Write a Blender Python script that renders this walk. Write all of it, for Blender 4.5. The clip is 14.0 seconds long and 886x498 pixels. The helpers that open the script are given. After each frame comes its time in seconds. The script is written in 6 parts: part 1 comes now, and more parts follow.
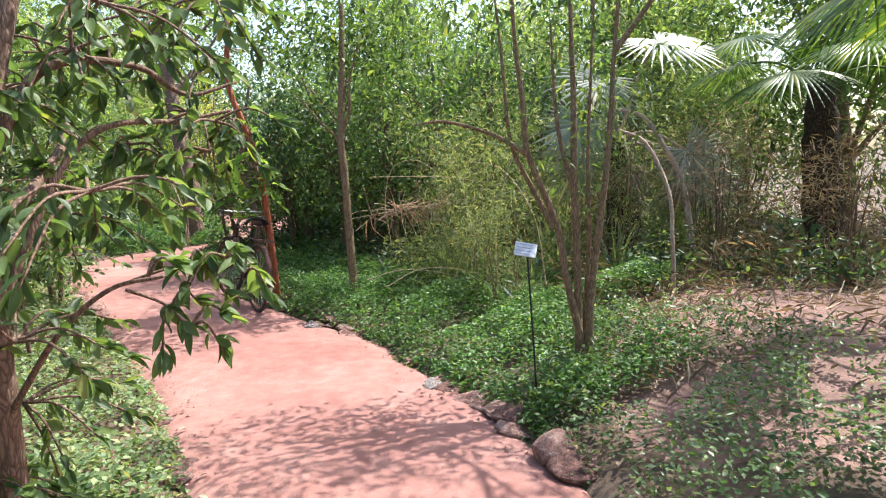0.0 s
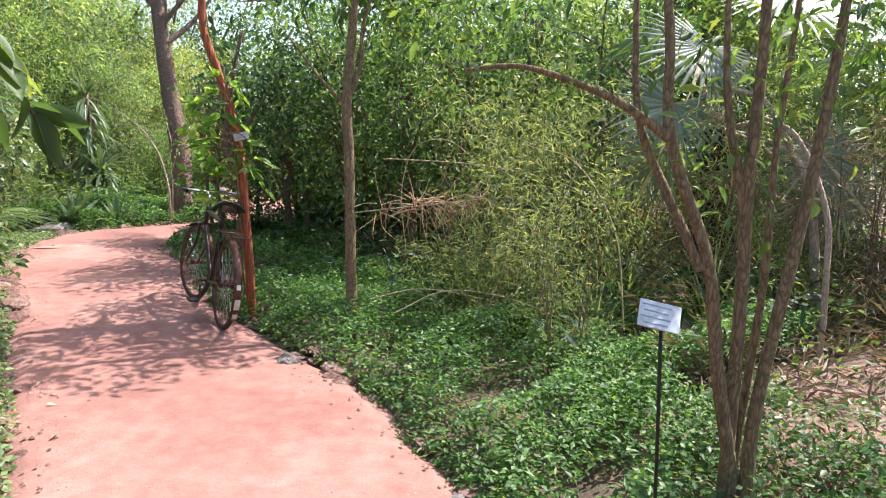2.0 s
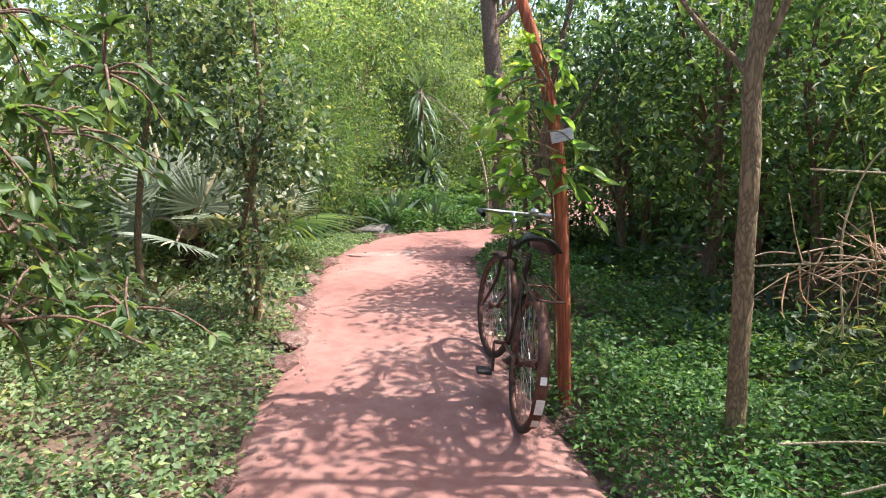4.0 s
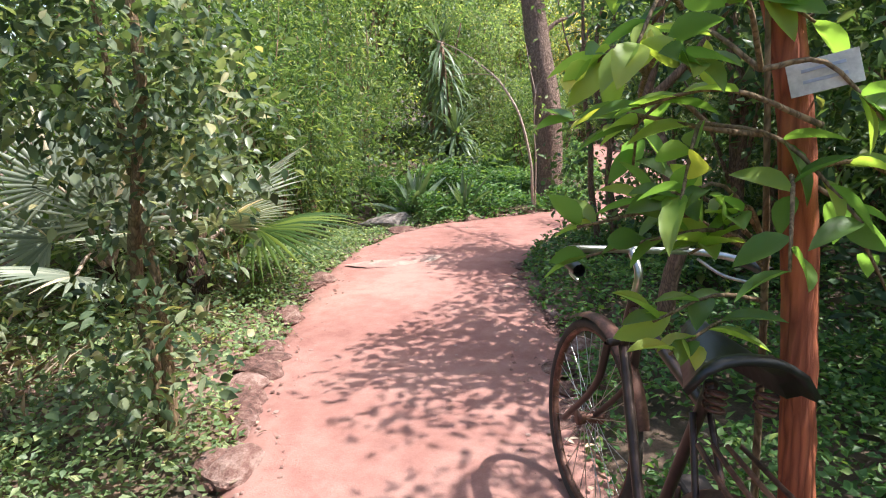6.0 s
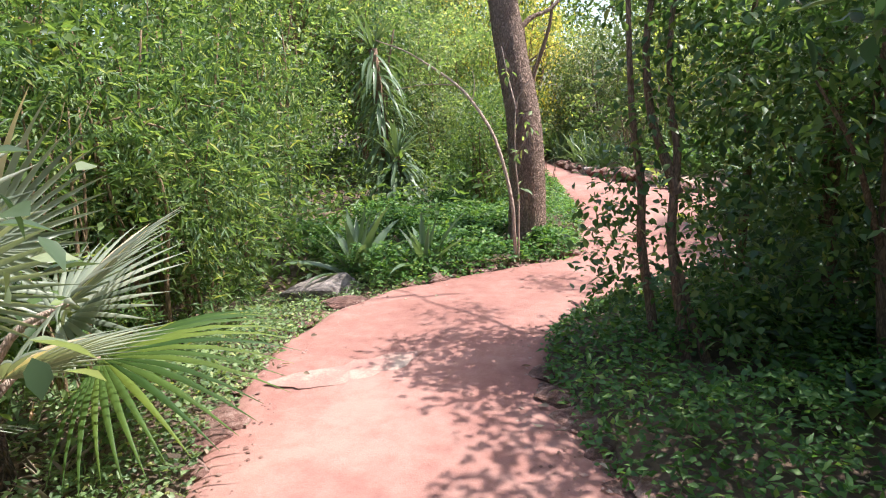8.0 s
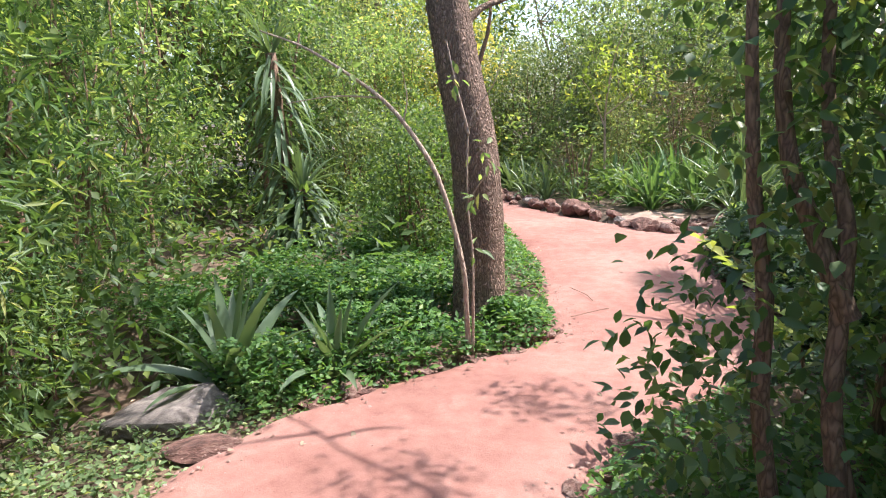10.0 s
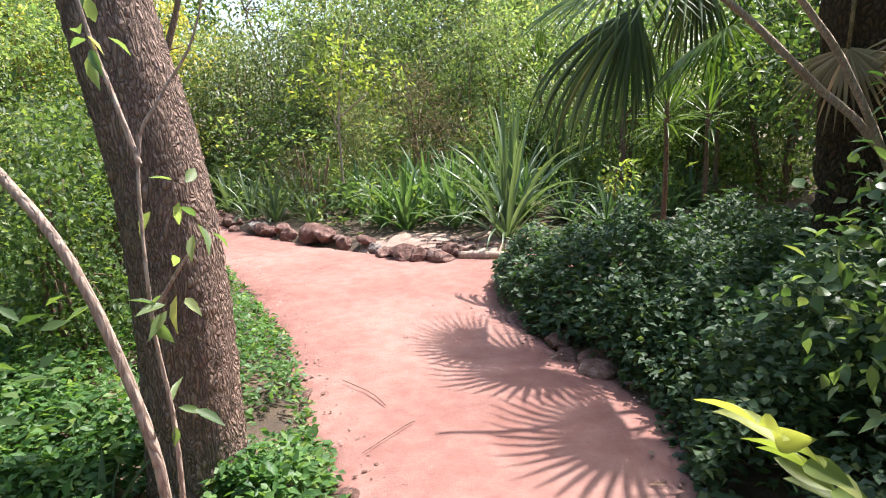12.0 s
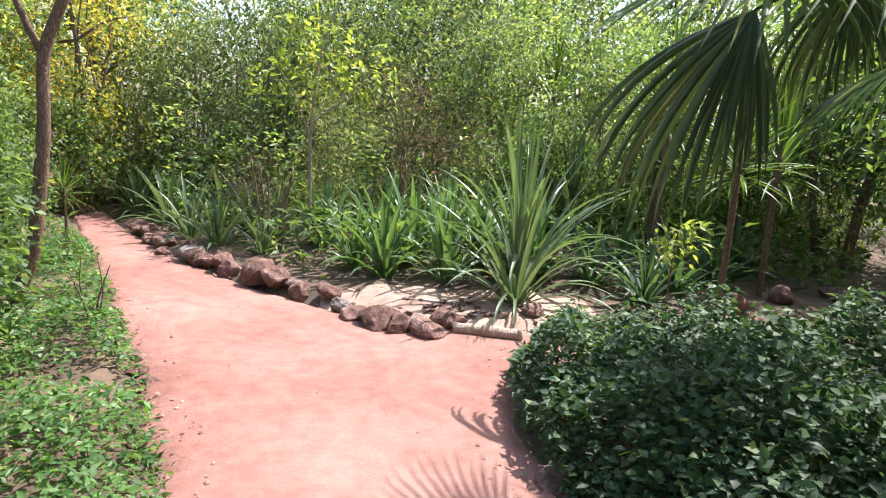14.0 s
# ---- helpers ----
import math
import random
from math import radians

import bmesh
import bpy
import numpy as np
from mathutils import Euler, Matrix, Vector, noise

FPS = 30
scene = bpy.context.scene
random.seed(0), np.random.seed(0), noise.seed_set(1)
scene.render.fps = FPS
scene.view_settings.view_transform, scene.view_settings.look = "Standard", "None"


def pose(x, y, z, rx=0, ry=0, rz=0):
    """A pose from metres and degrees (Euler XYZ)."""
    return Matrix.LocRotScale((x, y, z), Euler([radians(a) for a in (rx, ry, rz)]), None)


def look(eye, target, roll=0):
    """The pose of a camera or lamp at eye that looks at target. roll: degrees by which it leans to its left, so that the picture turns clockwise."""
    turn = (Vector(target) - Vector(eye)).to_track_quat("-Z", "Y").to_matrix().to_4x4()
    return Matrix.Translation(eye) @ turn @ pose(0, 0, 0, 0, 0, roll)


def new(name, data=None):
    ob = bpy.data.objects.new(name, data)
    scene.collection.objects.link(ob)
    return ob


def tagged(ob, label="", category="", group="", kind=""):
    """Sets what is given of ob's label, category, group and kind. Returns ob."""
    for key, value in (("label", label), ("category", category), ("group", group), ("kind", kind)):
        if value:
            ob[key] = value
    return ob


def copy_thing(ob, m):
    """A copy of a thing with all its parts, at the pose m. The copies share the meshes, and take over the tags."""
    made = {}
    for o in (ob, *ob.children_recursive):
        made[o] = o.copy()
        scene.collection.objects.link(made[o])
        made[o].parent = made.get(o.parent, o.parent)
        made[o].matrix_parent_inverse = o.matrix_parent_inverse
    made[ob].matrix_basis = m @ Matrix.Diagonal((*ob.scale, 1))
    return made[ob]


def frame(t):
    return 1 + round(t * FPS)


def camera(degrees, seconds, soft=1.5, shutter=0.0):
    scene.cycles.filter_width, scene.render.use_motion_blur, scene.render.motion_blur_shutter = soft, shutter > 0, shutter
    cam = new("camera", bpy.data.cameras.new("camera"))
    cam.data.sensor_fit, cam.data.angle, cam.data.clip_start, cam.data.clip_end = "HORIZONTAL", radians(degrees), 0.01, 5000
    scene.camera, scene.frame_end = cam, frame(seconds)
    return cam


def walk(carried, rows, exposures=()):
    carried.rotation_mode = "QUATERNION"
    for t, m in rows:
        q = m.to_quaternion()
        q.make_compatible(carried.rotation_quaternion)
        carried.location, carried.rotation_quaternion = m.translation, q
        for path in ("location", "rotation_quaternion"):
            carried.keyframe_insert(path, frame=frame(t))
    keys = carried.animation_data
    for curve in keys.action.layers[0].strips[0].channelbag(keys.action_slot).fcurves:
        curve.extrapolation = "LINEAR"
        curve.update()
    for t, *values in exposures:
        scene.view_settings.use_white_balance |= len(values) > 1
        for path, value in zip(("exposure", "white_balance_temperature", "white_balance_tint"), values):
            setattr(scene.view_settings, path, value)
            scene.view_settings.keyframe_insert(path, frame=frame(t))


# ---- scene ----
cam = camera(68.8, 14.0, 1.1)
PATH = [
    (0, (0.0, 0.0, 1.501), (0.0, 1.982, 1.233), -1.7),
    (0.5, (-0.071, 0.364, 1.473), (-0.16, 2.349, 1.24), -0.5),
    (1, (-0.095, 0.78, 1.477), (-0.116, 2.768, 1.252), -1.7),
    (1.5, (-0.077, 1.24, 1.472), (-0.171, 3.215, 1.173), -0.8),
    (2, (-0.157, 1.733, 1.472), (-0.193, 3.708, 1.159), 2.2),
    (2.5, (-0.28, 2.244, 1.499), (-0.531, 4.21, 1.229), -1.9),
    (3, (-0.399, 2.659, 1.527), (-1.063, 4.524, 1.244), -1.5),
    (3.2, (-0.463, 2.866, 1.529), (-1.289, 4.668, 1.259), -2.1),
    (5.3, (-1.338, 4.865, 1.543), (-2.359, 6.514, 1.054), 0.0),
    (5.5, (-1.456, 5.073, 1.531), (-2.503, 6.716, 1.077), -1.1),
    (6, (-1.805, 5.453, 1.492), (-2.843, 7.093, 1.007), -2.3),
    (6.5, (-2.179, 5.814, 1.519), (-3.148, 7.486, 1.004), -3.1),
    (7, (-2.526, 6.227, 1.519), (-3.551, 7.873, 1.029), -4.8),
    (7.2, (-2.658, 6.366, 1.479), (-3.632, 8.06, 1.051), -3.3),
    (9.3, (-3.59, 8.183, 1.479), (-4.332, 9.982, 1.015), -4.7),
    (9.5, (-3.667, 8.327, 1.499), (-4.441, 10.12, 1.067), -5.9),
    (10, (-3.875, 8.742, 1.488), (-4.481, 10.605, 1.086), -2.3),
    (10.5, (-4.002, 9.197, 1.458), (-4.376, 11.107, 0.998), -2.3),
    (11, (-4.147, 9.676, 1.458), (-4.36, 11.622, 1.05), -0.4),
    (11.5, (-4.277, 10.189, 1.473), (-4.168, 12.142, 1.056), -0.5),
    (12, (-4.319, 10.67, 1.493), (-4.089, 12.61, 1.064), -2.1),
    (12.5, (-4.363, 11.111, 1.479), (-4.063, 13.051, 1.1), 0.9),
    (13, (-4.264, 11.502, 1.503), (-3.713, 13.4, 1.195), 0.4),
    (13.5, (-4.254, 11.937, 1.508), (-3.883, 13.876, 1.184), 4.4),
    (14, (-4.261, 12.461, 1.54), (-3.945, 14.396, 1.142), 3.6),
]
walk(cam, [(t, look(eye, target, roll)) for t, eye, target, roll in PATH])

# ---- world and sun ----
TO_SUN = Vector((1.02, 0.64, 2.0)).normalized()
world = bpy.data.worlds.new("sky")
scene.world = world
world.use_nodes = True
wn = world.node_tree.nodes
sky = wn.new("ShaderNodeTexSky")
sky.sky_type = "NISHITA"
sky.sun_disc = False
sky.sun_elevation = math.asin(TO_SUN.z)
sky.sun_rotation = math.atan2(TO_SUN.x, TO_SUN.y)
sky.dust_density = 2.5
wn["Background"].inputs["Strength"].default_value = 0.15
world.node_tree.links.new(sky.outputs[0], wn["Background"].inputs["Color"])
sun_data = bpy.data.lights.new("sun", "SUN")
sun_data.energy, sun_data.angle, sun_data.color = 3.8, radians(0.6), (1.0, 0.965, 0.92)
sun = new("sun", sun_data)
sun.matrix_world = TO_SUN.to_track_quat("Z", "Y").to_matrix().to_4x4()
scene.view_settings.exposure = 1.4


# ---- materials ----
def nodes_of(name):
    m = bpy.data.materials.new(name)
    m.use_nodes = True
    t = m.node_tree
    return m, t.nodes, t.links, t.nodes["Principled BSDF"]


def ramp(nd, stops):
    r = nd.new("ShaderNodeValToRGB")
    el = r.color_ramp.elements
    while len(el) < len(stops):
        el.new(0.5)
    for e, (p, c) in zip(el, stops):
        e.position, e.color = p, (*c, 1)
    return r


def noise_tex(nd, ln, scale, detail=6, rough=0.6, vec=None):
    n = nd.new("ShaderNodeTexNoise")
    n.inputs["Scale"].default_value, n.inputs["Detail"].default_value, n.inputs["Roughness"].default_value = scale, detail, rough
    if vec:
        ln.new(vec, n.inputs["Vector"])
    return n


def bumped(nd, ln, bs, height, strength, dist=0.02):
    b = nd.new("ShaderNodeBump")
    b.inputs["Strength"].default_value, b.inputs["Distance"].default_value = strength, dist
    ln.new(height, b.inputs["Height"])
    ln.new(b.outputs[0], bs.inputs["Normal"])
    return b


def leaf_mat(name, a, b, c, trans=0.35, rough=0.42):
    """Leaf skin: every leaf its own tint, gloss on top and light through it."""
    m, nd, ln, bs = nodes_of(name)
    geo = nd.new("ShaderNodeNewGeometry")
    r = ramp(nd, [(0.0, a), (0.5, b), (0.92, c), (1.0, (c[0] * 1.5, c[1] * 1.15, c[2]))])
    ln.new(geo.outputs["Random Per Island"], r.inputs[0])
    co = nd.new("ShaderNodeTexCoord")
    n = noise_tex(nd, ln, 3.0, 3, 0.6, co.outputs["Object"])
    hs = nd.new("ShaderNodeHueSaturation")
    mp = nd.new("ShaderNodeMapRange")
    mp.inputs[3].default_value, mp.inputs[4].default_value = 0.6, 1.45
    ln.new(n.outputs["Fac"], mp.inputs[0])
    ln.new(mp.outputs[0], hs.inputs["Value"])
    ln.new(r.outputs[0], hs.inputs["Color"])
    ln.new(hs.outputs[0], bs.inputs["Base Color"])
    bs.inputs["Roughness"].default_value = rough + 0.05
    bs.inputs["Specular IOR Level"].default_value = 0.36
    tr = nd.new("ShaderNodeBsdfTranslucent")
    mul = nd.new("ShaderNodeMix")
    mul.data_type, mul.blend_type = "RGBA", "MULTIPLY"
    mul.inputs[0].default_value = 1.0
    ln.new(hs.outputs[0], mul.inputs[6])
    mul.inputs[7].default_value = (2.0, 2.0, 0.9, 1)
    ln.new(mul.outputs[2], tr.inputs["Color"])
    mix = nd.new("ShaderNodeMixShader")
    mix.inputs[0].default_value = trans
    ln.new(bs.outputs[0], mix.inputs[1])
    ln.new(tr.outputs[0], mix.inputs[2])
    ln.new(mix.outputs[0], nd["Material Output"].inputs["Surface"])
    return m


def rough_mat(name, stops, scale=6.0, bump=0.4, rough=0.9, fine=60.0, metal=0.0, dist=0.02):
    m, nd, ln, bs = nodes_of(name)
    co = nd.new("ShaderNodeTexCoord")
    n1 = noise_tex(nd, ln, scale, 8, 0.62, co.outputs["Object"])
    n2 = noise_tex(nd, ln, fine, 6, 0.7, co.outputs["Object"])
    ad = nd.new("ShaderNodeMath")
    ad.operation = "MULTIPLY_ADD"
    ad.inputs[1].default_value, ad.inputs[2].default_value = 0.45, -0.22
    ln.new(n2.outputs["Fac"], ad.inputs[0])
    sm = nd.new("ShaderNodeMath")
    ln.new(n1.outputs["Fac"], sm.inputs[0])
    ln.new(ad.outputs[0], sm.inputs[1])
    oi = nd.new("ShaderNodeObjectInfo")
    od = nd.new("ShaderNodeMath")
    od.operation = "MULTIPLY_ADD"
    od.inputs[1].default_value, od.inputs[2].default_value = 0.16, -0.08
    ln.new(oi.outputs["Random"], od.inputs[0])
    s2 = nd.new("ShaderNodeMath")
    ln.new(sm.outputs[0], s2.inputs[0])
    ln.new(od.outputs[0], s2.inputs[1])
    r = ramp(nd, stops)
    ln.new(s2.outputs[0], r.inputs[0])
    ln.new(r.outputs[0], bs.inputs["Base Color"])
    bs.inputs["Roughness"].default_value, bs.inputs["Metallic"].default_value = rough, metal
    bumped(nd, ln, bs, sm.outputs[0], bump, dist)
    return m


def bark_mat(name, dark, light, scale=14.0, stretch=0.16, bump=0.9):
    """Bark with long upright ridges."""
    m, nd, ln, bs = nodes_of(name)
    co = nd.new("ShaderNodeTexCoord")
    mp = nd.new("ShaderNodeMapping")
    mp.inputs["Scale"].default_value = (1, 1, stretch)
    ln.new(co.outputs["Object"], mp.inputs[0])
    n0 = noise_tex(nd, ln, scale * 0.5, 3, 0.5, mp.outputs[0])
    v = nd.new("ShaderNodeTexVoronoi")
    v.feature = "DISTANCE_TO_EDGE"
    v.inputs["Scale"].default_value = scale * 2.2
    mx = nd.new("ShaderNodeMix")
    mx.data_type = "VECTOR"
    mx.inputs[0].default_value = 0.09
    ln.new(mp.outputs[0], mx.inputs[4])
    ln.new(n0.outputs["Color"], mx.inputs[5])
    ln.new(mx.outputs[1], v.inputs["Vector"])
    n2 = noise_tex(nd, ln, 70, 6, 0.7, mp.outputs[0])
    sm = nd.new("ShaderNodeMath")
    sm.operation = "MULTIPLY_ADD"
    sm.inputs[1].default_value = 1.7
    ln.new(v.outputs["Distance"], sm.inputs[0])
    hm = nd.new("ShaderNodeMath")
    hm.operation = "MULTIPLY"
    hm.inputs[1].default_value = 0.6
    ln.new(n2.outputs["Fac"], hm.inputs[0])
    ln.new(hm.outputs[0], sm.inputs[2])
    r = ramp(nd, [(0.22, dark), (0.75, light)])
    ln.new(sm.outputs[0], r.inputs[0])
    ln.new(r.outputs[0], bs.inputs["Base Color"])
    bs.inputs["Roughness"].default_value = 0.92
    bumped(nd, ln, bs, sm.outputs[0], bump, 0.03)
    return m


def plain_mat(name, col, rough=0.5, metal=0.0):
    m, nd, ln, bs = nodes_of(name)
    co = nd.new("ShaderNodeTexCoord")
    n = noise_tex(nd, ln, 25, 6, 0.7, co.outputs["Object"])
    r = ramp(nd, [(0.3, tuple(v * 0.65 for v in col)), (0.7, tuple(min(1, v * 1.2) for v in col))])
    ln.new(n.outputs["Fac"], r.inputs[0])
    ln.new(r.outputs[0], bs.inputs["Base Color"])
    bs.inputs["Roughness"].default_value, bs.inputs["Metallic"].default_value = rough, metal
    return m


def path_mat():
    """Swept red laterite: broad pale and dark washes, grit, faint sweeping marks."""
    m, nd, ln, bs = nodes_of("red_laterite")
    co = nd.new("ShaderNodeTexCoord")
    n1 = noise_tex(nd, ln, 0.9, 5, 0.55, co.outputs["Object"])
    n2 = noise_tex(nd, ln, 9.0, 8, 0.65, co.outputs["Object"])
    n3 = noise_tex(nd, ln, 140.0, 4, 0.7, co.outputs["Object"])
    a = nd.new("ShaderNodeMath")
    a.operation = "MULTIPLY_ADD"
    a.inputs[1].default_value = 0.45
    ln.new(n2.outputs["Fac"], a.inputs[0])
    b = nd.new("ShaderNodeMath")
    b.operation = "MULTIPLY"
    b.inputs[1].default_value = 0.55
    ln.new(n1.outputs["Fac"], b.inputs[0])
    ln.new(b.outputs[0], a.inputs[2])
    c = nd.new("ShaderNodeMath")
    c.operation = "MULTIPLY_ADD"
    c.inputs[1].default_value = 0.18
    ln.new(n3.outputs["Fac"], c.inputs[0])
    ln.new(a.outputs[0], c.inputs[2])
    r = ramp(nd, [(0.42, (0.225, 0.102, 0.085)), (0.57, (0.30, 0.150, 0.128)), (0.72, (0.375, 0.214, 0.182))])
    ln.new(c.outputs[0], r.inputs[0])
    ln.new(r.outputs[0], bs.inputs["Base Color"])
    bs.inputs["Roughness"].default_value = 0.95
    bs.inputs["Specular IOR Level"].default_value = 0.2
    hb = nd.new("ShaderNodeMath")
    hb.operation = "MULTIPLY_ADD"
    hb.inputs[1].default_value = 0.4
    ln.new(n3.outputs["Fac"], hb.inputs[0])
    ln.new(n2.outputs["Fac"], hb.inputs[2])
    bumped(nd, ln, bs, hb.outputs[0], 0.5, 0.02)
    return m


M_PATH = path_mat()
M_SOIL = rough_mat("litter_soil", [(0.3, (0.035, 0.026, 0.018)), (0.5, (0.085, 0.058, 0.04)), (0.7, (0.19, 0.12, 0.085))], 3.0, 0.6)
M_BARE = rough_mat("bare_red_soil", [(0.32, (0.10, 0.058, 0.046)), (0.5, (0.20, 0.115, 0.095)), (0.7, (0.33, 0.2, 0.165))], 3.0, 0.9)
M_SAND = rough_mat("sandy_soil", [(0.3, (0.2, 0.12, 0.095)), (0.5, (0.36, 0.235, 0.19)), (0.7, (0.5, 0.37, 0.3))], 4.0, 0.8)
M_ROCK = rough_mat("laterite_rock", [(0.3, (0.07, 0.034, 0.029)), (0.5, (0.195, 0.098, 0.08)), (0.72, (0.38, 0.26, 0.225))], 2.2, 0.9, 0.9, 14, 0, 0.03)
M_GREY = rough_mat("grey_rock", [(0.3, (0.12, 0.10, 0.095)), (0.5, (0.25, 0.21, 0.195)), (0.7, (0.38, 0.34, 0.32))], 5.0, 0.7)
M_BARK = bark_mat("ridged_bark", (0.13, 0.08, 0.062), (0.42, 0.285, 0.225), 32, 0.3, 1.0)
M_STEM = bark_mat("grey_brown_stem", (0.10, 0.066, 0.036), (0.27, 0.185, 0.108), 30, 0.3, 0.3)
M_DSTEM = bark_mat("dark_stem", (0.08, 0.047, 0.033), (0.24, 0.15, 0.105), 30, 0.3, 0.3)
M_REDST = bark_mat("red_brown_stem", (0.2, 0.05, 0.025), (0.46, 0.13, 0.06), 20, 0.1, 0.4)
M_PALE = bark_mat("pale_sapling_bark", (0.28, 0.19, 0.15), (0.52, 0.4, 0.33), 30, 0.2, 0.4)
M_STRAWC = bark_mat("dry_cane_skin", (0.3, 0.22, 0.13), (0.55, 0.45, 0.3), 30, 0.2, 0.3)
M_PALMT = bark_mat("palm_fibre", (0.015, 0.010, 0.008), (0.10, 0.055, 0.035), 18, 0.5, 1.0)
L_MID = leaf_mat("leaf_mid_green", (0.039, 0.072, 0.029), (0.078, 0.13, 0.047), (0.146, 0.21, 0.072), 0.42)
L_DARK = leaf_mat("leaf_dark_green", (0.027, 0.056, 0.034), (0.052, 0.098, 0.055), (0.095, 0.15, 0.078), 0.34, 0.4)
L_LIGHT = leaf_mat("leaf_light_green", (0.085, 0.145, 0.066), (0.17, 0.24, 0.108), (0.29, 0.35, 0.17), 0.5)
L_YEL = leaf_mat("leaf_yellow_green", (0.10, 0.145, 0.04), (0.185, 0.24, 0.065), (0.30, 0.33, 0.10), 0.45)
L_COVER = leaf_mat("cover_green", (0.039, 0.094, 0.03), (0.077, 0.165, 0.048), (0.14, 0.24, 0.07), 0.36)
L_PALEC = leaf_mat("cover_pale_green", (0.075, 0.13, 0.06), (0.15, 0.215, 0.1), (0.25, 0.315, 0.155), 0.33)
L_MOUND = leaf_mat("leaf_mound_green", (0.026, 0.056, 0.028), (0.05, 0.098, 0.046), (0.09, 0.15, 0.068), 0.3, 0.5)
L_OLIVE = leaf_mat("leaf_olive", (0.055, 0.085, 0.045), (0.105, 0.142, 0.074), (0.195, 0.23, 0.13), 0.38, 0.5)
L_WIL = leaf_mat("leaf_narrow_green", (0.045, 0.09, 0.04), (0.092, 0.155, 0.06), (0.175, 0.24, 0.095), 0.4, 0.4)
L_SAP = leaf_mat("leaf_thin_bright", (0.08, 0.16, 0.055), (0.15, 0.26, 0.07), (0.29, 0.38, 0.09), 0.55, 0.36)
L_BLUE = leaf_mat("strap_blue_green", (0.048, 0.085, 0.048), (0.092, 0.142, 0.08), (0.19, 0.24, 0.15), 0.25, 0.32)
L_LILY = leaf_mat("strap_lily_green", (0.04, 0.085, 0.036), (0.08, 0.15, 0.062), (0.16, 0.24, 0.115), 0.3, 0.32)
L_PALM = leaf_mat("palm_green", (0.034, 0.075, 0.021), (0.067, 0.12, 0.029), (0.134, 0.19, 0.039), 0.4, 0.34)
# L_PALM made darker and less translucent, so the hanging fans look unlit.
L_DIMP = leaf_mat("palm_dim_green", (0.04, 0.06, 0.034), (0.075, 0.105, 0.056), (0.14, 0.175, 0.1), 0.15, 0.34)
L_SILVER = leaf_mat("palm_silver", (0.14, 0.17, 0.13), (0.24, 0.27, 0.21), (0.36, 0.38, 0.31), 0.2, 0.4)
L_DRY = leaf_mat("dry_straw", (0.16, 0.12, 0.088), (0.28, 0.215, 0.155), (0.43, 0.35, 0.265), 0.06, 0.75)
L_GREY = leaf_mat("leaf_grey_green", (0.10, 0.135, 0.088), (0.182, 0.215, 0.138), (0.295, 0.32, 0.205), 0.45)
L_STRAW = leaf_mat("leaf_straw_green", (0.075, 0.105, 0.052), (0.14, 0.178, 0.09), (0.26, 0.285, 0.165), 0.36, 0.42)
L_DEEP = leaf_mat("leaf_deep_green", (0.04, 0.082, 0.036), (0.078, 0.14, 0.056), (0.15, 0.215, 0.09), 0.4, 0.34)
L_FLOWER = leaf_mat("leaf_autumn_yellow", (0.2, 0.19, 0.05), (0.34, 0.31, 0.08), (0.5, 0.43, 0.14), 0.45, 0.45)
L_ROOT = leaf_mat("dry_red_root", (0.26, 0.15, 0.09), (0.4, 0.25, 0.16), (0.55, 0.4, 0.28), 0.05, 0.7)
# Wide dark-to-pale tint range stands in for bright highlights on grey-green leaves.
L_OVAL = leaf_mat("leaf_highlight_oval", (0.03, 0.055, 0.03), (0.085, 0.125, 0.066), (0.23, 0.27, 0.165), 0.34, 0.3)


# ---- mesh tools ----
def raw(name, V, F, mats, mi=None, smooth=False):
    V, F = np.asarray(V, np.float32), np.asarray(F, np.int32)
    me = bpy.data.meshes.new(name)
    me.vertices.add(len(V))
    me.vertices.foreach_set("co", V.ravel())
    me.loops.add(F.size)
    me.loops.foreach_set("vertex_index", F.ravel())
    me.polygons.add(len(F))
    me.polygons.foreach_set("loop_start", np.arange(len(F), dtype=np.int32) * F.shape[1])
    if mi is not None:
        me.polygons.foreach_set("material_index", np.asarray(mi, np.int32))
    if smooth:
        me.polygons.foreach_set("use_smooth", np.ones(len(F), bool))
    me.update(calc_edges=True)
    for m in mats:
        me.materials.append(m)
    return me


def part(name, me, parent, label="", m=None):
    ob = new(name, me)
    ob.parent = parent
    if m is not None:
        ob.matrix_local = m
    if label:
        ob["label"] = label
    return ob


def empty(name, x, y, z=0.0, rz=0.0):
    ob = new(name)
    ob.empty_display_size = 0.1
    ob.matrix_basis = pose(x, y, z, 0, 0, rz)
    return ob


def joined(chunks):
    V, F, n = [], [], 0
    for v, f in chunks:
        V.append(v)
        F.append(f + n)
        n += len(v)
    return np.concatenate(V), np.concatenate(F)


def unit(a):
    return a / np.maximum(np.linalg.norm(a, axis=-1, keepdims=True), 1e-6)


LEAF5 = np.array([(0, 0, 0), (-0.42, 0.26, 0.07), (-0.43, 0.56, 0.05), (0, 0.48, -0.03), (0.42, 0.26, 0.07), (0.43, 0.56, 0.05), (0, 1, -0.14)], float)
LEAF5_F = np.array([(0, 3, 1), (1, 3, 2), (2, 3, 6), (0, 4, 3), (4, 5, 3), (3, 5, 6)])
LEAF4 = np.array([(0, 0, 0), (-0.5, 0.45, 0.08), (0.5, 0.45, 0.08), (0, 1, -0.06)], float)
LEAF4_F = np.array([(0, 3, 1), (0, 2, 3)])
LEAF3 = np.array([(0, 0, 0), (-0.46, 0.42, 0.07), (0, 0.46, -0.03), (0.46, 0.42, 0.07), (0, 1, -0.12)], float)
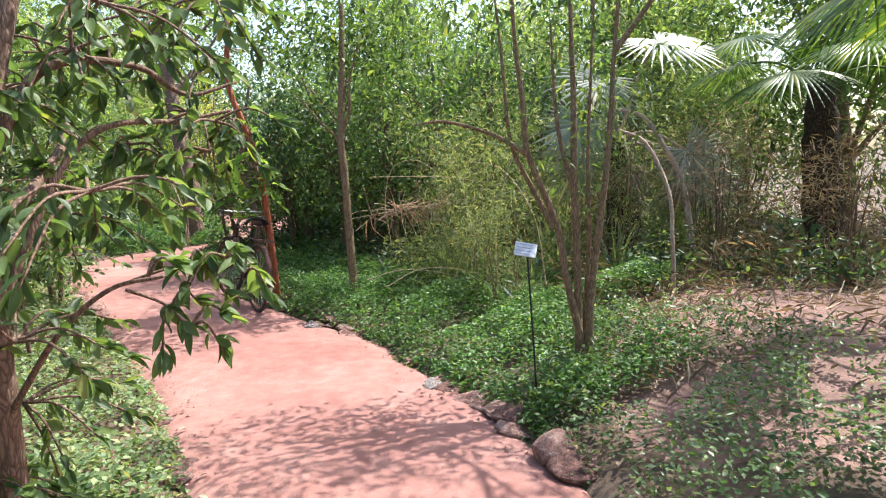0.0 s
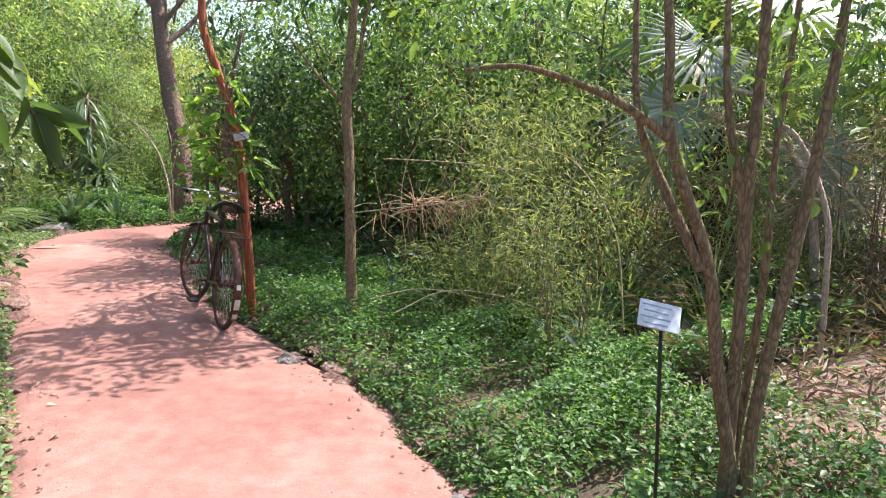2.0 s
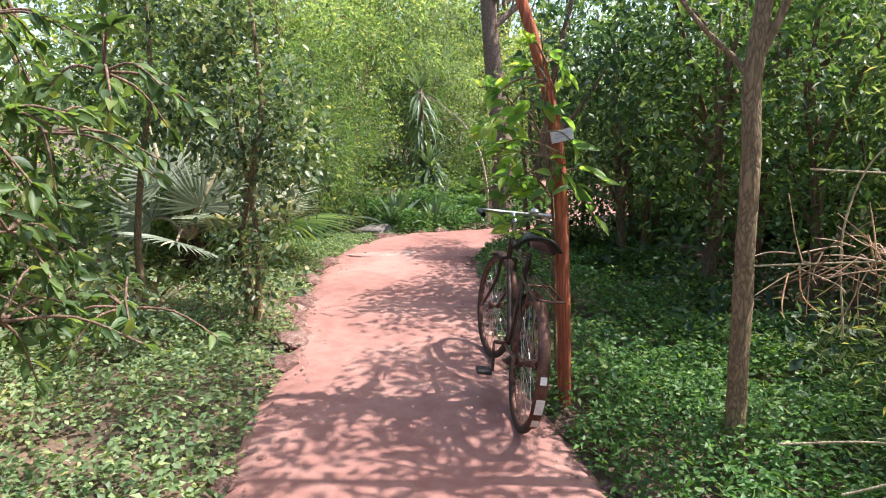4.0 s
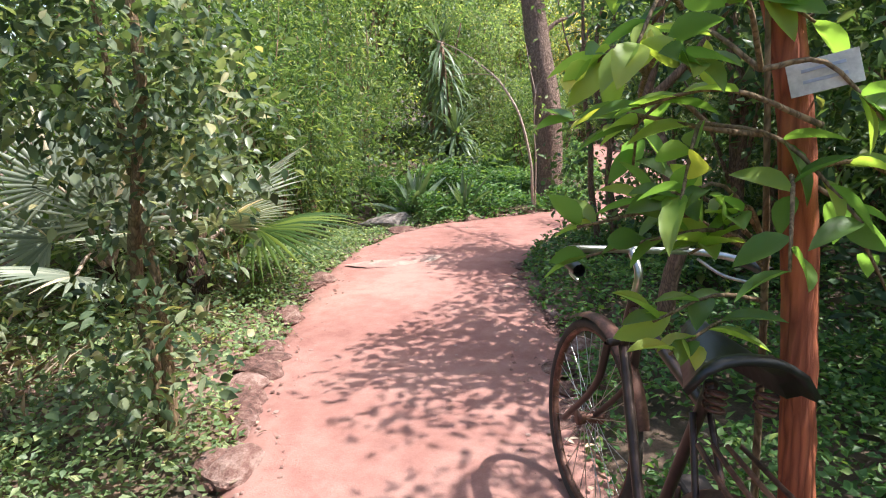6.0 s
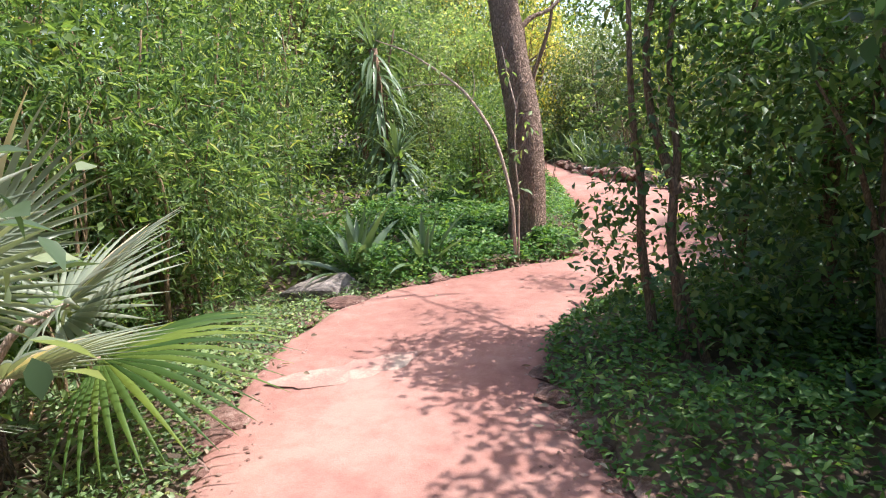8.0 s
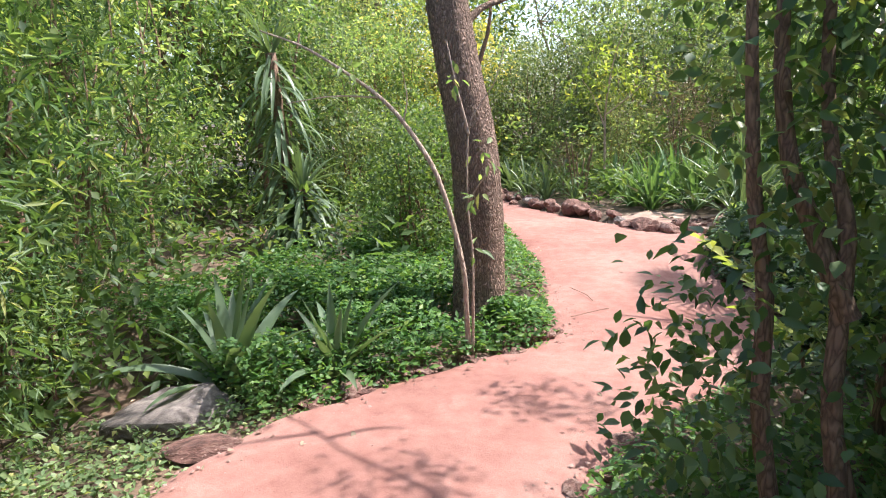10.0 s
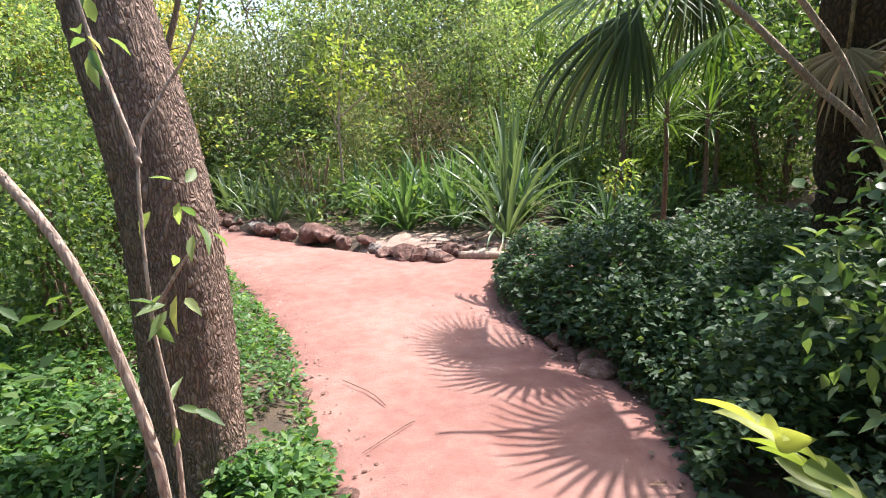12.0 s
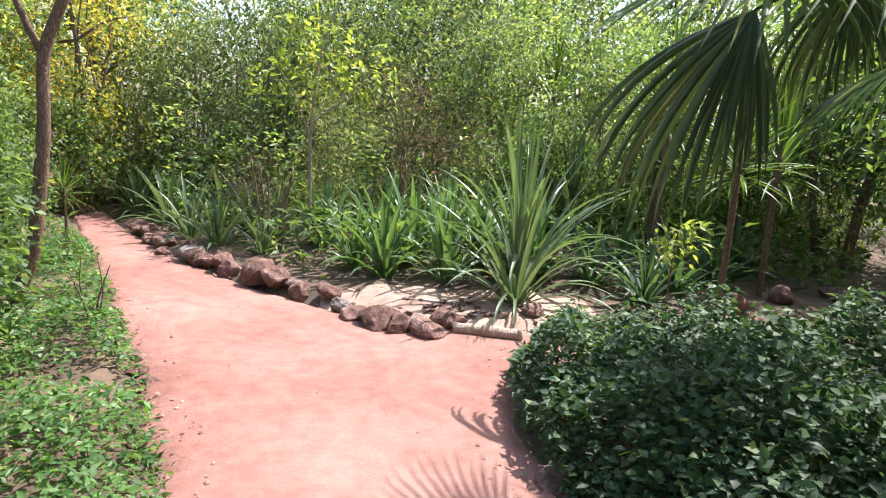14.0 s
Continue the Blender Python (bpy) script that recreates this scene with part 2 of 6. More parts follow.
LEAF3_F = np.array([(0, 2, 1), (1, 2, 4), (0, 3, 2), (3, 4, 2)])
rowsY = (0.0, 0.12, 0.3, 0.5, 0.7, 0.88, 1.0)
rowsW = (0.02, 0.26, 0.46, 0.5, 0.4, 0.2, 0.0)
BIG = np.array([(s * w, y, 0.12 * abs(s) * w * 2 - 0.22 * y * y) for y, w in zip(rowsY, rowsW) for s in (-1, 0, 1)], float)
BIG_F = np.array([q for i in range(6) for q in ((3 * i, 3 * i + 1, 3 * i + 4), (3 * i, 3 * i + 4, 3 * i + 3), (3 * i + 1, 3 * i + 2, 3 * i + 5), (3 * i + 1, 3 * i + 5, 3 * i + 4))])


def leaves(pos, dirn, length, width, rng, shape="mid"):
    """Leaves of the given places, ways and sizes, each a small folded blade."""
    T, TF = {"mid": (LEAF5, LEAF5_F), "far": (LEAF4, LEAF4_F), "small": (LEAF3, LEAF3_F), "big": (BIG, BIG_F)}[shape]
    n = len(pos)
    d = unit(np.asarray(dirn, float))
    up = np.array([0, 0, 1.0]) + rng.normal(0, 0.45, (n, 3))
    side = unit(np.cross(d, up))
    nor = np.cross(side, d)
    Lh, W = np.broadcast_to(length, (n,)), np.broadcast_to(width, (n,))
    V = (pos[:, None] + T[None, :, 0:1] * (W[:, None, None] * side[:, None]) + T[None, :, 1:2] * (Lh[:, None, None] * d[:, None])
         + T[None, :, 2:3] * (Lh[:, None, None] * nor[:, None]))
    F = TF[None] + (np.arange(n) * len(T))[:, None, None]
    return V.reshape(-1, 3), F.reshape(-1, 3)


def tube(pts, radii, sides=8, rough=0.0, rng=None, fine=1):
    """A round, tapering, slightly uneven stem through the points."""
    P = np.asarray(pts, float)
    R = np.broadcast_to(np.asarray(radii, float), (len(P),)) if np.ndim(radii) == 0 else np.interp(np.linspace(0, 1, len(P)), np.linspace(0, 1, len(radii)), radii)
    k = max(2, (len(P) - 1) * 4 * fine)
    s = np.linspace(0, len(P) - 1, k + 1)
    i = np.clip(s.astype(int), 0, len(P) - 2)
    t = (s - i)[:, None]
    tan = np.gradient(P, axis=0)
    h00, h10, h01, h11 = 2 * t**3 - 3 * t**2 + 1, t**3 - 2 * t**2 + t, -2 * t**3 + 3 * t**2, t**3 - t**2
    C = h00 * P[i] + h10 * tan[i] + h01 * P[i + 1] + h11 * tan[i + 1]
    r = np.interp(s, range(len(P)), R)
    T = unit(np.gradient(C, axis=0))
    ref = np.array([1.0, 0.2, 0.1]) if abs(T[0, 0]) < 0.8 else np.array([0.1, 1.0, 0.2])
    U = unit(np.cross(T, ref))
    W = np.cross(T, U)
    a = np.linspace(0, 2 * np.pi, sides, endpoint=False)
    rr = r[:, None] * np.ones(sides)
    if rough and rng is not None:
        rr = rr * (1 + rng.normal(0, rough, rr.shape))
    V = C[:, None] + rr[..., None] * (np.cos(a)[None, :, None] * U[:, None] + np.sin(a)[None, :, None] * W[:, None])
    n = len(C)
    q = []
    for j in range(n - 1):
        for b in range(sides):
            c = (b + 1) % sides
            q.append((j * sides + b, j * sides + c, (j + 1) * sides + c))
            q.append((j * sides + b, (j + 1) * sides + c, (j + 1) * sides + b))
    for b in range(1, sides - 1):
        q.append(((n - 1) * sides, (n - 1) * sides + b, (n - 1) * sides + b + 1))
    return V.reshape(-1, 3), np.array(q)


# ---- plan ----
LEFT = [(-1.5, -6), (-1.2, -2), (-1.1, 0.5), (-1.22, 2.81), (-1.72, 3.8), (-2.5, 4.99), (-3.18, 5.95), (-3.8, 6.95), (-4.45, 7.75), (-4.9, 8.45), (-5.4, 9.3),
        (-5.72, 10.2), (-5.78, 11.0), (-5.45, 11.65), (-5.0, 12.25), (-4.5, 12.8), (-4.63, 13.6), (-4.93, 15.0), (-5.3, 16.0), (-5.95, 17.55), (-7.0, 19.9), (-9.0, 24), (-12, 29)]
RIGHT = [(0.75, -6), (0.8, -2), (0.75, 0.5), (0.6, 2.72), (0.35, 3.5), (-0.11, 4.35), (-0.6, 5.3), (-1.15, 5.95), (-1.7, 6.55), (-2.25, 7.25), (-2.85, 8.2),
         (-3.25, 9.0), (-3.62, 9.5), (-4.02, 10.2), (-4.15, 10.9), (-3.95, 11.5), (-3.55, 12.1), (-3.15, 12.7), (-2.98, 13.35), (-3.08, 14.0), (-3.28, 14.6), (-3.36, 15.2), (-3.25, 15.9), (-3.1, 16.5), (-4.3, 17.35), (-5.3, 18.35), (-6.55, 20.1), (-8.2, 23.3), (-11, 28)]
ROCKS = [(-3.05, 16.85), (-3.9, 16.95), (-4.35, 17.5), (-5.3, 18.4), (-6.58, 20.25), (-8.2, 23.3)]


def resample(poly, n, p0=None, p1=None):
    P = np.array(poly, float)
    s = np.r_[0, np.cumsum(np.linalg.norm(np.diff(P, axis=0), axis=1))]
    # smooth by a cubic through the corners
    t = np.linspace(0, s[-1], n)
    i = np.clip(np.searchsorted(s, t, side="right") - 1, 0, len(P) - 2)
    m = np.gradient(P, s, axis=0)
    h = (s[i + 1] - s[i])[:, None]
    u = ((t - s[i]) / (s[i + 1] - s[i]))[:, None]
    return ((2 * u**3 - 3 * u**2 + 1) * P[i] + (u**3 - 2 * u**2 + u) * h * m[i] + (-2 * u**3 + 3 * u**2) * P[i + 1] + (u**3 - u**2) * h * m[i + 1])


EL, ER = resample(LEFT, 420), resample(RIGHT, 420)
SIDE_NEAR = resample([(-3.7, 15.7), (-3.15, 16.2), (-1.2, 16.15), (0.6, 16.3), (2.4, 17.4), (5, 20)], 120)
SIDE_FAR = resample([(-3.7, 17.0), (-3.0, 16.85), (-1.3, 17.05), (0.5, 17.5), (1.9, 18.5), (4, 21)], 120)
RINGS = [np.concatenate([EL, ER[::-1]]), np.concatenate([SIDE_NEAR, SIDE_FAR[::-1]])]


def off_path(x, y):
    """How far a place lies outside the trodden ground (negative: on it)."""
    x, y = np.atleast_1d(x).astype(float), np.atleast_1d(y).astype(float)
    out = np.full(len(x), 1e9)
    for ring in RINGS:
        a, b = ring, np.roll(ring, -1, 0)
        for k in range(0, len(x), 3000):
            px, py = x[k:k + 3000, None], y[k:k + 3000, None]
            d = np.sqrt(((px - a[None, :, 0]) ** 2 + (py - a[None, :, 1]) ** 2).min(1))
            cross = ((a[None, :, 1] > py) != (b[None, :, 1] > py)) & (px < (b[:, 0] - a[:, 0]) * (py - a[:, 1]) / np.where(b[:, 1] == a[:, 1], 1e-9, b[:, 1] - a[:, 1]) + a[:, 0])
            d = np.where(cross.sum(1) % 2 == 1, -d, d)
            out[k:k + 3000] = np.minimum(out[k:k + 3000], d)
    return out


def wave(x, y, f, ph):
    return np.sin(f * x + ph) * np.cos(f * 1.27 * y + 1.7 * ph) + 0.5 * np.sin(2.3 * f * x - f * y + ph)


def ground_z(x, y):
    x, y = np.atleast_1d(x).astype(float), np.atleast_1d(y).astype(float)
    d = off_path(x, y)
    k = np.clip((d + 0.1) / 0.3, 0, 1)
    k = k * k * (3 - 2 * k)
    z = -0.05 + 0.085 * k + k * (0.02 * wave(x, y, 2.1, 0.3) + 0.012 * wave(x, y, 6.3, 1.0))
    rise = np.clip((x - 0.3) / 2.0, 0, 1) * np.exp(-((y - 4.0) / 3.2) ** 2)
    z += k * 0.40 * rise
    z -= k * 0.16 * np.exp(-(((x + 6.9) / 1.0) ** 2 + ((y - 11.3) / 1.3) ** 2))
    z += k * 0.12 * np.exp(-(((x + 3.0) / 3.0) ** 2 + ((y - 19.5) / 2.0) ** 2))
    return z


def gz(x, y):
    return float(ground_z(x, y)[0])


def spread(lo, hi, step, far):
    a = list(np.arange(lo, hi + 1e-6, step))
    s, p, q = step, [], []
    x = hi
    while x < far:
        s *= 1.35
        x += s
        p.append(x)
    x, s = lo, step
    while x > -far:
        s *= 1.35
        x -= s
        q.append(x)
    return np.array(q[::-1] + a + p)


gx, gy = spread(-10, 5, 0.16, 900), spread(-3, 23, 0.16, 900)
XX, YY = np.meshgrid(gx, gy)
ZZ = ground_z(XX.ravel(), YY.ravel())
nx, ny = len(gx), len(gy)
idx = np.arange(nx * ny).reshape(ny, nx)
quads = np.stack([idx[:-1, :-1], idx[:-1, 1:], idx[1:, 1:], idx[1:, :-1]], -1).reshape(-1, 4)
fx, fy = XX.ravel()[quads].mean(1), YY.ravel()[quads].mean(1)
bare = ((fx - 2.2) / 1.5) ** 2 + ((fy - 3.7) / 1.7) ** 2 < 1 + 0.35 * np.sin(3.1 * fx) * np.cos(2.7 * fy)
sandy = ((fx + 3.3) / 1.2) ** 2 + ((fy - 17.35) / 0.5) ** 2 < 1
bare |= (((fx + 5.2) / 0.8) ** 2 + ((fy - 7.3) / 0.7) ** 2 < 1)
ground = new("ground", raw("ground", np.stack([XX.ravel(), YY.ravel(), ZZ], 1), quads, [M_SOIL, M_BARE, M_SAND], np.where(sandy, 2, bare.astype(int)), True))
tagged(ground, "brown leaf-littered garden soil with bare reddish patches", "ground", kind="structure")


def strip(name, A, B, across, crown, z0, label):
    u = np.linspace(0, 1, across)[None, :, None]
    wob = (0.02 * np.sin(np.arange(len(A)) * 0.9) + 0.025 * np.sin(np.arange(len(A)) * 0.37 + 1))[:, None]
    n = unit(B - A)
    A, B = A - n * (0.10 + wob), B + n * (0.10 + wob[::-1])
    P = A[:, None] * (1 - u) + B[:, None] * u
    x, y = P[..., 0].ravel(), P[..., 1].ravel()
    uu = np.broadcast_to(u[..., 0], P.shape[:2]).ravel()
    z = z0 + crown * (1 - (2 * uu - 1) ** 4) - 0.05 * np.clip((np.abs(2 * uu - 1) - 0.88) / 0.12, 0, 1) + 0.004 * wave(x, y, 5.0, 0.4) + 0.0025 * wave(x, y, 17.0, 0.9)
    i = np.arange(len(x)).reshape(P.shape[:2])
    q = np.stack([i[:-1, :-1], i[:-1, 1:], i[1:, 1:], i[1:, :-1]], -1).reshape(-1, 4)
    ob = new(name, raw(name, np.stack([x, y, z], 1), q, [M_PATH], None, True))
    return tagged(ob, label, "path", kind="structure")


strip("path", EL, ER, 28, 0.03, 0.0, "swept pinkish-red laterite garden path")
strip("path_branch", SIDE_NEAR, SIDE_FAR, 16, 0.03, -0.008, "red laterite side path turning off behind the bushes")


# ---- plants ----
def ball(rng, n, shell=0.0):
    v = unit(rng.normal(0, 1, (n, 3)))
    r = rng.uniform(shell, 1, n) ** (1 / 2.2)
    return v * r[:, None]


def crown_mesh(rng, lobes, twigs, per, L, W, sigma, shape="far", droop=0.3):
    """A crown: lobes (x, y, z, rx, ry, rz), each with twig ends that carry a handful of leaves."""
    vol = np.array([l[3] * l[4] * l[5] for l in lobes]) ** 0.8
    pick = rng.choice(len(lobes), twigs, p=vol / vol.sum())
    lb = np.array(lobes)[pick]
    off = ball(rng, twigs, 0.35)
    cen = lb[:, :3] + off * lb[:, 3:]
    keep = rng.uniform(0, 1, twigs) < 0.86 + 0.14 * np.sin(cen[:, 0] * 7) * np.cos(cen[:, 2] * 6)
    cen, off = cen[keep], off[keep]
    out = unit(off + np.array([0, 0, 0.25]))
    pos = np.repeat(cen, per, 0) + rng.normal(0, sigma, (len(cen) * per, 3))
    d = np.repeat(out, per, 0) * 0.6 + rng.normal(0, 0.75, (len(pos), 3)) + np.array([0, 0, -droop])
    n = len(pos)
    return leaves(pos, d, L * rng.uniform(0.6, 1.3, n), W * rng.uniform(0.7, 1.25, n), rng, shape)


def limb_mesh(rng, base_r, h, lobes, stems=1, spread_r=0.1, top=0.85):
    ch = []
    for s in range(stems):
        a = rng.uniform(0, 6.28)
        bx, by = (spread_r * math.cos(a), spread_r * math.sin(a)) if stems > 1 else (0, 0)
        lean = rng.normal(0, 0.10, 2) + np.array([bx, by]) * 1.2
        pts = [(bx, by, -0.1)]
        for k in range(1, 5):
            f = k / 4 * top
            pts.append((bx + lean[0] * f * h * 0.5 + rng.normal(0, 0.025 * h * 0.5), by + lean[1] * f * h * 0.5 + rng.normal(0, 0.025 * h * 0.5), f * h))
        ch.append(tube(pts, [base_r, base_r * 0.75, base_r * 0.3], 7, 0.04, rng))
        P = np.array(pts)
        for l in lobes[s::stems]:
            st = P[rng.integers(1, 4)]
            e = np.array(l[:3]) + rng.normal(0, 0.08, 3)
            m = (st + e) / 2 + rng.normal(0, 0.06 * h * 0.3, 3) + np.array([0, 0, 0.05])
            ch.append(tube([st, m, e], [base_r * 0.5, base_r * 0.3, base_r * 0.12], 5, 0.03, rng))
    return joined(ch)


def plant(name, seed, h, lobes, twigs, per, L, W, sigma, lm, sm, base_r, stems=1, sr=0.1, shape="far", droop=0.3, label="", cat="", trunk="trunk", crown="crown"):
    rng = np.random.default_rng(seed)
    e = empty(name, 0, 0)
    v, f = limb_mesh(rng, base_r, h, lobes, stems, sr)
    part(trunk, raw(trunk, v, f, [sm], None, True), e)
    v, f = crown_mesh(rng, lobes, twigs, per, L, W, sigma, shape, droop)
    part(crown, raw(crown, v, f, [lm]), e)
    return tagged(e, label, cat)


def lobes_of(seed, n, h0, h1, r, size):
    rng = np.random.default_rng(seed)
    out = []
    for k in range(n):
        a, q = rng.uniform(0, 6.28), r * math.sqrt(rng.uniform(0, 1))
        z = h0 + (h1 - h0) * (k + rng.uniform(0, 1)) / n
        s = size * rng.uniform(0.7, 1.3)
        out.append((q * math.cos(a), q * math.sin(a), z, s, s, s * rng.uniform(0.6, 0.9)))
    return out


def put(ob, x, y, rz=0.0, s=1.0, sz=None, group="", z=None, label=""):
    m = Matrix.LocRotScale((x, y, gz(x, y) - 0.02 if z is None else z), Euler((0, 0, radians(rz))), (s, s, sz or s))
    c = copy_thing(ob, m)
    return tagged(c, label, group=group)


def first(ob, x, y, rz=0.0, s=1.0, sz=None, group=""):
    ob.matrix_basis = Matrix.LocRotScale((x, y, gz(x, y) - 0.02), Euler((0, 0, radians(rz))), (s, s, sz or s))
    return tagged(ob, group=group)


def planted(ob, spots, group):
    """Sets the thing at the first spot and copies of it at the others: x, y, turn, scale[, upright scale]."""
    ob.scale = (1, 1, 1)
    for sp in spots[1:]:
        put(ob, *sp[:4], sp[4] if len(sp) > 4 else None, group)
    sp = spots[0]
    first(ob, *sp[:4], sp[4] if len(sp) > 4 else None, group)


# far and middle trees
TREE_A = plant("broadleaf_tree", 11, 6.0, lobes_of(11, 13, 1.2, 6.2, 1.5, 1.0), 1150, 7, 0.15, 0.075, 0.16, L_MID, M_STEM, 0.11, label="tall mid-green broadleaf tree with a full crown", cat="tree")
# Tree at (0.7, 15.9) is added to shade the leafy mound.
# Unseen trees at y < 0 are added for closure and shade.
planted(TREE_A, [(-12, 19, 80, 1.1), (0.7, 15.9, 200, 0.72), (5.2, 15.0, 30, 0.9), (6.0, 9.5, 70, 1.0), (-11.5, 13.5, 110, 1.1), (-8.5, 3.5, 160, 0.9),
                 (3.4, 12.2, 220, 0.95), (-13.5, 25, 45, 1.3), (0.5, 31, 5, 1.3), (8, 20, 60, 1.2), (-14, 8, 0, 1.2), (7.5, 4.0, 0, 1.0), (-5.5, -3.5, 20, 0.9), (4.5, -4.5, 80, 1.0), (-1, -9.5, 50, 1.2), (-9.6, 28.5, 140, 1.25)], "trees of the garden wood")
TREE_B = plant("light_tree", 12, 6.0, lobes_of(12, 15, 0.8, 6.4, 1.6, 0.9), 1100, 7, 0.15, 0.05, 0.17, L_LIGHT, M_STEM, 0.09, label="tall feathery light-green tree, sunlit", cat="tree", droop=0.5)
planted(TREE_B, [(-10.5, 17.0, 70, 0.95), (-9.6, 13.2, 130, 0.75), (-9.6, 9.8, 20, 0.8), (3.3, 11.0, 60, 0.75), (7.2, 5.4, 100, 0.9),
                 (3.5, 26, 140, 1.2), (-15, 30, 180, 1.4), (-7.8, 7.0, 0, 0.8), (0.6, 12.8, 33, 0.8), (-12.5, 22.5, 21, 1.1)], "light trees of the garden wood")
put(TREE_A, 2.2, 18.9, 77, 0.75, None, "trees of the garden wood")
TREE_C = plant("grey_green_tree", 13, 6.5, lobes_of(13, 13, 0.9, 6.8, 1.4, 0.95), 1200, 7, 0.12, 0.04, 0.17, L_GREY, M_DSTEM, 0.10, label="dull grey-green fine-leaved tree", cat="tree")
planted(TREE_C, [(-2.0, 29.0, 60, 1.3), (-11.5, 27.5, 120, 1.4), (3.0, 19.5, 180, 0.9), (6.5, 25, 240, 1.3), (-13, 16, 300, 1.2), (-17, 21, 30, 1.4), (9.5, 13, 90, 1.3)], "grey-green trees of the wood")

YELT = plant("yellowing_tree", 14, 4.4, lobes_of(14, 11, 1.2, 4.4, 1.1, 0.7), 620, 6, 0.11, 0.05, 0.13, L_FLOWER, M_DSTEM, 0.06, 2, 0.15, label="small tree with yellowing leaves at the wood's edge", cat="tree")
planted(YELT, [(-7.8, 22.3, 0, 0.82), (-9.2, 23.8, 90, 0.95)], "yellowing trees")

# thickets
DARK = plant("dense_small_tree", 21, 3.2, lobes_of(21, 11, 0.9, 3.1, 0.75, 0.6), 700, 7, 0.085, 0.042, 0.10, L_DEEP, M_DSTEM, 0.045, 3, 0.12, label="dense dark-leaved small tree with several stems", cat="tree")
planted(DARK, [(-1.5, 9.4, 0, 1.0), (-0.5, 8.9, 70, 0.95), (-2.3, 10.6, 140, 0.95), (-1.2, 10.9, 210, 1.1), (0.4, 10.4, 280, 1.15), (-1.7, 12.4, 100, 0.85), (-0.2, 12.6, 45, 1.1), (0.5, 14.1, 20, 0.9), (1.3, 18.9, 200, 1.05), (-0.5, 19.6, 130, 0.8), (-9.4, 17.4, 75, 1.0), (1.5, 9.0, 11, 1.0), (-2.45, 11.5, 100, 0.72),
               (-10.2, 20.0, 66, 1.1)], "dark small trees beside the path")
SHRUB = plant("leafy_shrub", 22, 2.1, lobes_of(22, 9, 0.3, 2.0, 0.55, 0.45), 700, 6, 0.075, 0.04, 0.09, L_MID, M_DSTEM, 0.028, 4, 0.12, label="leafy green shrub with many thin stems", cat="shrub", trunk="stem", crown="foliage")
planted(SHRUB, [(-6.3, 8.3, 0, 1.1), (-7.0, 9.6, 60, 1.2), (-5.2, 4.9, 120, 0.8), (-4.2, 3.9, 180, 1.0), (-6.7, 5.5, 240, 1.05), (-6.3, 15.9, 300, 0.7), (-6.0, 14.5, 35, 0.65), (-6.1, 15.2, 200, 0.7), (-6.75, 10.2, 40, 0.9), (-7.3, 11.3, 10, 1.1), (-8.2, 19.7, 150, 0.9), (-6.9, 17.8, 200, 0.5), (-7.4, 18.6, 200, 0.7), (-7.6, 21.5, 10, 0.8),
                (-2.0, -2.0, 70, 1.0), (2.2, -1.0, 130, 1.0), (-1.6, 20.6, 20, 0.7), (0.4, 19.6, 200, 0.8)], "shrubs")
BROAD = plant("broad_leaved_shrub", 27, 2.3, lobes_of(27, 10, 0.35, 2.3, 0.55, 0.45), 420, 6, 0.105, 0.048, 0.10, L_MID, M_DSTEM, 0.022, 4, 0.12, shape="mid", label="shrub with broad glossy green leaves", cat="shrub", trunk="stem", crown="foliage")
planted(BROAD, [(-5.3, 5.9, 0, 0.95), (-4.6, 4.6, 60, 0.9), (-3.2, 3.1, 120, 1.0), (-2.4, 2.0, 180, 1.0), (-2.3, 0.6, 300, 1.0)], "broad-leaved shrubs beside the path")
WILLOW = plant("narrow_leaf_shrub", 23, 2.6, lobes_of(23, 11, 0.3, 2.6, 0.6, 0.5), 500, 9, 0.10, 0.017, 0.045, L_WIL, M_STEM, 0.02, 6, 0.15, label="willow-like shrub with long narrow light-green leaves", cat="shrub", droop=0.1, trunk="stem", crown="foliage")
planted(WILLOW, [(-6.5, 9.9, 0, 0.9), (-7.2, 10.9, 50, 1.0), (-6.35, 9.1, 150, 0.7), (-7.9, 10.0, 200, 1.2), (-7.9, 12.1, 250, 0.9), (-8.2, 13.2, 300, 1.2), (-6.6, 10.35, 20, 0.62)], "narrow-leaved shrubs along the path")
WISP = plant("wispy_shrub", 24, 2.2, lobes_of(24, 9, 0.3, 2.2, 0.55, 0.42), 520, 7, 0.085, 0.013, 0.10, L_STRAW, M_STEM, 0.009, 7, 0.15, label="wispy yellow-green shrub, thin stems and fine leaves", cat="shrub", trunk="stem", crown="foliage")
planted(WISP, [(0.3, 6.6, 0, 0.8), (-0.05, 7.5, 60, 0.9), (0.9, 7.1, 120, 0.9), (1.9, 6.6, 180, 0.8), (0.55, 5.7, 240, 0.55), (-4.5, 20.6, 30, 0.8), (2.9, 7.2, 300, 0.9)], "wispy shrubs")


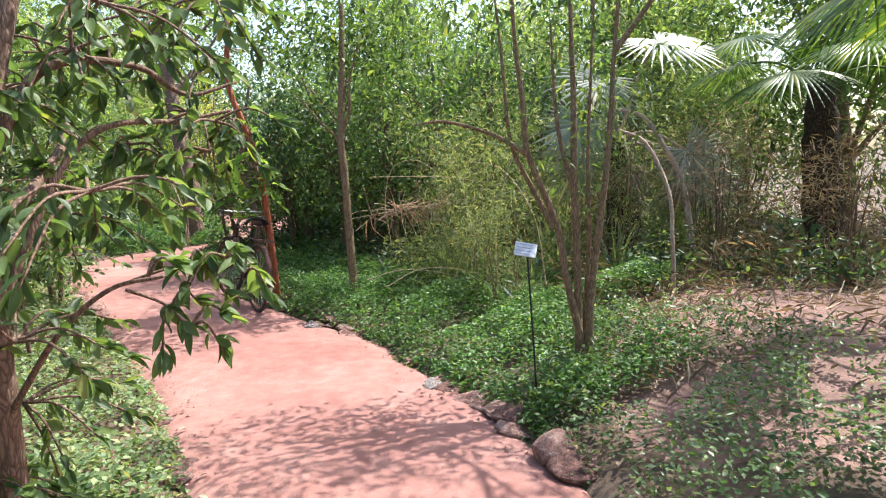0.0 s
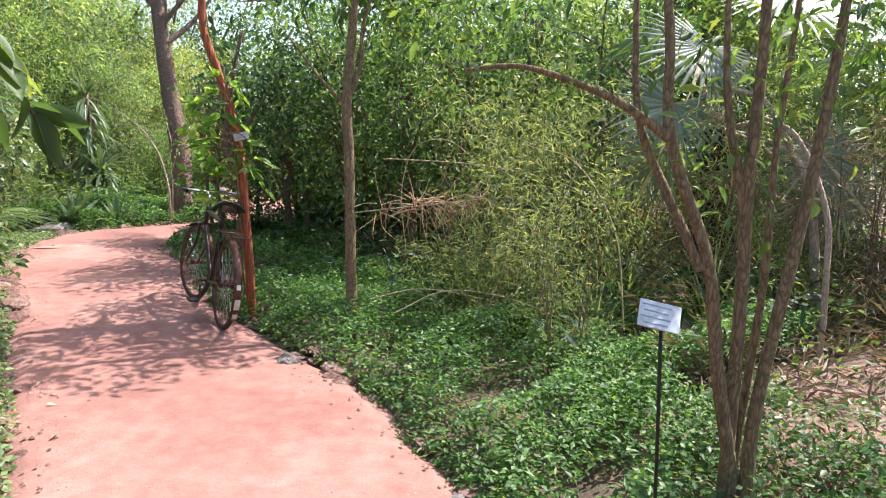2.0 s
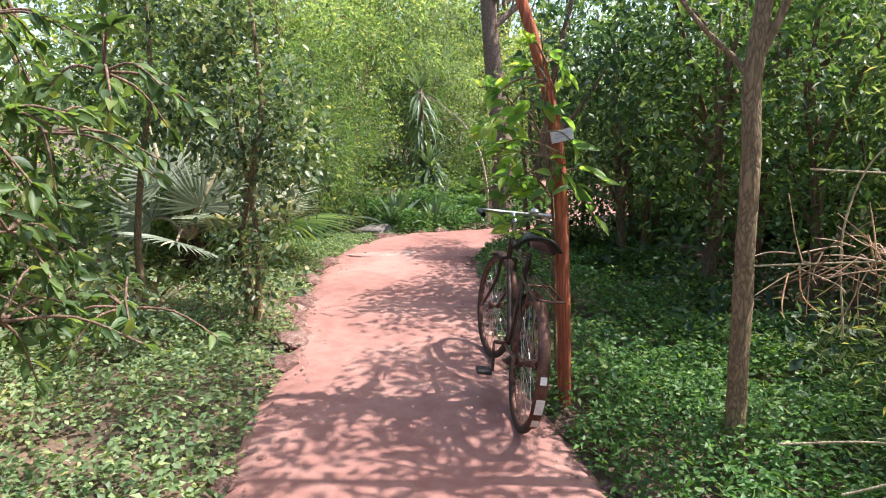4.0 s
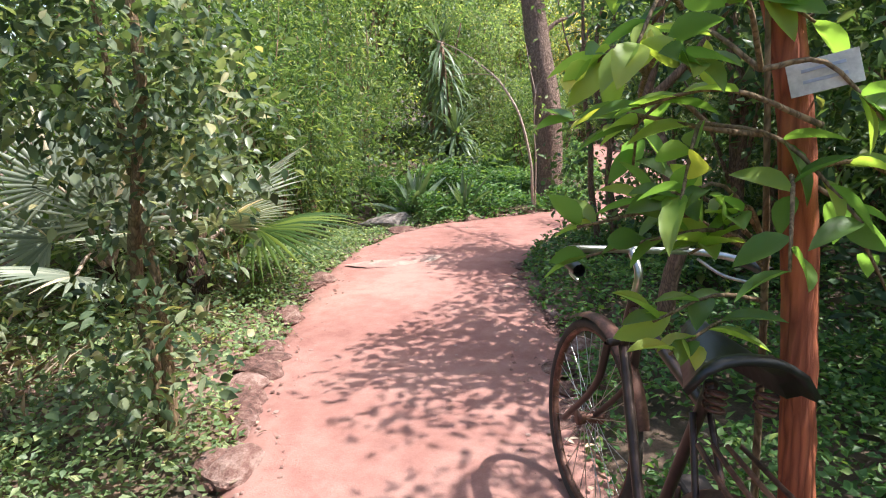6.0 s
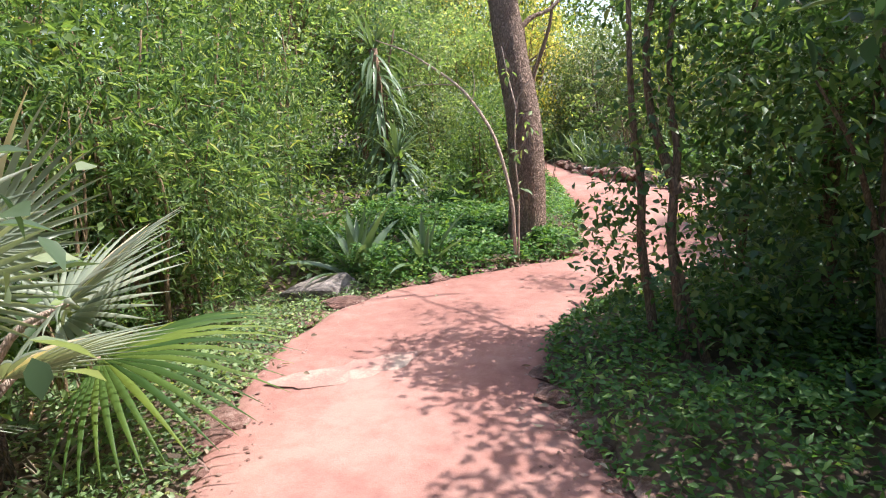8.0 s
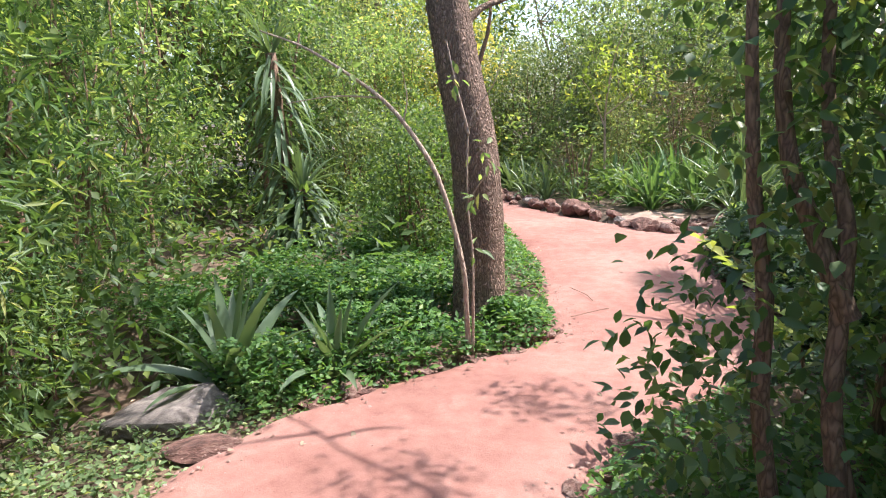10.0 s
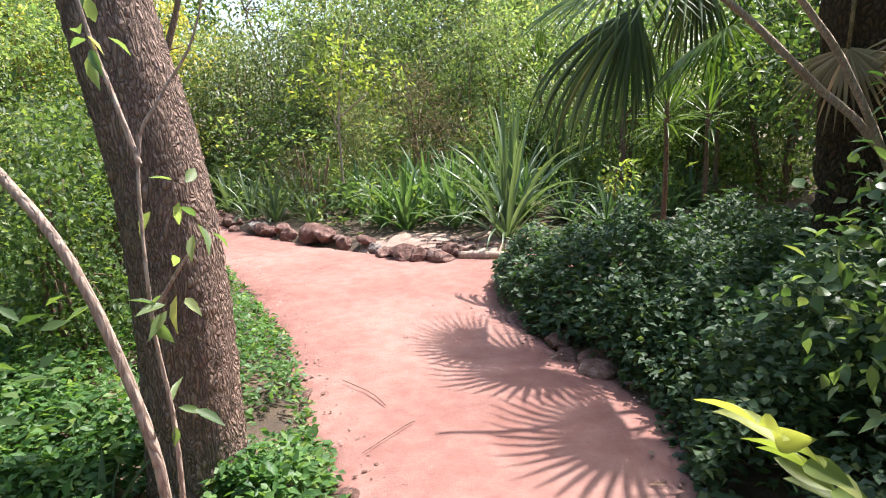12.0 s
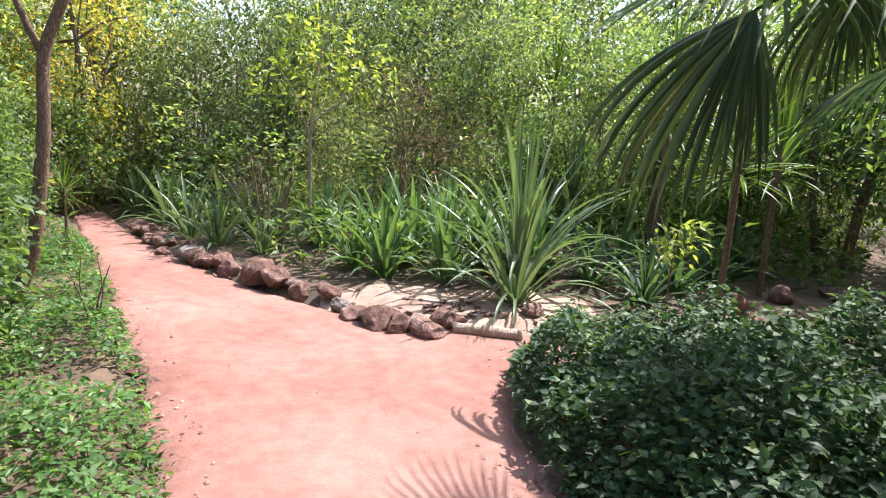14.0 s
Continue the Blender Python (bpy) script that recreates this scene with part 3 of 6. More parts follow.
# tall sunlit thickets that close the far side
THICK = plant("sunlit_thicket_tree", 25, 3.4, lobes_of(25, 14, 0.3, 3.4, 1.1, 0.7), 1100, 7, 0.092, 0.047, 0.085, L_LIGHT, M_STEM, 0.022, 4, 0.25, label="low-branched sunlit light-green tree of the thicket", cat="tree")
planted(THICK, [(-7.6, 24.0, 0, 0.9), (-5.4, 24.2, 60, 1.05), (-3.6, 23.8, 120, 1.1), (-1.6, 22.6, 180, 0.9), (-0.4, 21.4, 240, 0.9), (1.2, 20.9, 300, 0.9), (2.6, 21.6, 30, 1.0), (-9.0, 21.6, 90, 1.0), (-10.8, 23.5, 150, 1.3), (-8.6, 19.0, 210, 0.8), (-1.2, 26.2, 70, 1.3),
                (-10.2, 15.2, 190, 1.1), (-9.2, 11.2, 250, 1.0), (4.2, 9.4, 310, 0.75), (4.6, 11.6, 50, 1.1), (-7.2, 5.2, 110, 0.8), (-3.6, 2.2, 170, 0.75), (-4.6, 0.4, 230, 0.9), (4.2, 1.5, 0, 0.9), (5.4, 4.2, 45, 1.0), (-0.3, -4.5, 80, 1.0), (2.2, 14.2, 140, 1.0), (3.6, 16.8, 200, 1.0), (-13, 27, 0, 1.5), (4.6, 23.5, 20, 1.5)], "sunlit thicket")
GREYT = plant("dusty_thicket_tree", 26, 3.6, lobes_of(26, 13, 0.4, 3.6, 1.0, 0.7), 1100, 7, 0.088, 0.044, 0.08, L_OLIVE, M_STEM, 0.022, 4, 0.25, label="low-branched dull green tree of the thicket", cat="tree")
planted(GREYT, [(-4.6, 22.9, 0, 0.95), (-2.6, 21.9, 50, 0.8), (-6.2, 22.6, 100, 0.75), (-9.8, 23.4, 0, 1.1), (-6.9, 23.2, 60, 0.8), (-4.7, 22.3, 120, 0.8), (-3.0, 26.0, 180, 1.3), (0.4, 25.0, 240, 1.2), (-5.4, 28.2, 40, 1.7), (-11.4, 20.6, 100, 1.3), (-8.4, 9.2, 160, 0.95), (-7.7, 6.2, 220, 0.8), (-9.3, 18.0, 280, 0.9), (-2.9, 0.8, 0, 0.8), (-5.8, 3.6, 90, 0.95), (1.6, 11.6, 50, 0.9), (3.6, 9.8, 110, 0.8), (-1.8, 27.6, 20, 2.0), (3.4, 28, 20, 2.0)], "dusty thicket")

# ground cover along the path
def along(edge, y0, y1, n, rng, d0, d1, sign, power=1.0):
    k = np.where((edge[:, 1] >= y0) & (edge[:, 1] <= y1))[0]
    seg = np.linalg.norm(np.diff(edge[k], axis=0), axis=1)
    i = rng.choice(k[:-1], n, p=seg / seg.sum())
    t = unit(edge[i + 1] - edge[i])
    p = edge[i] + t * (rng.uniform(0, 1, n) * np.linalg.norm(edge[i + 1] - edge[i], axis=1))[:, None]
    nor = np.stack([-t[:, 1], t[:, 0]], 1) * sign
    d = d0 + (d1 - d0) * rng.uniform(0, 1, n) ** power
    return p + nor * d[:, None], d


def cover(seed, edge, y0, y1, d0, d1, sign, n, height, L, W, mat, label, name="ground_cover", lump=1.0):
    """Low leafy ground cover beside the path, in lumps and gaps."""
    rng = np.random.default_rng(seed)
    q, d = along(edge, y0, y1, n, rng, d0 - 0.14, d1, sign)
    x, y = q[:, 0], q[:, 1]
    w = 0.5 + 0.35 * wave(x, y, 3.1, seed) * lump + 0.15 * wave(x, y, 8.0, seed + 1) * lump
    o = off_path(x, y)
    keep = (w > rng.uniform(0, 0.45, n)) & (o > -0.05 - 0.09 * np.clip(wave(x, y, 4.7, 2.2), 0, 1.5) + rng.uniform(0, 0.12, n))
    x, y, w, o = x[keep], y[keep], w[keep], o[keep]
    ramp_h = np.clip(0.25 + o / 0.45, 0.15, 1)
    top = height * np.clip(0.45 + 0.75 * w, 0.3, 1.3) * ramp_h
    z = ground_z(x, y) + top * rng.uniform(0.1, 1, len(x)) ** 0.55
    dirn = rng.normal(0, 1, (len(x), 3)) * np.array([1, 1, 0.35]) + np.array([0, 0, 0.1])
    v, f = leaves(np.stack([x, y, z], 1), dirn, L * rng.uniform(0.6, 1.35, len(x)), W * rng.uniform(0.7, 1.25, len(x)), rng, "small")
    return tagged(new(name, raw(name, v, f, [mat])), label, "ground cover", kind="stuff")


cover(9, ER, 3.2, 4.5, 0.0, 1.15, -1, 10000, 0.24, 0.038, 0.023, L_COVER, "green weeds at the path's edge")
cover(1, ER, 4.4, 7.0, 0.0, 2.5, -1, 42000, 0.32, 0.038, 0.022, L_COVER, "bright green leafy ground cover")
cover(2, ER, 6.6, 12.3, 0.0, 2.0, -1, 30000, 0.28, 0.046, 0.027, L_COVER, "shaded green ground cover under small trees")
cover(10, EL, 0.8, 2.7, 0.0, 1.5, 1, 8000, 0.3, 0.052, 0.032, L_MID, "green leafy ground cover under a small tree")
cover(3, EL, 2.5, 9.8, 0.0, 2.3, 1, 44000, 0.17, 0.042, 0.027, L_PALEC, "pale green small-leaved ground cover", lump=0.7)
cover(4, EL, 9.3, 11.7, 0.0, 1.0, 1, 9000, 0.10, 0.038, 0.025, L_PALEC, "thin weedy ground cover")
cover(5, EL, 11.3, 13.4, 0.0, 2.8, 1, 30000, 0.32, 0.05, 0.031, L_COVER, "lush green ground cover under a tree", lump=1.4)
cover(6, EL, 13.2, 19.5, 0.14, 1.8, 1, 27000, 0.3, 0.048, 0.028, L_COVER, "leafy green ground cover", lump=1.5)
cover(7, ER, 0.5, 4.2, 0.05, 1.6, -1, 17000, 0.24, 0.036, 0.022, L_DEEP, "low green weeds on reddish soil", lump=1.9)
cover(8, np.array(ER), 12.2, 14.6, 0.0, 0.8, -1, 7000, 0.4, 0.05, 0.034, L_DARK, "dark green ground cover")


# ---- stones ----
def stone_mesh(seed, mat, flat=0.7, sub=3, jag=0.2):
    bm = bmesh.new()
    bmesh.ops.create_icosphere(bm, subdivisions=sub, radius=1.0)
    q = np.random.default_rng(seed + 400)
    cuts = [(Vector(q.normal(0, 1, 3)).normalized(), q.uniform(0.5, 0.8)) for _ in range(9)]
    for v in bm.verts:
        for n, lim in cuts:
            k = v.co.dot(n)
            if k > lim:
                v.co -= n * (k - lim) * 0.95
        d = 1 + jag * 0.6 * noise.noise(v.co * 1.3 + Vector((seed * 7.3, 0, 0))) + jag * 0.35 * noise.noise(v.co * 3.7 + Vector((0, seed * 3.1, 0)))
        v.co = v.co * d
        v.co.z *= flat
    me = bpy.data.meshes.new("stone")
    bm.to_mesh(me)
    bm.free()
    me.materials.append(mat)
    return me


STONES = [stone_mesh(k, M_ROCK, 0.65 + 0.1 * (k % 3)) for k in range(5)]
SMALL = [stone_mesh(k + 9, M_ROCK, 0.6, 2) for k in range(4)]
GREYS = [stone_mesh(k + 20, M_GREY, 0.6, 4, 0.3) for k in range(3)]


def stone(name, me, x, y, sx, sy, sz, rz, label, group, sink=0.3):
    ob = new(name, me)
    ob.matrix_basis = Matrix.LocRotScale((x, y, max(gz(x, y), -0.02) + sz * (0.7 - sink)), Euler((0, 0, radians(rz))), (sx, sy, sz))
    return tagged(ob, label, "stone", group)


rng = np.random.default_rng(77)
R = resample(ROCKS[:5], 27)
for k, (x, y) in enumerate(R):
    big = 0.15 if k in (4, 5, 6, 11, 12) else 0.10 if k % 3 else 0.13
    if k in (0, 1):
        continue
    sc = big * rng.uniform(0.8, 1.15)
    stone("rock", (GREYS[k % 3] if k in (7, 13, 18) else STONES[k % 5]), x + rng.normal(0, 0.04), y + 0.04 + rng.normal(0, 0.04), sc * rng.uniform(1, 1.4), sc, sc * rng.uniform(1.0, 1.35), rng.uniform(0, 180),
          "reddish-brown laterite rock edging the flower bed", "rocks edging the bed")
for x, y, a, b, c, r in ((-3.42, 17.0, 0.17, 0.1, 0.1, 10), (-3.66, 16.98, 0.09, 0.08, 0.08, 60), (-3.92, 17.02, 0.07, 0.06, 0.05, 20), (-2.75, 17.15, 0.12, 0.08, 0.08, 30), (-2.45, 17.1, 0.1, 0.09, 0.1, 0),
                         (-0.9, 17.35, 0.2, 0.13, 0.15, 0), (-0.2, 17.7, 0.17, 0.12, 0.13, 50), (0.5, 17.9, 0.2, 0.12, 0.12, 20)):
    stone("rock", STONES[int(abs(x * 10)) % 5], x, y, a, b, c, r, "dark red laterite rock lying at the path's edge", "rocks edging the bed")
for k in range(60):
    x, y = rng.normal(-3.3, 0.35), rng.normal(17.25, 0.12)
    c = rng.uniform(0.012, 0.035)
    stone("pebble", SMALL[k % 4], x, y, c * 1.3, c, c * 0.8, rng.uniform(0, 180), "small broken red stone on sandy soil", "broken stones by the bed", 0.1)
for edge, sign, y0, y1, n, lo, hi in ((EL, 1, 2.6, 6.0, 22, 0.03, 0.08), (EL, 1, 6.0, 9.2, 24, 0.06, 0.13), (EL, 1, 9.2, 11.4, 12, 0.03, 0.07), (EL, 1, 11.4, 13.6, 20, 0.05, 0.10), (EL, 1, 13.6, 18.5, 24, 0.03, 0.08),
                                      (ER, -1, 2.8, 4.2, 12, 0.06, 0.15), (ER, -1, 4.2, 6.8, 26, 0.04, 0.11), (ER, -1, 7.2, 12.0, 34, 0.05, 0.12), (ER, -1, 12.0, 15.2, 18, 0.05, 0.14)):
    q, d = along(edge, y0, y1, n, rng, -0.02, 0.10, sign)
    for x, y in q:
        c = rng.uniform(lo, hi)
        stone("edge_stone", (STONES if c > 0.09 else SMALL)[rng.integers(0, 4)], x, y, c * rng.uniform(1, 1.4), c, c * rng.uniform(0.55, 0.8), rng.uniform(0, 180), "rough red-brown stone half sunk in the path's edge", "stones along the path", 0.35)
stone("edge_stone", GREYS[1], -1.24, 5.86, 0.1, 0.085, 0.08, 20, "pale rounded stone at the path's edge", "stones along the path", 0.2)
stone("edge_stone", GREYS[2], -0.1, 4.18, 0.09, 0.07, 0.08, 70, "pale rounded stone at the path's edge", "stones along the path", 0.2)
stone("edge_stone", STONES[2], 0.54, 3.05, 0.15, 0.12, 0.13, 30, "big dark red stone at the path's edge", "stones along the path", 0.3)
stone("flat_rock", GREYS[2], -6.26, 11.42, 0.40, 0.26, 0.24, 30, "flat pale grey rock lying beside the path", "", 0.75)
stone("flat_rock", STONES[1], -5.86, 11.05, 0.2, 0.11, 0.06, 35, "flat reddish rock half buried at the path's edge", "", 0.3)

# worn concrete showing through the path
pr = np.random.default_rng(5)
bm = bmesh.new()
ring = [bm.verts.new((0.42 * math.cos(a) * (1 + 0.2 * math.sin(3 * a) + pr.normal(0, 0.07)), 0.17 * math.sin(a) * (1 + 0.25 * math.cos(2 * a) + pr.normal(0, 0.1)), 0.0)) for a in np.linspace(0, 6.283, 28, endpoint=False)]
cen = bm.verts.new((0, 0, 0.006))
for i in range(28):
    bm.faces.new((ring[i], ring[(i + 1) % 28], cen))
me = bpy.data.meshes.new("bare_patch")
bm.to_mesh(me)
bm.free()
me.materials.append(rough_mat("worn_sandy_crust", [(0.44, (0.31, 0.155, 0.135)), (0.56, (0.32, 0.19, 0.16)), (0.68, (0.35, 0.27, 0.225))], 5.0, 0.5))
patch = new("bare_patch", me)
patch.matrix_basis = pose(-5.05, 9.85, 0.034, 0, 0, 48)
tagged(patch, "pale sandy crust showing through the red path", "path", kind="structure")


# ---- single trees ----
def ridged(pts, radii, sides, rng, depth):
    v, f = tube(pts, radii, sides, 0.0, None, 6)
    ang = np.tile(np.arange(sides), len(v) // sides)
    lev = np.repeat(np.arange(len(v) // sides), sides)
    ph = rng.uniform(0, 6.28, sides)
    c = v.reshape(-1, sides, 3).mean(1)[lev]
    k = depth * (np.sin(ang * 2.9 + 0.35 * np.sin(lev * 0.33 + ph[ang])) + 0.7 * rng.normal(0, 1, len(v)))
    return c + (v - c) * (1 + k)[:, None], f


def foliage_at(rng, places, per, L, W, sigma, shape="mid", droop=0.3):
    C = np.asarray(places, float)
    pos = np.repeat(C, per, 0) + rng.normal(0, 1, (len(C) * per, 3)) * sigma
    d = unit(pos - np.repeat(C, per, 0)) + rng.normal(0, 0.45, (len(pos), 3)) + np.array([0, 0, -droop])
    n = len(pos)
    return leaves(pos, d, L * rng.uniform(0.65, 1.25, n), W * rng.uniform(0.75, 1.2, n), rng, shape)


def tree_of(name, stems, sides, sm, lm, lobes, twigs, per, L, W, sigma, label, seed, cat="tree", shape="mid", extra=(), droop=0.3):
    """A tree built stem by stem: stems are (points, radii); the crown fills the lobes; extra: more leaf tufts."""
    rng = np.random.default_rng(seed)
    e = empty(name, 0, 0)
    for k, (pts, rad) in enumerate(stems):
        v, f = tube(pts, rad, sides, 0.035, rng, 2)
        part("trunk" if k == 0 else "stem", raw("stem", v, f, [sm], None, True), e)
    ch = []
    if lobes:
        ch.append(crown_mesh(rng, lobes, twigs, per, L, W, sigma, shape, droop))
    for places, n, l, w, sg in extra:
        ch.append(foliage_at(rng, places, n, l, w, sg, shape, droop))
    if ch:
        v, f = joined(ch)
        part("crown", raw("crown", v, f, [lm]), e)
    return tagged(e, label, cat)


# the big leaning tree
rng = np.random.default_rng(31)
big = empty("big_tree", 0, 0)
tp = [(-5.03, 13.1, -0.05), (-5.035, 13.1, 0.2), (-5.02, 13.1, 0.7), (-5.04, 13.1, 1.25), (-5.14, 13.1, 1.85), (-5.24, 13.12, 2.5), (-5.36, 13.15, 3.4), (-5.5, 13.2, 4.6)]
v, f = ridged(tp, [0.22, 0.185, 0.172, 0.162, 0.146, 0.134, 0.115, 0.085], 60, rng, 0.024)
part("trunk", raw("trunk", v, f, [M_BARK], None, True), big)
for pts, rad in (([(-5.3, 13.13, 3.0), (-4.9, 13.5, 3.5), (-4.5, 13.9, 4.3)], [0.06, 0.02]), ([(-5.4, 13.15, 3.6), (-5.9, 12.9, 4.2), (-6.3, 12.8, 5)], [0.06, 0.02]), ([(-5.36, 13.15, 3.3), (-4.8, 13.1, 3.9), (-4.2, 13.0, 4.5)], [0.05, 0.02]), ([(-5.16, 13.12, 1.98), (-5.02, 13.3, 2.2), (-4.8, 13.5, 2.35), (-4.6, 13.7, 2.9)], [0.03, 0.012])):
    v, f = tube(pts, rad, 8, 0.03, rng)
    part("branch", raw("branch", v, f, [M_BARK], None, True), big)
# Unseen last lobe, with its branch, is added to shade the flat rock.
v, f = crown_mesh(rng, [(-5.5, 13.3, 5.2, 1.1, 1.1, 0.7), (-4.6, 14.0, 4.8, 0.8, 0.8, 0.5), (-6.3, 12.8, 5.3, 0.8, 0.8, 0.5), (-4.2, 13.0, 4.6, 0.75, 0.7, 0.4)], 520, 7, 0.11, 0.05, 0.12, "far")
part("crown", raw("crown", v, f, [L_MID]), big)
tagged(big, "big leaning tree with thick ridged brown bark", "tree")

# pale forked sapling before it
st = [([(-4.925, 12.42, -0.02), (-4.93, 12.4, 0.3), (-4.94, 12.4, 0.57), (-5.01, 12.4, 0.91), (-5.11, 12.4, 1.2), (-5.28, 12.4, 1.46), (-5.42, 12.4, 1.61), (-5.61, 12.4, 1.75), (-5.9, 12.4, 1.93), (-6.2, 12.4, 2.05)], [0.018, 0.0165, 0.015, 0.013, 0.010, 0.005]),
      ([(-4.905, 12.42, -0.02), (-4.885, 12.4, 0.4), (-4.88, 12.4, 0.68), (-4.9, 12.4, 0.98), (-4.88, 12.4, 1.4), (-4.81, 12.4, 1.54), (-4.72, 12.4, 1.67), (-4.66, 12.4, 1.85)], [0.010, 0.007, 0.005, 0.004, 0.002]),
      ([(-4.88, 12.4, 1.38), (-4.92, 12.4, 1.55), (-4.95, 12.4, 1.67), (-5.0, 12.42, 1.9)], [0.008, 0.004]), ([(-4.885, 12.4, 1.0), (-4.8, 12.38, 1.12), (-4.73, 12.36, 1.2)], [0.006, 0.003]),
      ([(-5.42, 12.4, 1.61), (-5.7, 12.35, 1.63), (-6.0, 12.3, 1.6)], [0.006, 0.003]), ([(-5.28, 12.4, 1.46), (-5.25, 12.4, 1.6), (-5.27, 12.4, 1.75)], [0.005, 0.002])]
tree_of("forked_sapling", st, 9, M_PALE, L_LIGHT, [], 0, 0, 0, 0, 0, "pale thin forked sapling, almost bare, beside a big trunk", 32, "sapling",
        extra=[([(-4.8, 12.38, 1.06), (-4.83, 12.36, 1.02), (-4.74, 12.36, 1.22), (-4.95, 12.4, 1.68), (-4.98, 12.4, 1.72), (-4.87, 12.38, 0.7), (-5.6, 12.4, 1.76), (-5.64, 12.38, 1.78), (-4.78, 12.38, 1.3)], 4, 0.085, 0.032, 0.03)])

# red-barked slender tree with a paper tag, where the bicycle leans
tree_of("red_barked_tree", [([(-1.80, 6.88, -0.05), (-1.82, 6.88, 0.42), (-1.84, 6.88, 0.74), (-1.875, 6.88, 1.2), (-1.93, 6.88, 1.58), (-2.06, 6.88, 1.99), (-2.16, 6.88, 2.28), (-2.17, 6.88, 2.58), (-2.15, 6.9, 3.0), (-2.2, 6.95, 3.6)], [0.037, 0.036, 0.032, 0.028, 0.02])],
        14, M_REDST, L_LIGHT, [(-2.1, 7.0, 3.7, 0.6, 0.6, 0.4)], 90, 6, 0.10, 0.045, 0.10, "slender tree with smooth red-brown bark and a kinked stem", 33)
# Three rear crown lobes, y 7.5 and beyond, are added to shade the bicycle.
tree_of("thin_tree", [([(-0.91, 6.52, -0.03), (-0.92, 6.5, 0.27), (-0.94, 6.5, 0.83), (-0.96, 6.5, 1.43), (-0.98, 6.5, 1.72), (-0.96, 6.5, 2.07), (-0.94, 6.5, 2.4), (-0.92, 6.55, 3.0), (-0.95, 6.6, 3.6)], [0.044, 0.04, 0.036, 0.031, 0.018]),
                      ([(-0.98, 6.5, 1.70), (-1.04, 6.5, 1.79), (-1.18, 6.5, 1.93), (-1.4, 6.5, 2.2)], [0.016, 0.007]), ([(-0.98, 6.5, 1.76), (-0.88, 6.5, 2.04), (-0.87, 6.5, 2.3), (-0.75, 6.5, 2.7)], [0.02, 0.009])],
        12, M_STEM, L_MID, [(-1.0, 6.7, 2.9, 0.7, 0.7, 0.45), (-0.4, 7.1, 2.7, 0.6, 0.6, 0.5), (-1.5, 6.9, 2.8, 0.5, 0.5, 0.35), (-0.75, 7.5, 2.9, 0.55, 0.5, 0.4), (-1.0, 8.1, 3.1, 0.6, 0.5, 0.4), (-0.8, 7.9, 3.3, 0.6, 0.5, 0.35)], 640, 6, 0.085, 0.038, 0.10, "thin straight tree with grey-brown bark forking at head height", 34)
ms = [[(0.83, 3.85, 0.1), (0.83, 3.85, 0.36), (0.74, 3.85, 0.79), (0.68, 3.85, 1.12), (0.52, 3.85, 1.52), (0.49, 3.85, 1.82), (0.45, 3.87, 2.2), (0.4, 3.9, 3.0)], [(0.82, 3.87, 0.1), (0.82, 3.87, 0.36), (0.81, 3.87, 0.93), (0.79, 3.87, 1.39), (0.79, 3.87, 1.82), (0.78, 3.9, 2.3), (0.8, 4, 3.1)],
      [(0.88, 3.84, 0.1), (0.88, 3.84, 0.36), (0.89, 3.84, 0.7), (0.96, 3.84, 1.27), (1.0, 3.84, 1.71), (1.02, 3.84, 2.1), (1.1, 3.9, 2.9)], [(0.52, 3.85, 1.52), (0.42, 3.85, 1.59), (0.28, 3.85, 1.66), (0.04, 3.85, 1.73), (-0.15, 3.9, 1.72)],
      [(0.86, 3.9, 0.1), (0.86, 3.9, 0.46), (0.89, 3.9, 1.05), (0.88, 3.9, 1.5), (0.9, 3.9, 2.02), (0.95, 4, 2.8)], [(0.66, 3.85, 1.1), (0.52, 3.9, 1.38), (0.42, 3.9, 1.61), (0.38, 3.9, 2.04), (0.33, 3.95, 2.6)], [(0.79, 3.87, 1.3), (0.7, 3.9, 1.7), (0.66, 3.9, 2.3)], [(1.02, 3.84, 2.1), (1.5, 3.8, 2.7), (2.1, 3.4, 3.2)], [(1.5, 3.8, 2.7), (1.8, 3.2, 3.1), (2.0, 2.7, 3.3)]]
# Unseen lobes over z 3, with their branches, are added to shade the weeds.
tree_of("many_stemmed_tree", [(p, [0.027, 0.022, 0.017, 0.010] if k < 3 else [0.018, 0.012, 0.006]) for k, p in enumerate(ms)], 9, M_STEM, L_MID,
        [(0.6, 4.1, 2.7, 0.7, 0.6, 0.45), (1.1, 4.2, 2.3, 0.5, 0.5, 0.6), (0.7, 4.0, 1.7, 0.35, 0.3, 0.4), (0.2, 3.9, 2.4, 0.5, 0.5, 0.35), (0.0, 4.0, 1.75, 0.3, 0.2, 0.12), (1.7, 4.0, 3.1, 0.6, 0.5, 0.3), (2.3, 3.4, 3.3, 0.7, 0.6, 0.3), (2.0, 2.7, 3.3, 0.6, 0.6, 0.3), (2.6, 4.3, 3.4, 0.8, 0.8, 0.35), (3.0, 5.0, 3.5, 0.6, 0.6, 0.3)], 760, 6, 0.07, 0.026, 0.11, "small tree with a bunch of grey-brown stems from one base", 35)
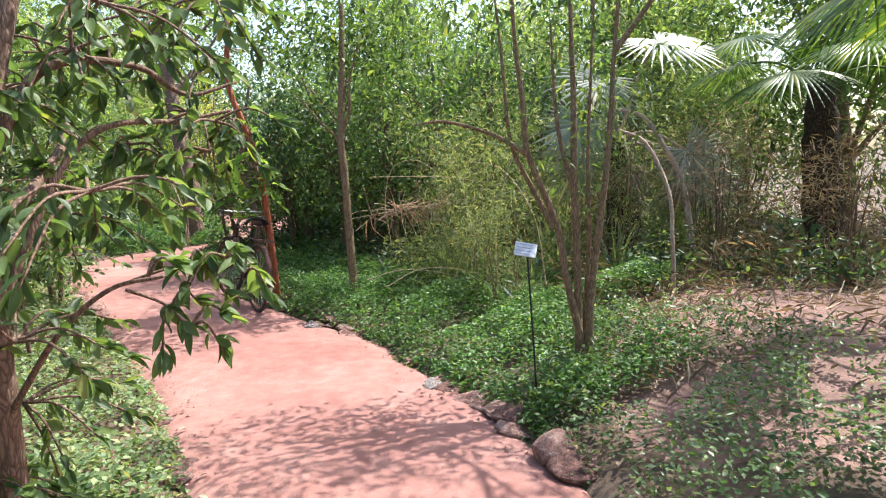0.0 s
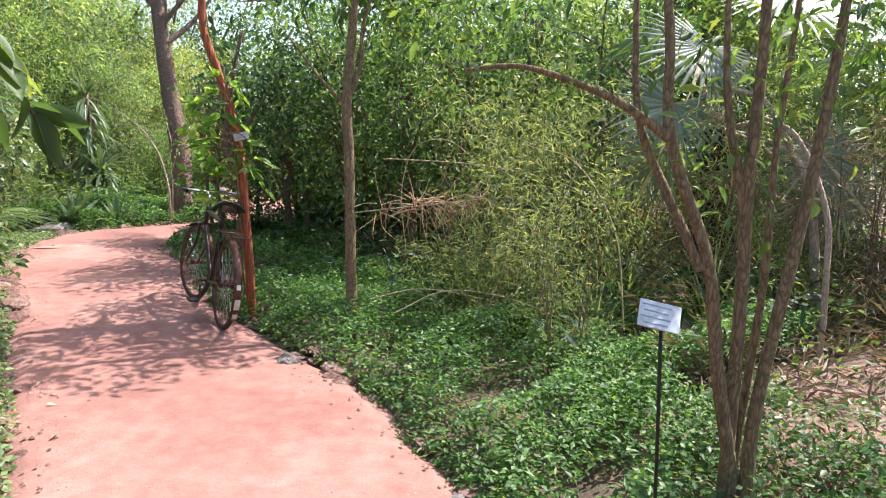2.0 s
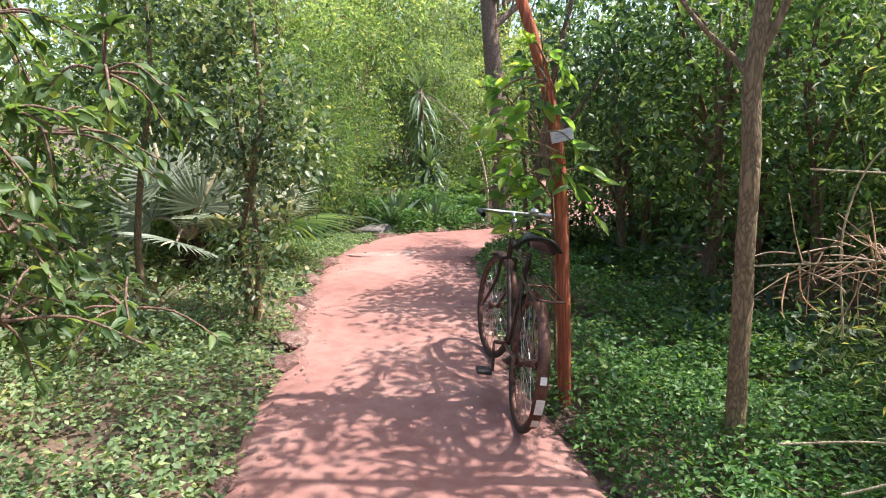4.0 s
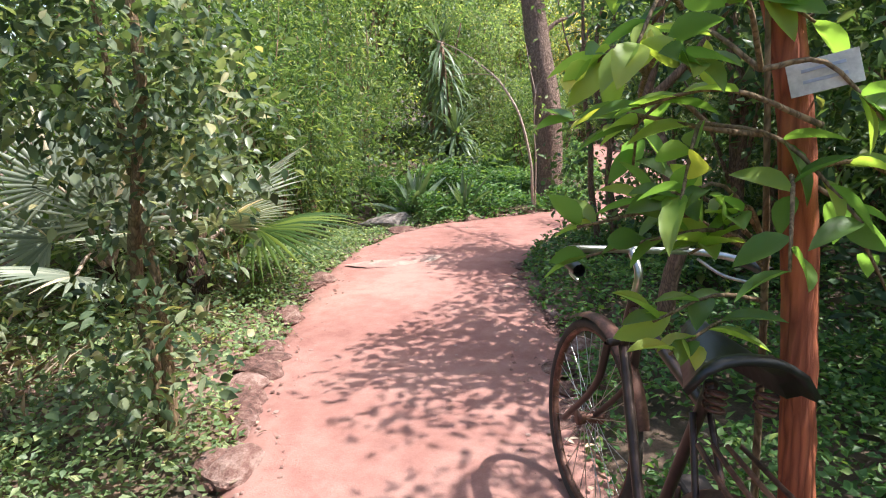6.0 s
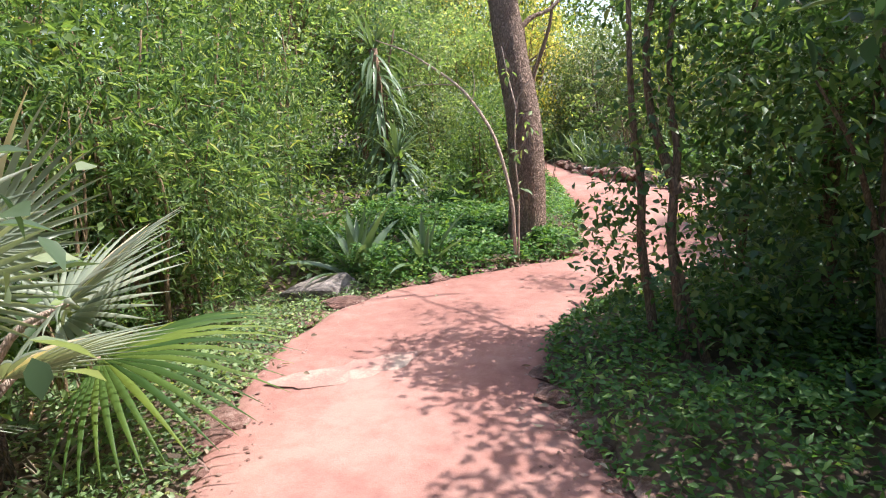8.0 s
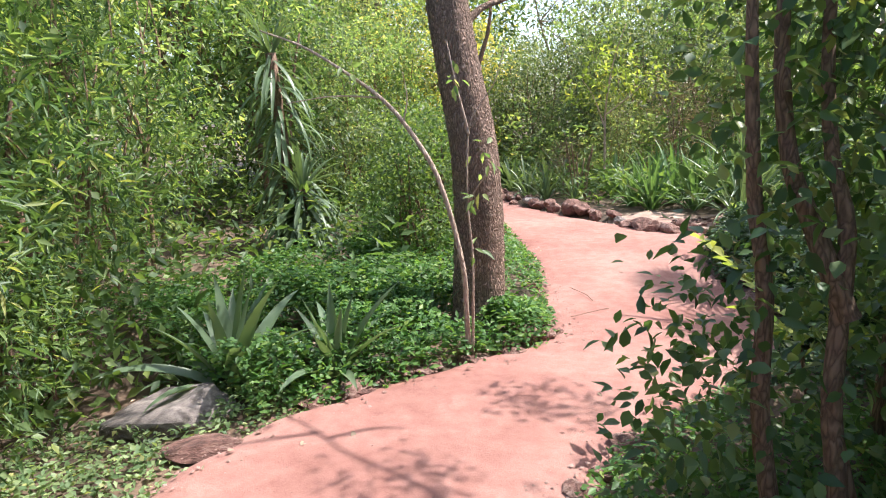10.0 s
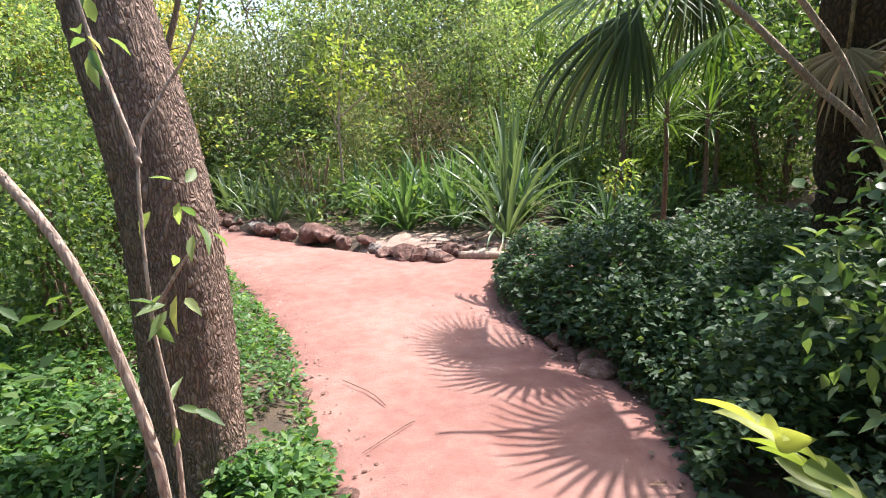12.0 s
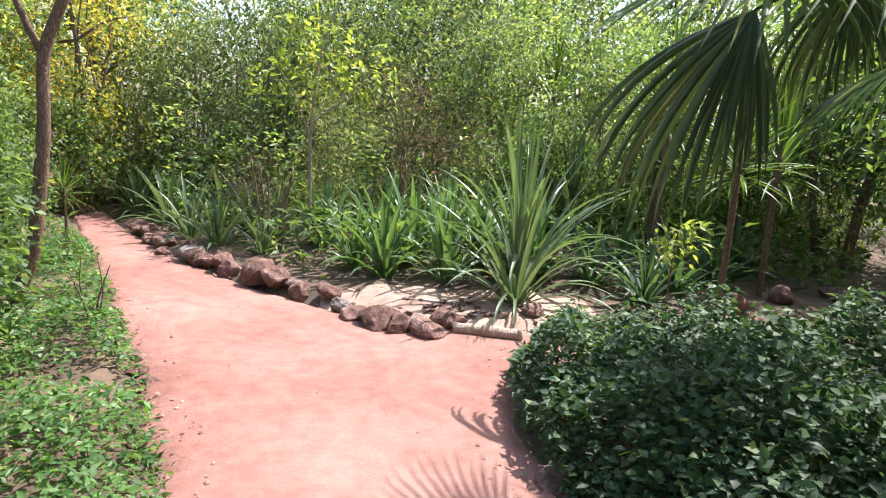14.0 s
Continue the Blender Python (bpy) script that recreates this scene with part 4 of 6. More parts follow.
tree_of("crooked_tree", [([(-2.53, 8.72, -0.05), (-2.52, 8.7, 0.44), (-2.47, 8.7, 0.72), (-2.52, 8.7, 1.0), (-2.61, 8.7, 1.24), (-2.67, 8.7, 1.39), (-2.64, 8.7, 1.58), (-2.6, 8.72, 2.0), (-2.5, 8.8, 2.6)], [0.045, 0.04, 0.037, 0.032, 0.018]),
                         ([(-2.66, 8.7, 1.38), (-2.45, 8.72, 1.6), (-2.2, 8.8, 2.0)], [0.025, 0.01])], 11, M_DSTEM, L_DARK,
        [(-2.4, 9.0, 2.3, 0.55, 0.6, 0.4), (-2.0, 9.0, 1.9, 0.5, 0.5, 0.4), (-2.75, 9.1, 1.9, 0.35, 0.4, 0.3)], 260, 6, 0.09, 0.042, 0.1, "crooked dark-stemmed small tree with dense leaves", 36)
rs = [[(-3.5, 10.58, -0.05), (-3.53, 10.56, 0.28), (-3.57, 10.55, 0.66), (-3.59, 10.55, 0.99), (-3.61, 10.54, 1.28), (-3.66, 10.54, 1.64), (-3.68, 10.55, 2.2)], [(-3.32, 10.5, -0.05), (-3.36, 10.5, 0.32), (-3.42, 10.5, 0.7), (-3.4, 10.52, 0.92), (-3.42, 10.55, 1.17), (-3.45, 10.6, 1.39), (-3.46, 10.64, 1.75), (-3.4, 10.7, 2.3)],
      [(-3.41, 10.52, 0.95), (-3.46, 10.54, 1.14), (-3.54, 10.58, 1.38), (-3.57, 10.6, 1.78), (-3.5, 10.65, 2.3)], [(-3.2, 10.52, -0.05), (-3.3, 10.52, 0.3), (-3.41, 10.52, 0.66)], [(-3.1, 11.2, -0.05), (-3.08, 11.2, 0.48), (-3.08, 11.2, 1.08), (-3.12, 11.2, 1.72), (-3.0, 11.3, 2.3)],
      # Overhead branch out of view, put in for its shadow on the path.
      [(-3.0, 11.3, 2.2), (-2.95, 11.7, 2.9), (-3.05, 12.1, 3.5), (-3.35, 12.3, 3.62), (-3.75, 12.58, 3.66), (-4.1, 12.8, 3.8)], [(-3.45, 12.38, 3.63), (-3.25, 12.55, 3.7), (-3.1, 12.6, 3.75)], [(-3.5, 12.42, 3.64), (-3.75, 12.3, 3.66), (-3.95, 12.22, 3.7)]]
tree_of("many_stemmed_shrub", [([(x + 0.016 * math.sin(9 * z + 3 * k), y, z) for x, y, z in p], [0.03, 0.025, 0.019, 0.011] if k < 5 else [0.02, 0.012, 0.006]) for k, p in enumerate(rs)], 9, M_DSTEM, L_DEEP,
        [(-3.45, 10.95, 2.1, 0.45, 0.4, 0.35), (-3.0, 11.1, 2.0, 0.5, 0.45, 0.4), (-2.75, 12.1, 1.0, 0.4, 0.35, 0.4), (-2.85, 11.6, 0.9, 0.3, 0.3, 0.3), (-3.25, 10.95, 1.35, 0.16, 0.16, 0.3), (-3.3, 11.0, 0.6, 0.25, 0.2, 0.3), (-3.4, 11.0, 1.6, 0.3, 0.25, 0.3), (-3.2, 11.1, 1.0, 0.3, 0.25, 0.4), (-3.0, 10.8, 1.3, 0.3, 0.3, 0.6), (-2.9, 10.6, 0.6, 0.3, 0.3, 0.35), (-3.3, 10.75, 1.85, 0.35, 0.3, 0.3), (-3.05, 10.45, 1.6, 0.25, 0.25, 0.4), (-3.15, 10.35, 0.45, 0.3, 0.3, 0.3), (-3.75, 10.9, 2.1, 0.3, 0.3, 0.2), (-3.74, 10.65, 0.62, 0.2, 0.2, 0.28), (-3.66, 10.5, 1.0, 0.15, 0.15, 0.3), (-3.7, 10.8, 0.45, 0.2, 0.22, 0.25), (-3.55, 10.6, 1.5, 0.2, 0.2, 0.3), (-3.0, 12.1, 3.6, 0.25, 0.25, 0.2), (-2.55, 13.0, 3.6, 0.35, 0.2, 0.15)], 1500, 6, 0.056, 0.034, 0.075, "tall dark leafy shrub with several bare brown stems", 37, "shrub",
        extra=[([(-3.66, 10.56, 0.94), (-3.71, 10.59, 0.97), (-3.76, 10.63, 0.99), (-3.81, 10.67, 0.98), (-3.86, 10.69, 1.0), (-3.63, 10.53, 0.84), (-3.7, 10.53, 0.81), (-3.73, 10.56, 0.87), (-3.79, 10.66, 0.87), (-3.6, 10.47, 1.02), (-3.66, 10.75, 0.84)], 6, 0.042, 0.026, 0.035),
               ([(-3.35, 11.3, 0.3), (-3.3, 11.35, 0.5), (-3.45, 11.3, 0.25), (-3.2, 11.3, 0.62), (-3.5, 11.2, 0.2)], 8, 0.075, 0.05, 0.06),
               ([(-3.57 - 0.01 * k, 10.56, 0.5 + 0.15 * k) for k in range(10)] + [(-3.42, 10.56, 0.45 + 0.15 * k) for k in range(10)], 11, 0.056, 0.034, 0.11)])
ylp = empty("yellow_leaved_plant", -3.15, 11.85, 0.0)
v, f = tube([(0, 0, 0), (-0.06, -0.05, 0.35), (-0.1, -0.1, 0.5)], [0.01, 0.006], 7)
part("stem", raw("stem", v, f, [M_DSTEM], None, True), ylp)
rng = np.random.default_rng(38)
for a0, b0 in (((-0.1, -0.1, 0.5), (-0.5, -0.2, 0.92)), ((-0.1, -0.1, 0.5), (0.05, -0.25, 0.55)), ((-0.08, -0.06, 0.42), (-0.3, -0.22, 0.62))):
    A0, B0 = np.array(a0), np.array(b0)
    t_ = np.linspace(0.2, 1, 9)[:, None]
    C = A0 + (B0 - A0) * t_ + np.array([0, 0, 0.1]) * (t_ * (1 - t_))
    ax = unit(B0 - A0)
    sd = unit(np.cross(ax, (0, 0, 1.0)))
    pos = np.repeat(C, 2, 0)
    d = np.where(np.arange(18)[:, None] % 2, sd, -sd) + ax * 0.55 + rng.normal(0, 0.06, (18, 3))
    v, f = leaves(pos, d, 0.115, 0.046, rng, "big")
    part("leaf", raw("leaf", v, f, [L_YEL], None, True), ylp, "yellow-green feather leaf")
tagged(ylp, "young plant with yellow-green paired leaflets", "plant")
lt = [([(-4.3, 7.0, -0.05), (-4.32, 7.0, 0.47), (-4.33, 7.0, 0.82), (-4.21, 7.0, 1.22), (-4.1, 7.0, 1.61), (-4.12, 7.0, 2.0), (-4.2, 7.0, 2.6)], [0.036, 0.03, 0.024, 0.01]), ([(-4.23, 6.98, -0.05), (-4.17, 6.98, 0.49), (-4.2, 7, 0.8), (-4.35, 7.05, 1.3), (-4.5, 7.1, 1.9)], [0.03, 0.022, 0.01]),
      ([(-4.9, 6.6, -0.05), (-5.0, 6.6, 0.58), (-4.88, 6.6, 1.24), (-4.72, 6.6, 1.8), (-4.7, 6.6, 2.5)], [0.03, 0.022, 0.01])]
tree_of("leafy_small_tree", lt, 9, M_STEM, L_OVAL, [(-4.3, 7.0, 1.8, 0.4, 0.4, 0.6), (-4.2, 7.05, 1.1, 0.34, 0.34, 0.35), (-4.8, 6.7, 1.9, 0.45, 0.5, 0.6), (-4.6, 6.9, 2.4, 0.6, 0.5, 0.4), (-4.5, 6.0, 0.4, 0.3, 0.3, 0.25), (-4.35, 6.9, 0.55, 0.25, 0.25, 0.25), (-4.05, 7.2, 1.5, 0.3, 0.3, 0.5), (-3.95, 6.75, 0.5, 0.2, 0.25, 0.3)], 1250, 6, 0.06, 0.036, 0.085,
        "small tree with many light grey-green oval leaves", 39)
tree_of("path_side_tree", [([(-6.5, 17.0, -0.1), (-6.28, 17.0, 0.45), (-6.21, 17.0, 0.82), (-6.15, 17.0, 1.31), (-6.12, 17.0, 1.78), (-5.97, 17.0, 2.17), (-5.85, 17.05, 2.6), (-5.8, 17.1, 3.3)], [0.05, 0.042, 0.035, 0.015]), ([(-6.12, 17.0, 1.74), (-6.26, 17.0, 2.07), (-6.36, 17.0, 2.4), (-6.5, 17, 3)], [0.026, 0.01])],
        10, M_DSTEM, L_YEL, [(-6.0, 17.2, 3.2, 0.6, 0.6, 0.5), (-6.5, 17.1, 2.9, 0.4, 0.4, 0.35)], 130, 6, 0.085, 0.04, 0.12, "slim dark tree leaning over the path, yellowing leaves", 40)
tree_of("bare_twig_shrub", [([(-5.72, 16.5, 0), (-5.7, 16.5, 0.3), (-5.62, 16.5, 0.55)], [0.01, 0.003]), ([(-5.72, 16.5, 0), (-5.76, 16.5, 0.25), (-5.85, 16.5, 0.5)], [0.01, 0.003]), ([(-5.7, 16.5, 0.2), (-5.66, 16.48, 0.4), (-5.68, 16.47, 0.62)], [0.006, 0.002]), ([(-5.74, 16.5, 0.18), (-5.8, 16.52, 0.4), (-5.78, 16.5, 0.6)], [0.006, 0.002])],
        6, M_DSTEM, L_DRY, [], 0, 0, 0, 0, 0, "bare brown twigs of a dead shrub", 41, "shrub")
tree_of("yellow_green_sapling", [([(-4.6, 19.85, 0), (-4.61, 19.85, 0.8), (-4.6, 19.85, 1.5), (-4.5, 19.9, 2.2), (-4.3, 19.8, 2.8)], [0.02, 0.016, 0.006]), ([(-4.61, 19.85, 1.2), (-4.8, 19.9, 1.7), (-5.0, 19.9, 2.0)], [0.014, 0.005]), ([(-4.6, 19.85, 1.4), (-4.1, 19.9, 1.8), (-3.9, 19.9, 2.1)], [0.014, 0.005])],
        8, M_PALE, L_YEL, [(-4.5, 19.9, 2.1, 0.45, 0.4, 0.4), (-4.9, 19.9, 1.8, 0.3, 0.3, 0.25), (-4.0, 19.9, 1.9, 0.3, 0.3, 0.25)], 150, 6, 0.10, 0.045, 0.10, "young pale-stemmed sapling with yellow-green leaves", 42, "sapling")


# big-leaved branches close to the path
def spray(rng, pts, n, L, W, lift=-0.22):
    """Leaves bunched towards the end of a drooping twig."""
    u = 1 - rng.uniform(0, 0.75, n) ** 1.5
    C = np.column_stack([np.interp(u, np.linspace(0, 1, len(pts)), [p[k] for p in pts]) for k in range(3)])
    t = unit(np.array(pts[-1], float) - np.array(pts[0], float))
    d = t * (0.35 + 0.5 * u[:, None]) + rng.normal(0, 0.5, (n, 3)) * np.array([1, 1, 0.6]) + np.array([0, 0, lift])
    return leaves(C, d, L * rng.uniform(0.75, 1.2, n), W * rng.uniform(0.8, 1.15, n), rng, "big")


def branchy(name, label, seed, main, twigs, lm, sm, L, W, per=9, cat="tree", lift=-0.22):
    rng = np.random.default_rng(seed)
    e = empty(name, 0, 0)
    for k, (pts, rad) in enumerate(main):
        v, f = tube(pts, rad, 9, 0.03, rng, 2)
        part("trunk" if k == 0 else "branch", raw("branch", v, f, [sm], None, True), e)
    ch = []
    for pts in twigs:
        v, f = tube(pts, [0.006, 0.003], 5)
        part("twig", raw("twig", v, f, [sm], None, True), e)
        ch.append(spray(rng, pts, per, L, W, lift))
    v, f = joined(ch)
    part("foliage", raw("foliage", v, f, [lm], None, True), e)
    return tagged(e, label, cat)


def twig_fan(rng, ends, reach, k, bias=0.3):
    out = []
    for x, y, z in ends:
        for _ in range(k):
            d = unit(rng.normal(0, 1, 3) * np.array([1, 1, 0.5]) + np.array([bias, 0.1, -0.1]))
            e = np.array([x, y, z]) + d * reach * rng.uniform(0.6, 1.2)
            m = (np.array([x, y, z]) + e) / 2 + np.array([0, 0, 0.03])
            out.append([(x, y, z), tuple(m), tuple(e - np.array([0, 0, 0.05]))])
    return out


rng = np.random.default_rng(51)
ends = [(-0.95, 1.75, 1.45), (-0.85, 2.5, 1.68), (-1.2, 2.2, 1.9), (-1.35, 1.7, 1.75), (-1.1, 2.9, 1.75), (-1.3, 3.0, 1.45), (-1.5, 2.5, 1.35), (-1.5, 3.4, 1.55), (-2.4, 3.9, 1.35), (-2.6, 4.3, 1.45), (-1.75, 3.2, 1.9), (-1.3, 1.9, 1.0), (-1.5, 2.2, 0.7), (-1.55, 2.0, 0.45), (-1.2, 2.6, 2.1), (-2.2, 4.0, 1.7), (-1.0, 2.0, 2.0), (-1.5, 2.9, 2.2), (-1.6, 2.4, 1.8), (-1.9, 3.1, 1.5), (-2.1, 3.6, 2.0), (-1.7, 1.9, 1.4), (-1.6, 1.7, 0.9), (-2.9, 4.7, 1.2), (-2.8, 5.0, 1.7), (-1.5, 1.6, 2.0),
        (-0.95, 2.7, 1.9), (-1.35, 3.4, 1.9), (-0.75, 2.2, 2.05), (-2.3, 3.9, 2.2),
        (-2.8, 4.6, 0.95), (-2.7, 4.5, 1.5), (-3.0, 4.9, 1.5), (-2.7, 4.3, 1.9), (-3.2, 4.6, 1.0), (-3.0, 4.4, 2.0), (-2.95, 5.1, 0.85), (-3.3, 4.9, 1.9), (-2.85, 4.8, 2.2)]
tw = twig_fan(rng, ends, 0.34, 8)
near = [(-0.9, 1.93, 1.17), (-0.79, 1.97, 1.19), (-0.68, 2.02, 1.22), (-0.64, 2.03, 1.17), (-0.84, 1.93, 1.08), (-0.78, 1.93, 1.02)]
high = [(-0.8, 2.66, 1.67), (-0.92, 2.62, 1.57), (-1.06, 2.55, 1.53), (-1.18, 2.5, 1.6), (-1.4, 2.45, 2.0), (-1.22, 2.5, 1.89), (-1.02, 2.54, 2.02), (-1.5, 2.5, 1.45), (-1.56, 2.45, 1.2)]
tw += twig_fan(rng, near, 0.13, 2, 0.5) + twig_fan(rng, high, 0.18, 5, -0.1)
# the walked strip stays clear of twigs
tw = [q for q in tw if not (2.45 < q[2][1] < 3.8 and q[2][0] > -0.68 - 1.4 * max(0, q[2][1] - 2.6))]
tw += [[(-1.0, 1.9, 1.15), (-0.85, 1.95, 1.2), (-0.68, 2.02, 1.22)], [(-0.95, 1.9, 1.15), (-0.85, 1.92, 1.1), (-0.78, 1.93, 1.02)]]
branchy("broad_leaved_tree", "small tree with glossy broad leaves hanging over the path", 52,
        [([(-1.5, 2.1, -0.05), (-1.46, 2.05, 0.5), (-1.42, 2.0, 1.0), (-1.4, 2.0, 1.5), (-1.3, 2.1, 2.1), (-1.2, 2.3, 2.7)], [0.05, 0.042, 0.034, 0.016]), ([(-1.42, 2.0, 1.05), (-1.2, 2.2, 1.6), (-0.95, 2.45, 1.68), (-0.8, 2.55, 1.72)], [0.014, 0.006]), ([(-1.4, 2.0, 1.3), (-1.5, 2.6, 1.6), (-1.8, 3.2, 1.8), (-2.4, 4.0, 1.65)], [0.022, 0.006]),
         ([(-1.44, 2.02, 0.7), (-1.2, 1.95, 1.0), (-1.0, 1.9, 1.15), (-0.8, 1.82, 1.2)], [0.012, 0.005]), ([(-1.4, 2.0, 1.5), (-1.25, 2.1, 1.82), (-1.05, 2.3, 1.86), (-0.95, 2.5, 1.78), (-0.8, 2.65, 1.84)], [0.018, 0.006]), ([(-3.1, 4.7, -0.05), (-3.05, 4.6, 0.6), (-2.9, 4.5, 1.2), (-2.7, 4.4, 1.6)], [0.016, 0.006])], tw, L_MID, M_DSTEM, 0.072, 0.030, 11)
rng = np.random.default_rng(53)
tw = twig_fan(rng, [(-1.95, 6.75, 1.5), (-1.9, 6.9, 1.3), (-2.05, 6.85, 1.4), (-1.9, 6.7, 1.75), (-2.1, 6.8, 1.62), (-2.15, 6.75, 1.5), (-1.95, 6.8, 1.85)], 0.27, 3, -0.15)
tw += [[(-1.94, 6.85, 1.14), (-2.0, 6.78, 1.2), (-2.12, 6.75, 1.18), (-2.26, 6.74, 1.13)], [(-1.95, 6.84, 1.38), (-2.05, 6.76, 1.4), (-2.2, 6.74, 1.43), (-2.3, 6.74, 1.41)], [(-1.85, 6.8, 1.4), (-2.0, 6.7, 1.47), (-2.15, 6.66, 1.44)]]
for tip in ((-2.27, 6.71, 1.2), (-2.19, 6.74, 1.24), (-2.05, 6.73, 1.16), (-2.1, 6.68, 1.03), (-1.99, 6.76, 1.22), (-2.06, 6.65, 0.98), (-2.09, 6.76, 1.26)):
    tw.append([(-1.93, 6.95, 1.0 + 0.5 * (tip[2] - 1.0)), (0.5 * (tip[0] - 1.93), 6.83, tip[2] + 0.02), tip])
branchy("big_leaved_sapling", "sapling with large smooth oval leaves reaching over a bicycle", 54, [([(-1.9, 7.05, -0.05), (-1.92, 7.0, 0.5), (-1.93, 6.95, 1.0), (-1.95, 6.85, 1.5), (-1.98, 6.8, 2.0)], [0.011, 0.008, 0.004])], tw, L_SAP, M_STEM, 0.11, 0.05, 6, "sapling", 0.1)


# ---- strap-leaved plants ----
def strap(L, W, tilt, bend, mat, segs=9, fold=0.25, tip=2.5):
    """One long leaf rising from the origin along +x, bending over."""
    a = radians(tilt) + np.linspace(0, 1, segs + 1) ** 1.4 * radians(bend)
    st = L / segs
    x = np.r_[0, np.cumsum(np.sin(a[:-1]) * st)]
    z = np.r_[0, np.cumsum(np.cos(a[:-1]) * st)]
    t = np.linspace(0, 1, segs + 1)
    w = W * np.minimum(1, 0.55 + 2 * t) * (1 - t**tip) * 0.5
    V = []
    for k in range(segs + 1):
        nx_, nz_ = -np.cos(a[k]), np.sin(a[k])
        V += [(x[k] + nx_ * w[k] * fold * 2, -w[k], z[k] + nz_ * w[k] * fold * 2), (x[k], 0, z[k]), (x[k] + nx_ * w[k] * fold * 2, w[k], z[k] + nz_ * w[k] * fold * 2)]
    F = []
    for k in range(segs):
        i = 3 * k
        F += [(i, i + 1, i + 4, i + 3), (i + 1, i + 2, i + 5, i + 4)]
    return raw("leaf", V, F, [mat], None, True)


def strap_plant(name, seed, n, L, W, tilt, bend, mat, label, cat="plant", h0=0.0, h1=0.0, fold=0.25, tip=2.5, stem=0.0):
    rng = np.random.default_rng(seed)
    e = empty(name, 0, 0)
    kinds = [strap(L * k, W, tilt[0] + (tilt[1] - tilt[0]) * q, bend[0] + (bend[1] - bend[0]) * q, mat, 9, fold, tip) for q, k in ((0.0, 1.0), (0.25, 1.05), (0.5, 1.0), (0.75, 0.95), (1.0, 0.85))]
    if stem:
        v, f = tube([(0, 0, -0.05), (0.01, 0, h1 * 0.5), (0, 0.01, h1)], [stem, stem * 0.8], 8, 0.05, rng)
        part("stem", raw("stem", v, f, [M_DSTEM], None, True), e)
    for k in range(n):
        q = k / n
        s = rng.uniform(0.75, 1.15)
        m = Matrix.LocRotScale((0, 0, h0 + (h1 - h0) * (1 - q)), Euler((0, 0, k * 2.4 + rng.uniform(-0.3, 0.3))), (s, s, s)) @ pose(0.015 * n ** 0.5 * (0.3 + q) * 0.6, 0, 0, rng.uniform(-6, 6), rng.uniform(-8, 8), 0)
        part("leaf", kinds[min(4, int(q * 5))], e, "", m)
    return tagged(e, label, cat)


AGAVE = strap_plant("agave", 61, 20, 0.55, 0.085, (8, 62), (10, 75), L_BLUE, "agave with thick blue-green strap leaves", "agave")
planted(AGAVE, [(-6.2, 11.78, 0, 1.4), (-5.62, 11.98, 50, 1.05), (-6.45, 12.15, 100, 0.9), (-5.35, 12.95, 20, 0.6), (-6.0, 12.7, 70, 0.6), (-6.62, 11.9, 140, 0.6)], "agaves in the left bed")
CLUMP = strap_plant("strap_leaf_clump", 62, 30, 0.62, 0.045, (3, 42), (18, 95), L_LILY, "clump of arching green strap leaves", "lily")
planted(CLUMP, [(-3.85, 18.15, 0, 1.23), (-3.3, 18.1, 60, 1.30), (-4.1, 18.5, 120, 1.10), (-3.55, 18.7, 200, 1.43), (-2.9, 18.6, 10, 1.30), (-3.1, 19.2, 80, 1.37), (-3.8, 19.2, 150, 1.30), (-2.35, 18.3, 300, 1.17), (-4.4, 19.3, 33, 1.17)], "strap-leaved clumps")
PALEC = strap_plant("pale_strap_clump", 63, 30, 0.55, 0.035, (5, 48), (20, 90), L_BLUE, "clump of pale grey-green strap leaves", "lily")
planted(PALEC, [(-5.5, 19.3, 0, 1.30), (-5.9, 19.9, 50, 1.30), (-5.2, 19.9, 100, 1.30), (-6.3, 20.6, 150, 1.43), (-5.7, 20.7, 200, 1.43), (-6.9, 21.5, 250, 1.43), (-6.2, 21.6, 300, 1.43), (-5.0, 20.7, 30, 1.43), (-7.3, 22.5, 70, 1.56), (-3.9, 20.6, 70, 1.43), (-2.9, 20.2, 20, 1.56), (-2.2, 19.6, 110, 1.43), (-5.0, 18.95, 140, 0.98)], "pale strap-leaved clumps")
TALLAG = strap_plant("giant_agave", 64, 44, 1.35, 0.055, (3, 52), (8, 100), L_BLUE, "tall agave with long arching striped leaves", "agave")
planted(TALLAG, [(-2.8, 17.5, 0, 0.86), (-2.55, 18.3, 70, 1.1), (-1.35, 20.3, 150, 1.2)], "tall agaves")
DARKC = strap_plant("dark_strap_clump", 65, 30, 0.7, 0.06, (8, 55), (20, 100), L_DARK, "dark clump of broad strap leaves in shade", "lily")
planted(DARKC, [(-1.6, 17.6, 0, 0.9), (-1.15, 17.9, 60, 1.0), (-1.9, 18.1, 100, 0.9), (-0.6, 18.2, 150, 1.0), (-0.1, 18.6, 10, 1.0), (-1.4, 18.7, 220, 1.0)], "dark strap-leaved clumps")


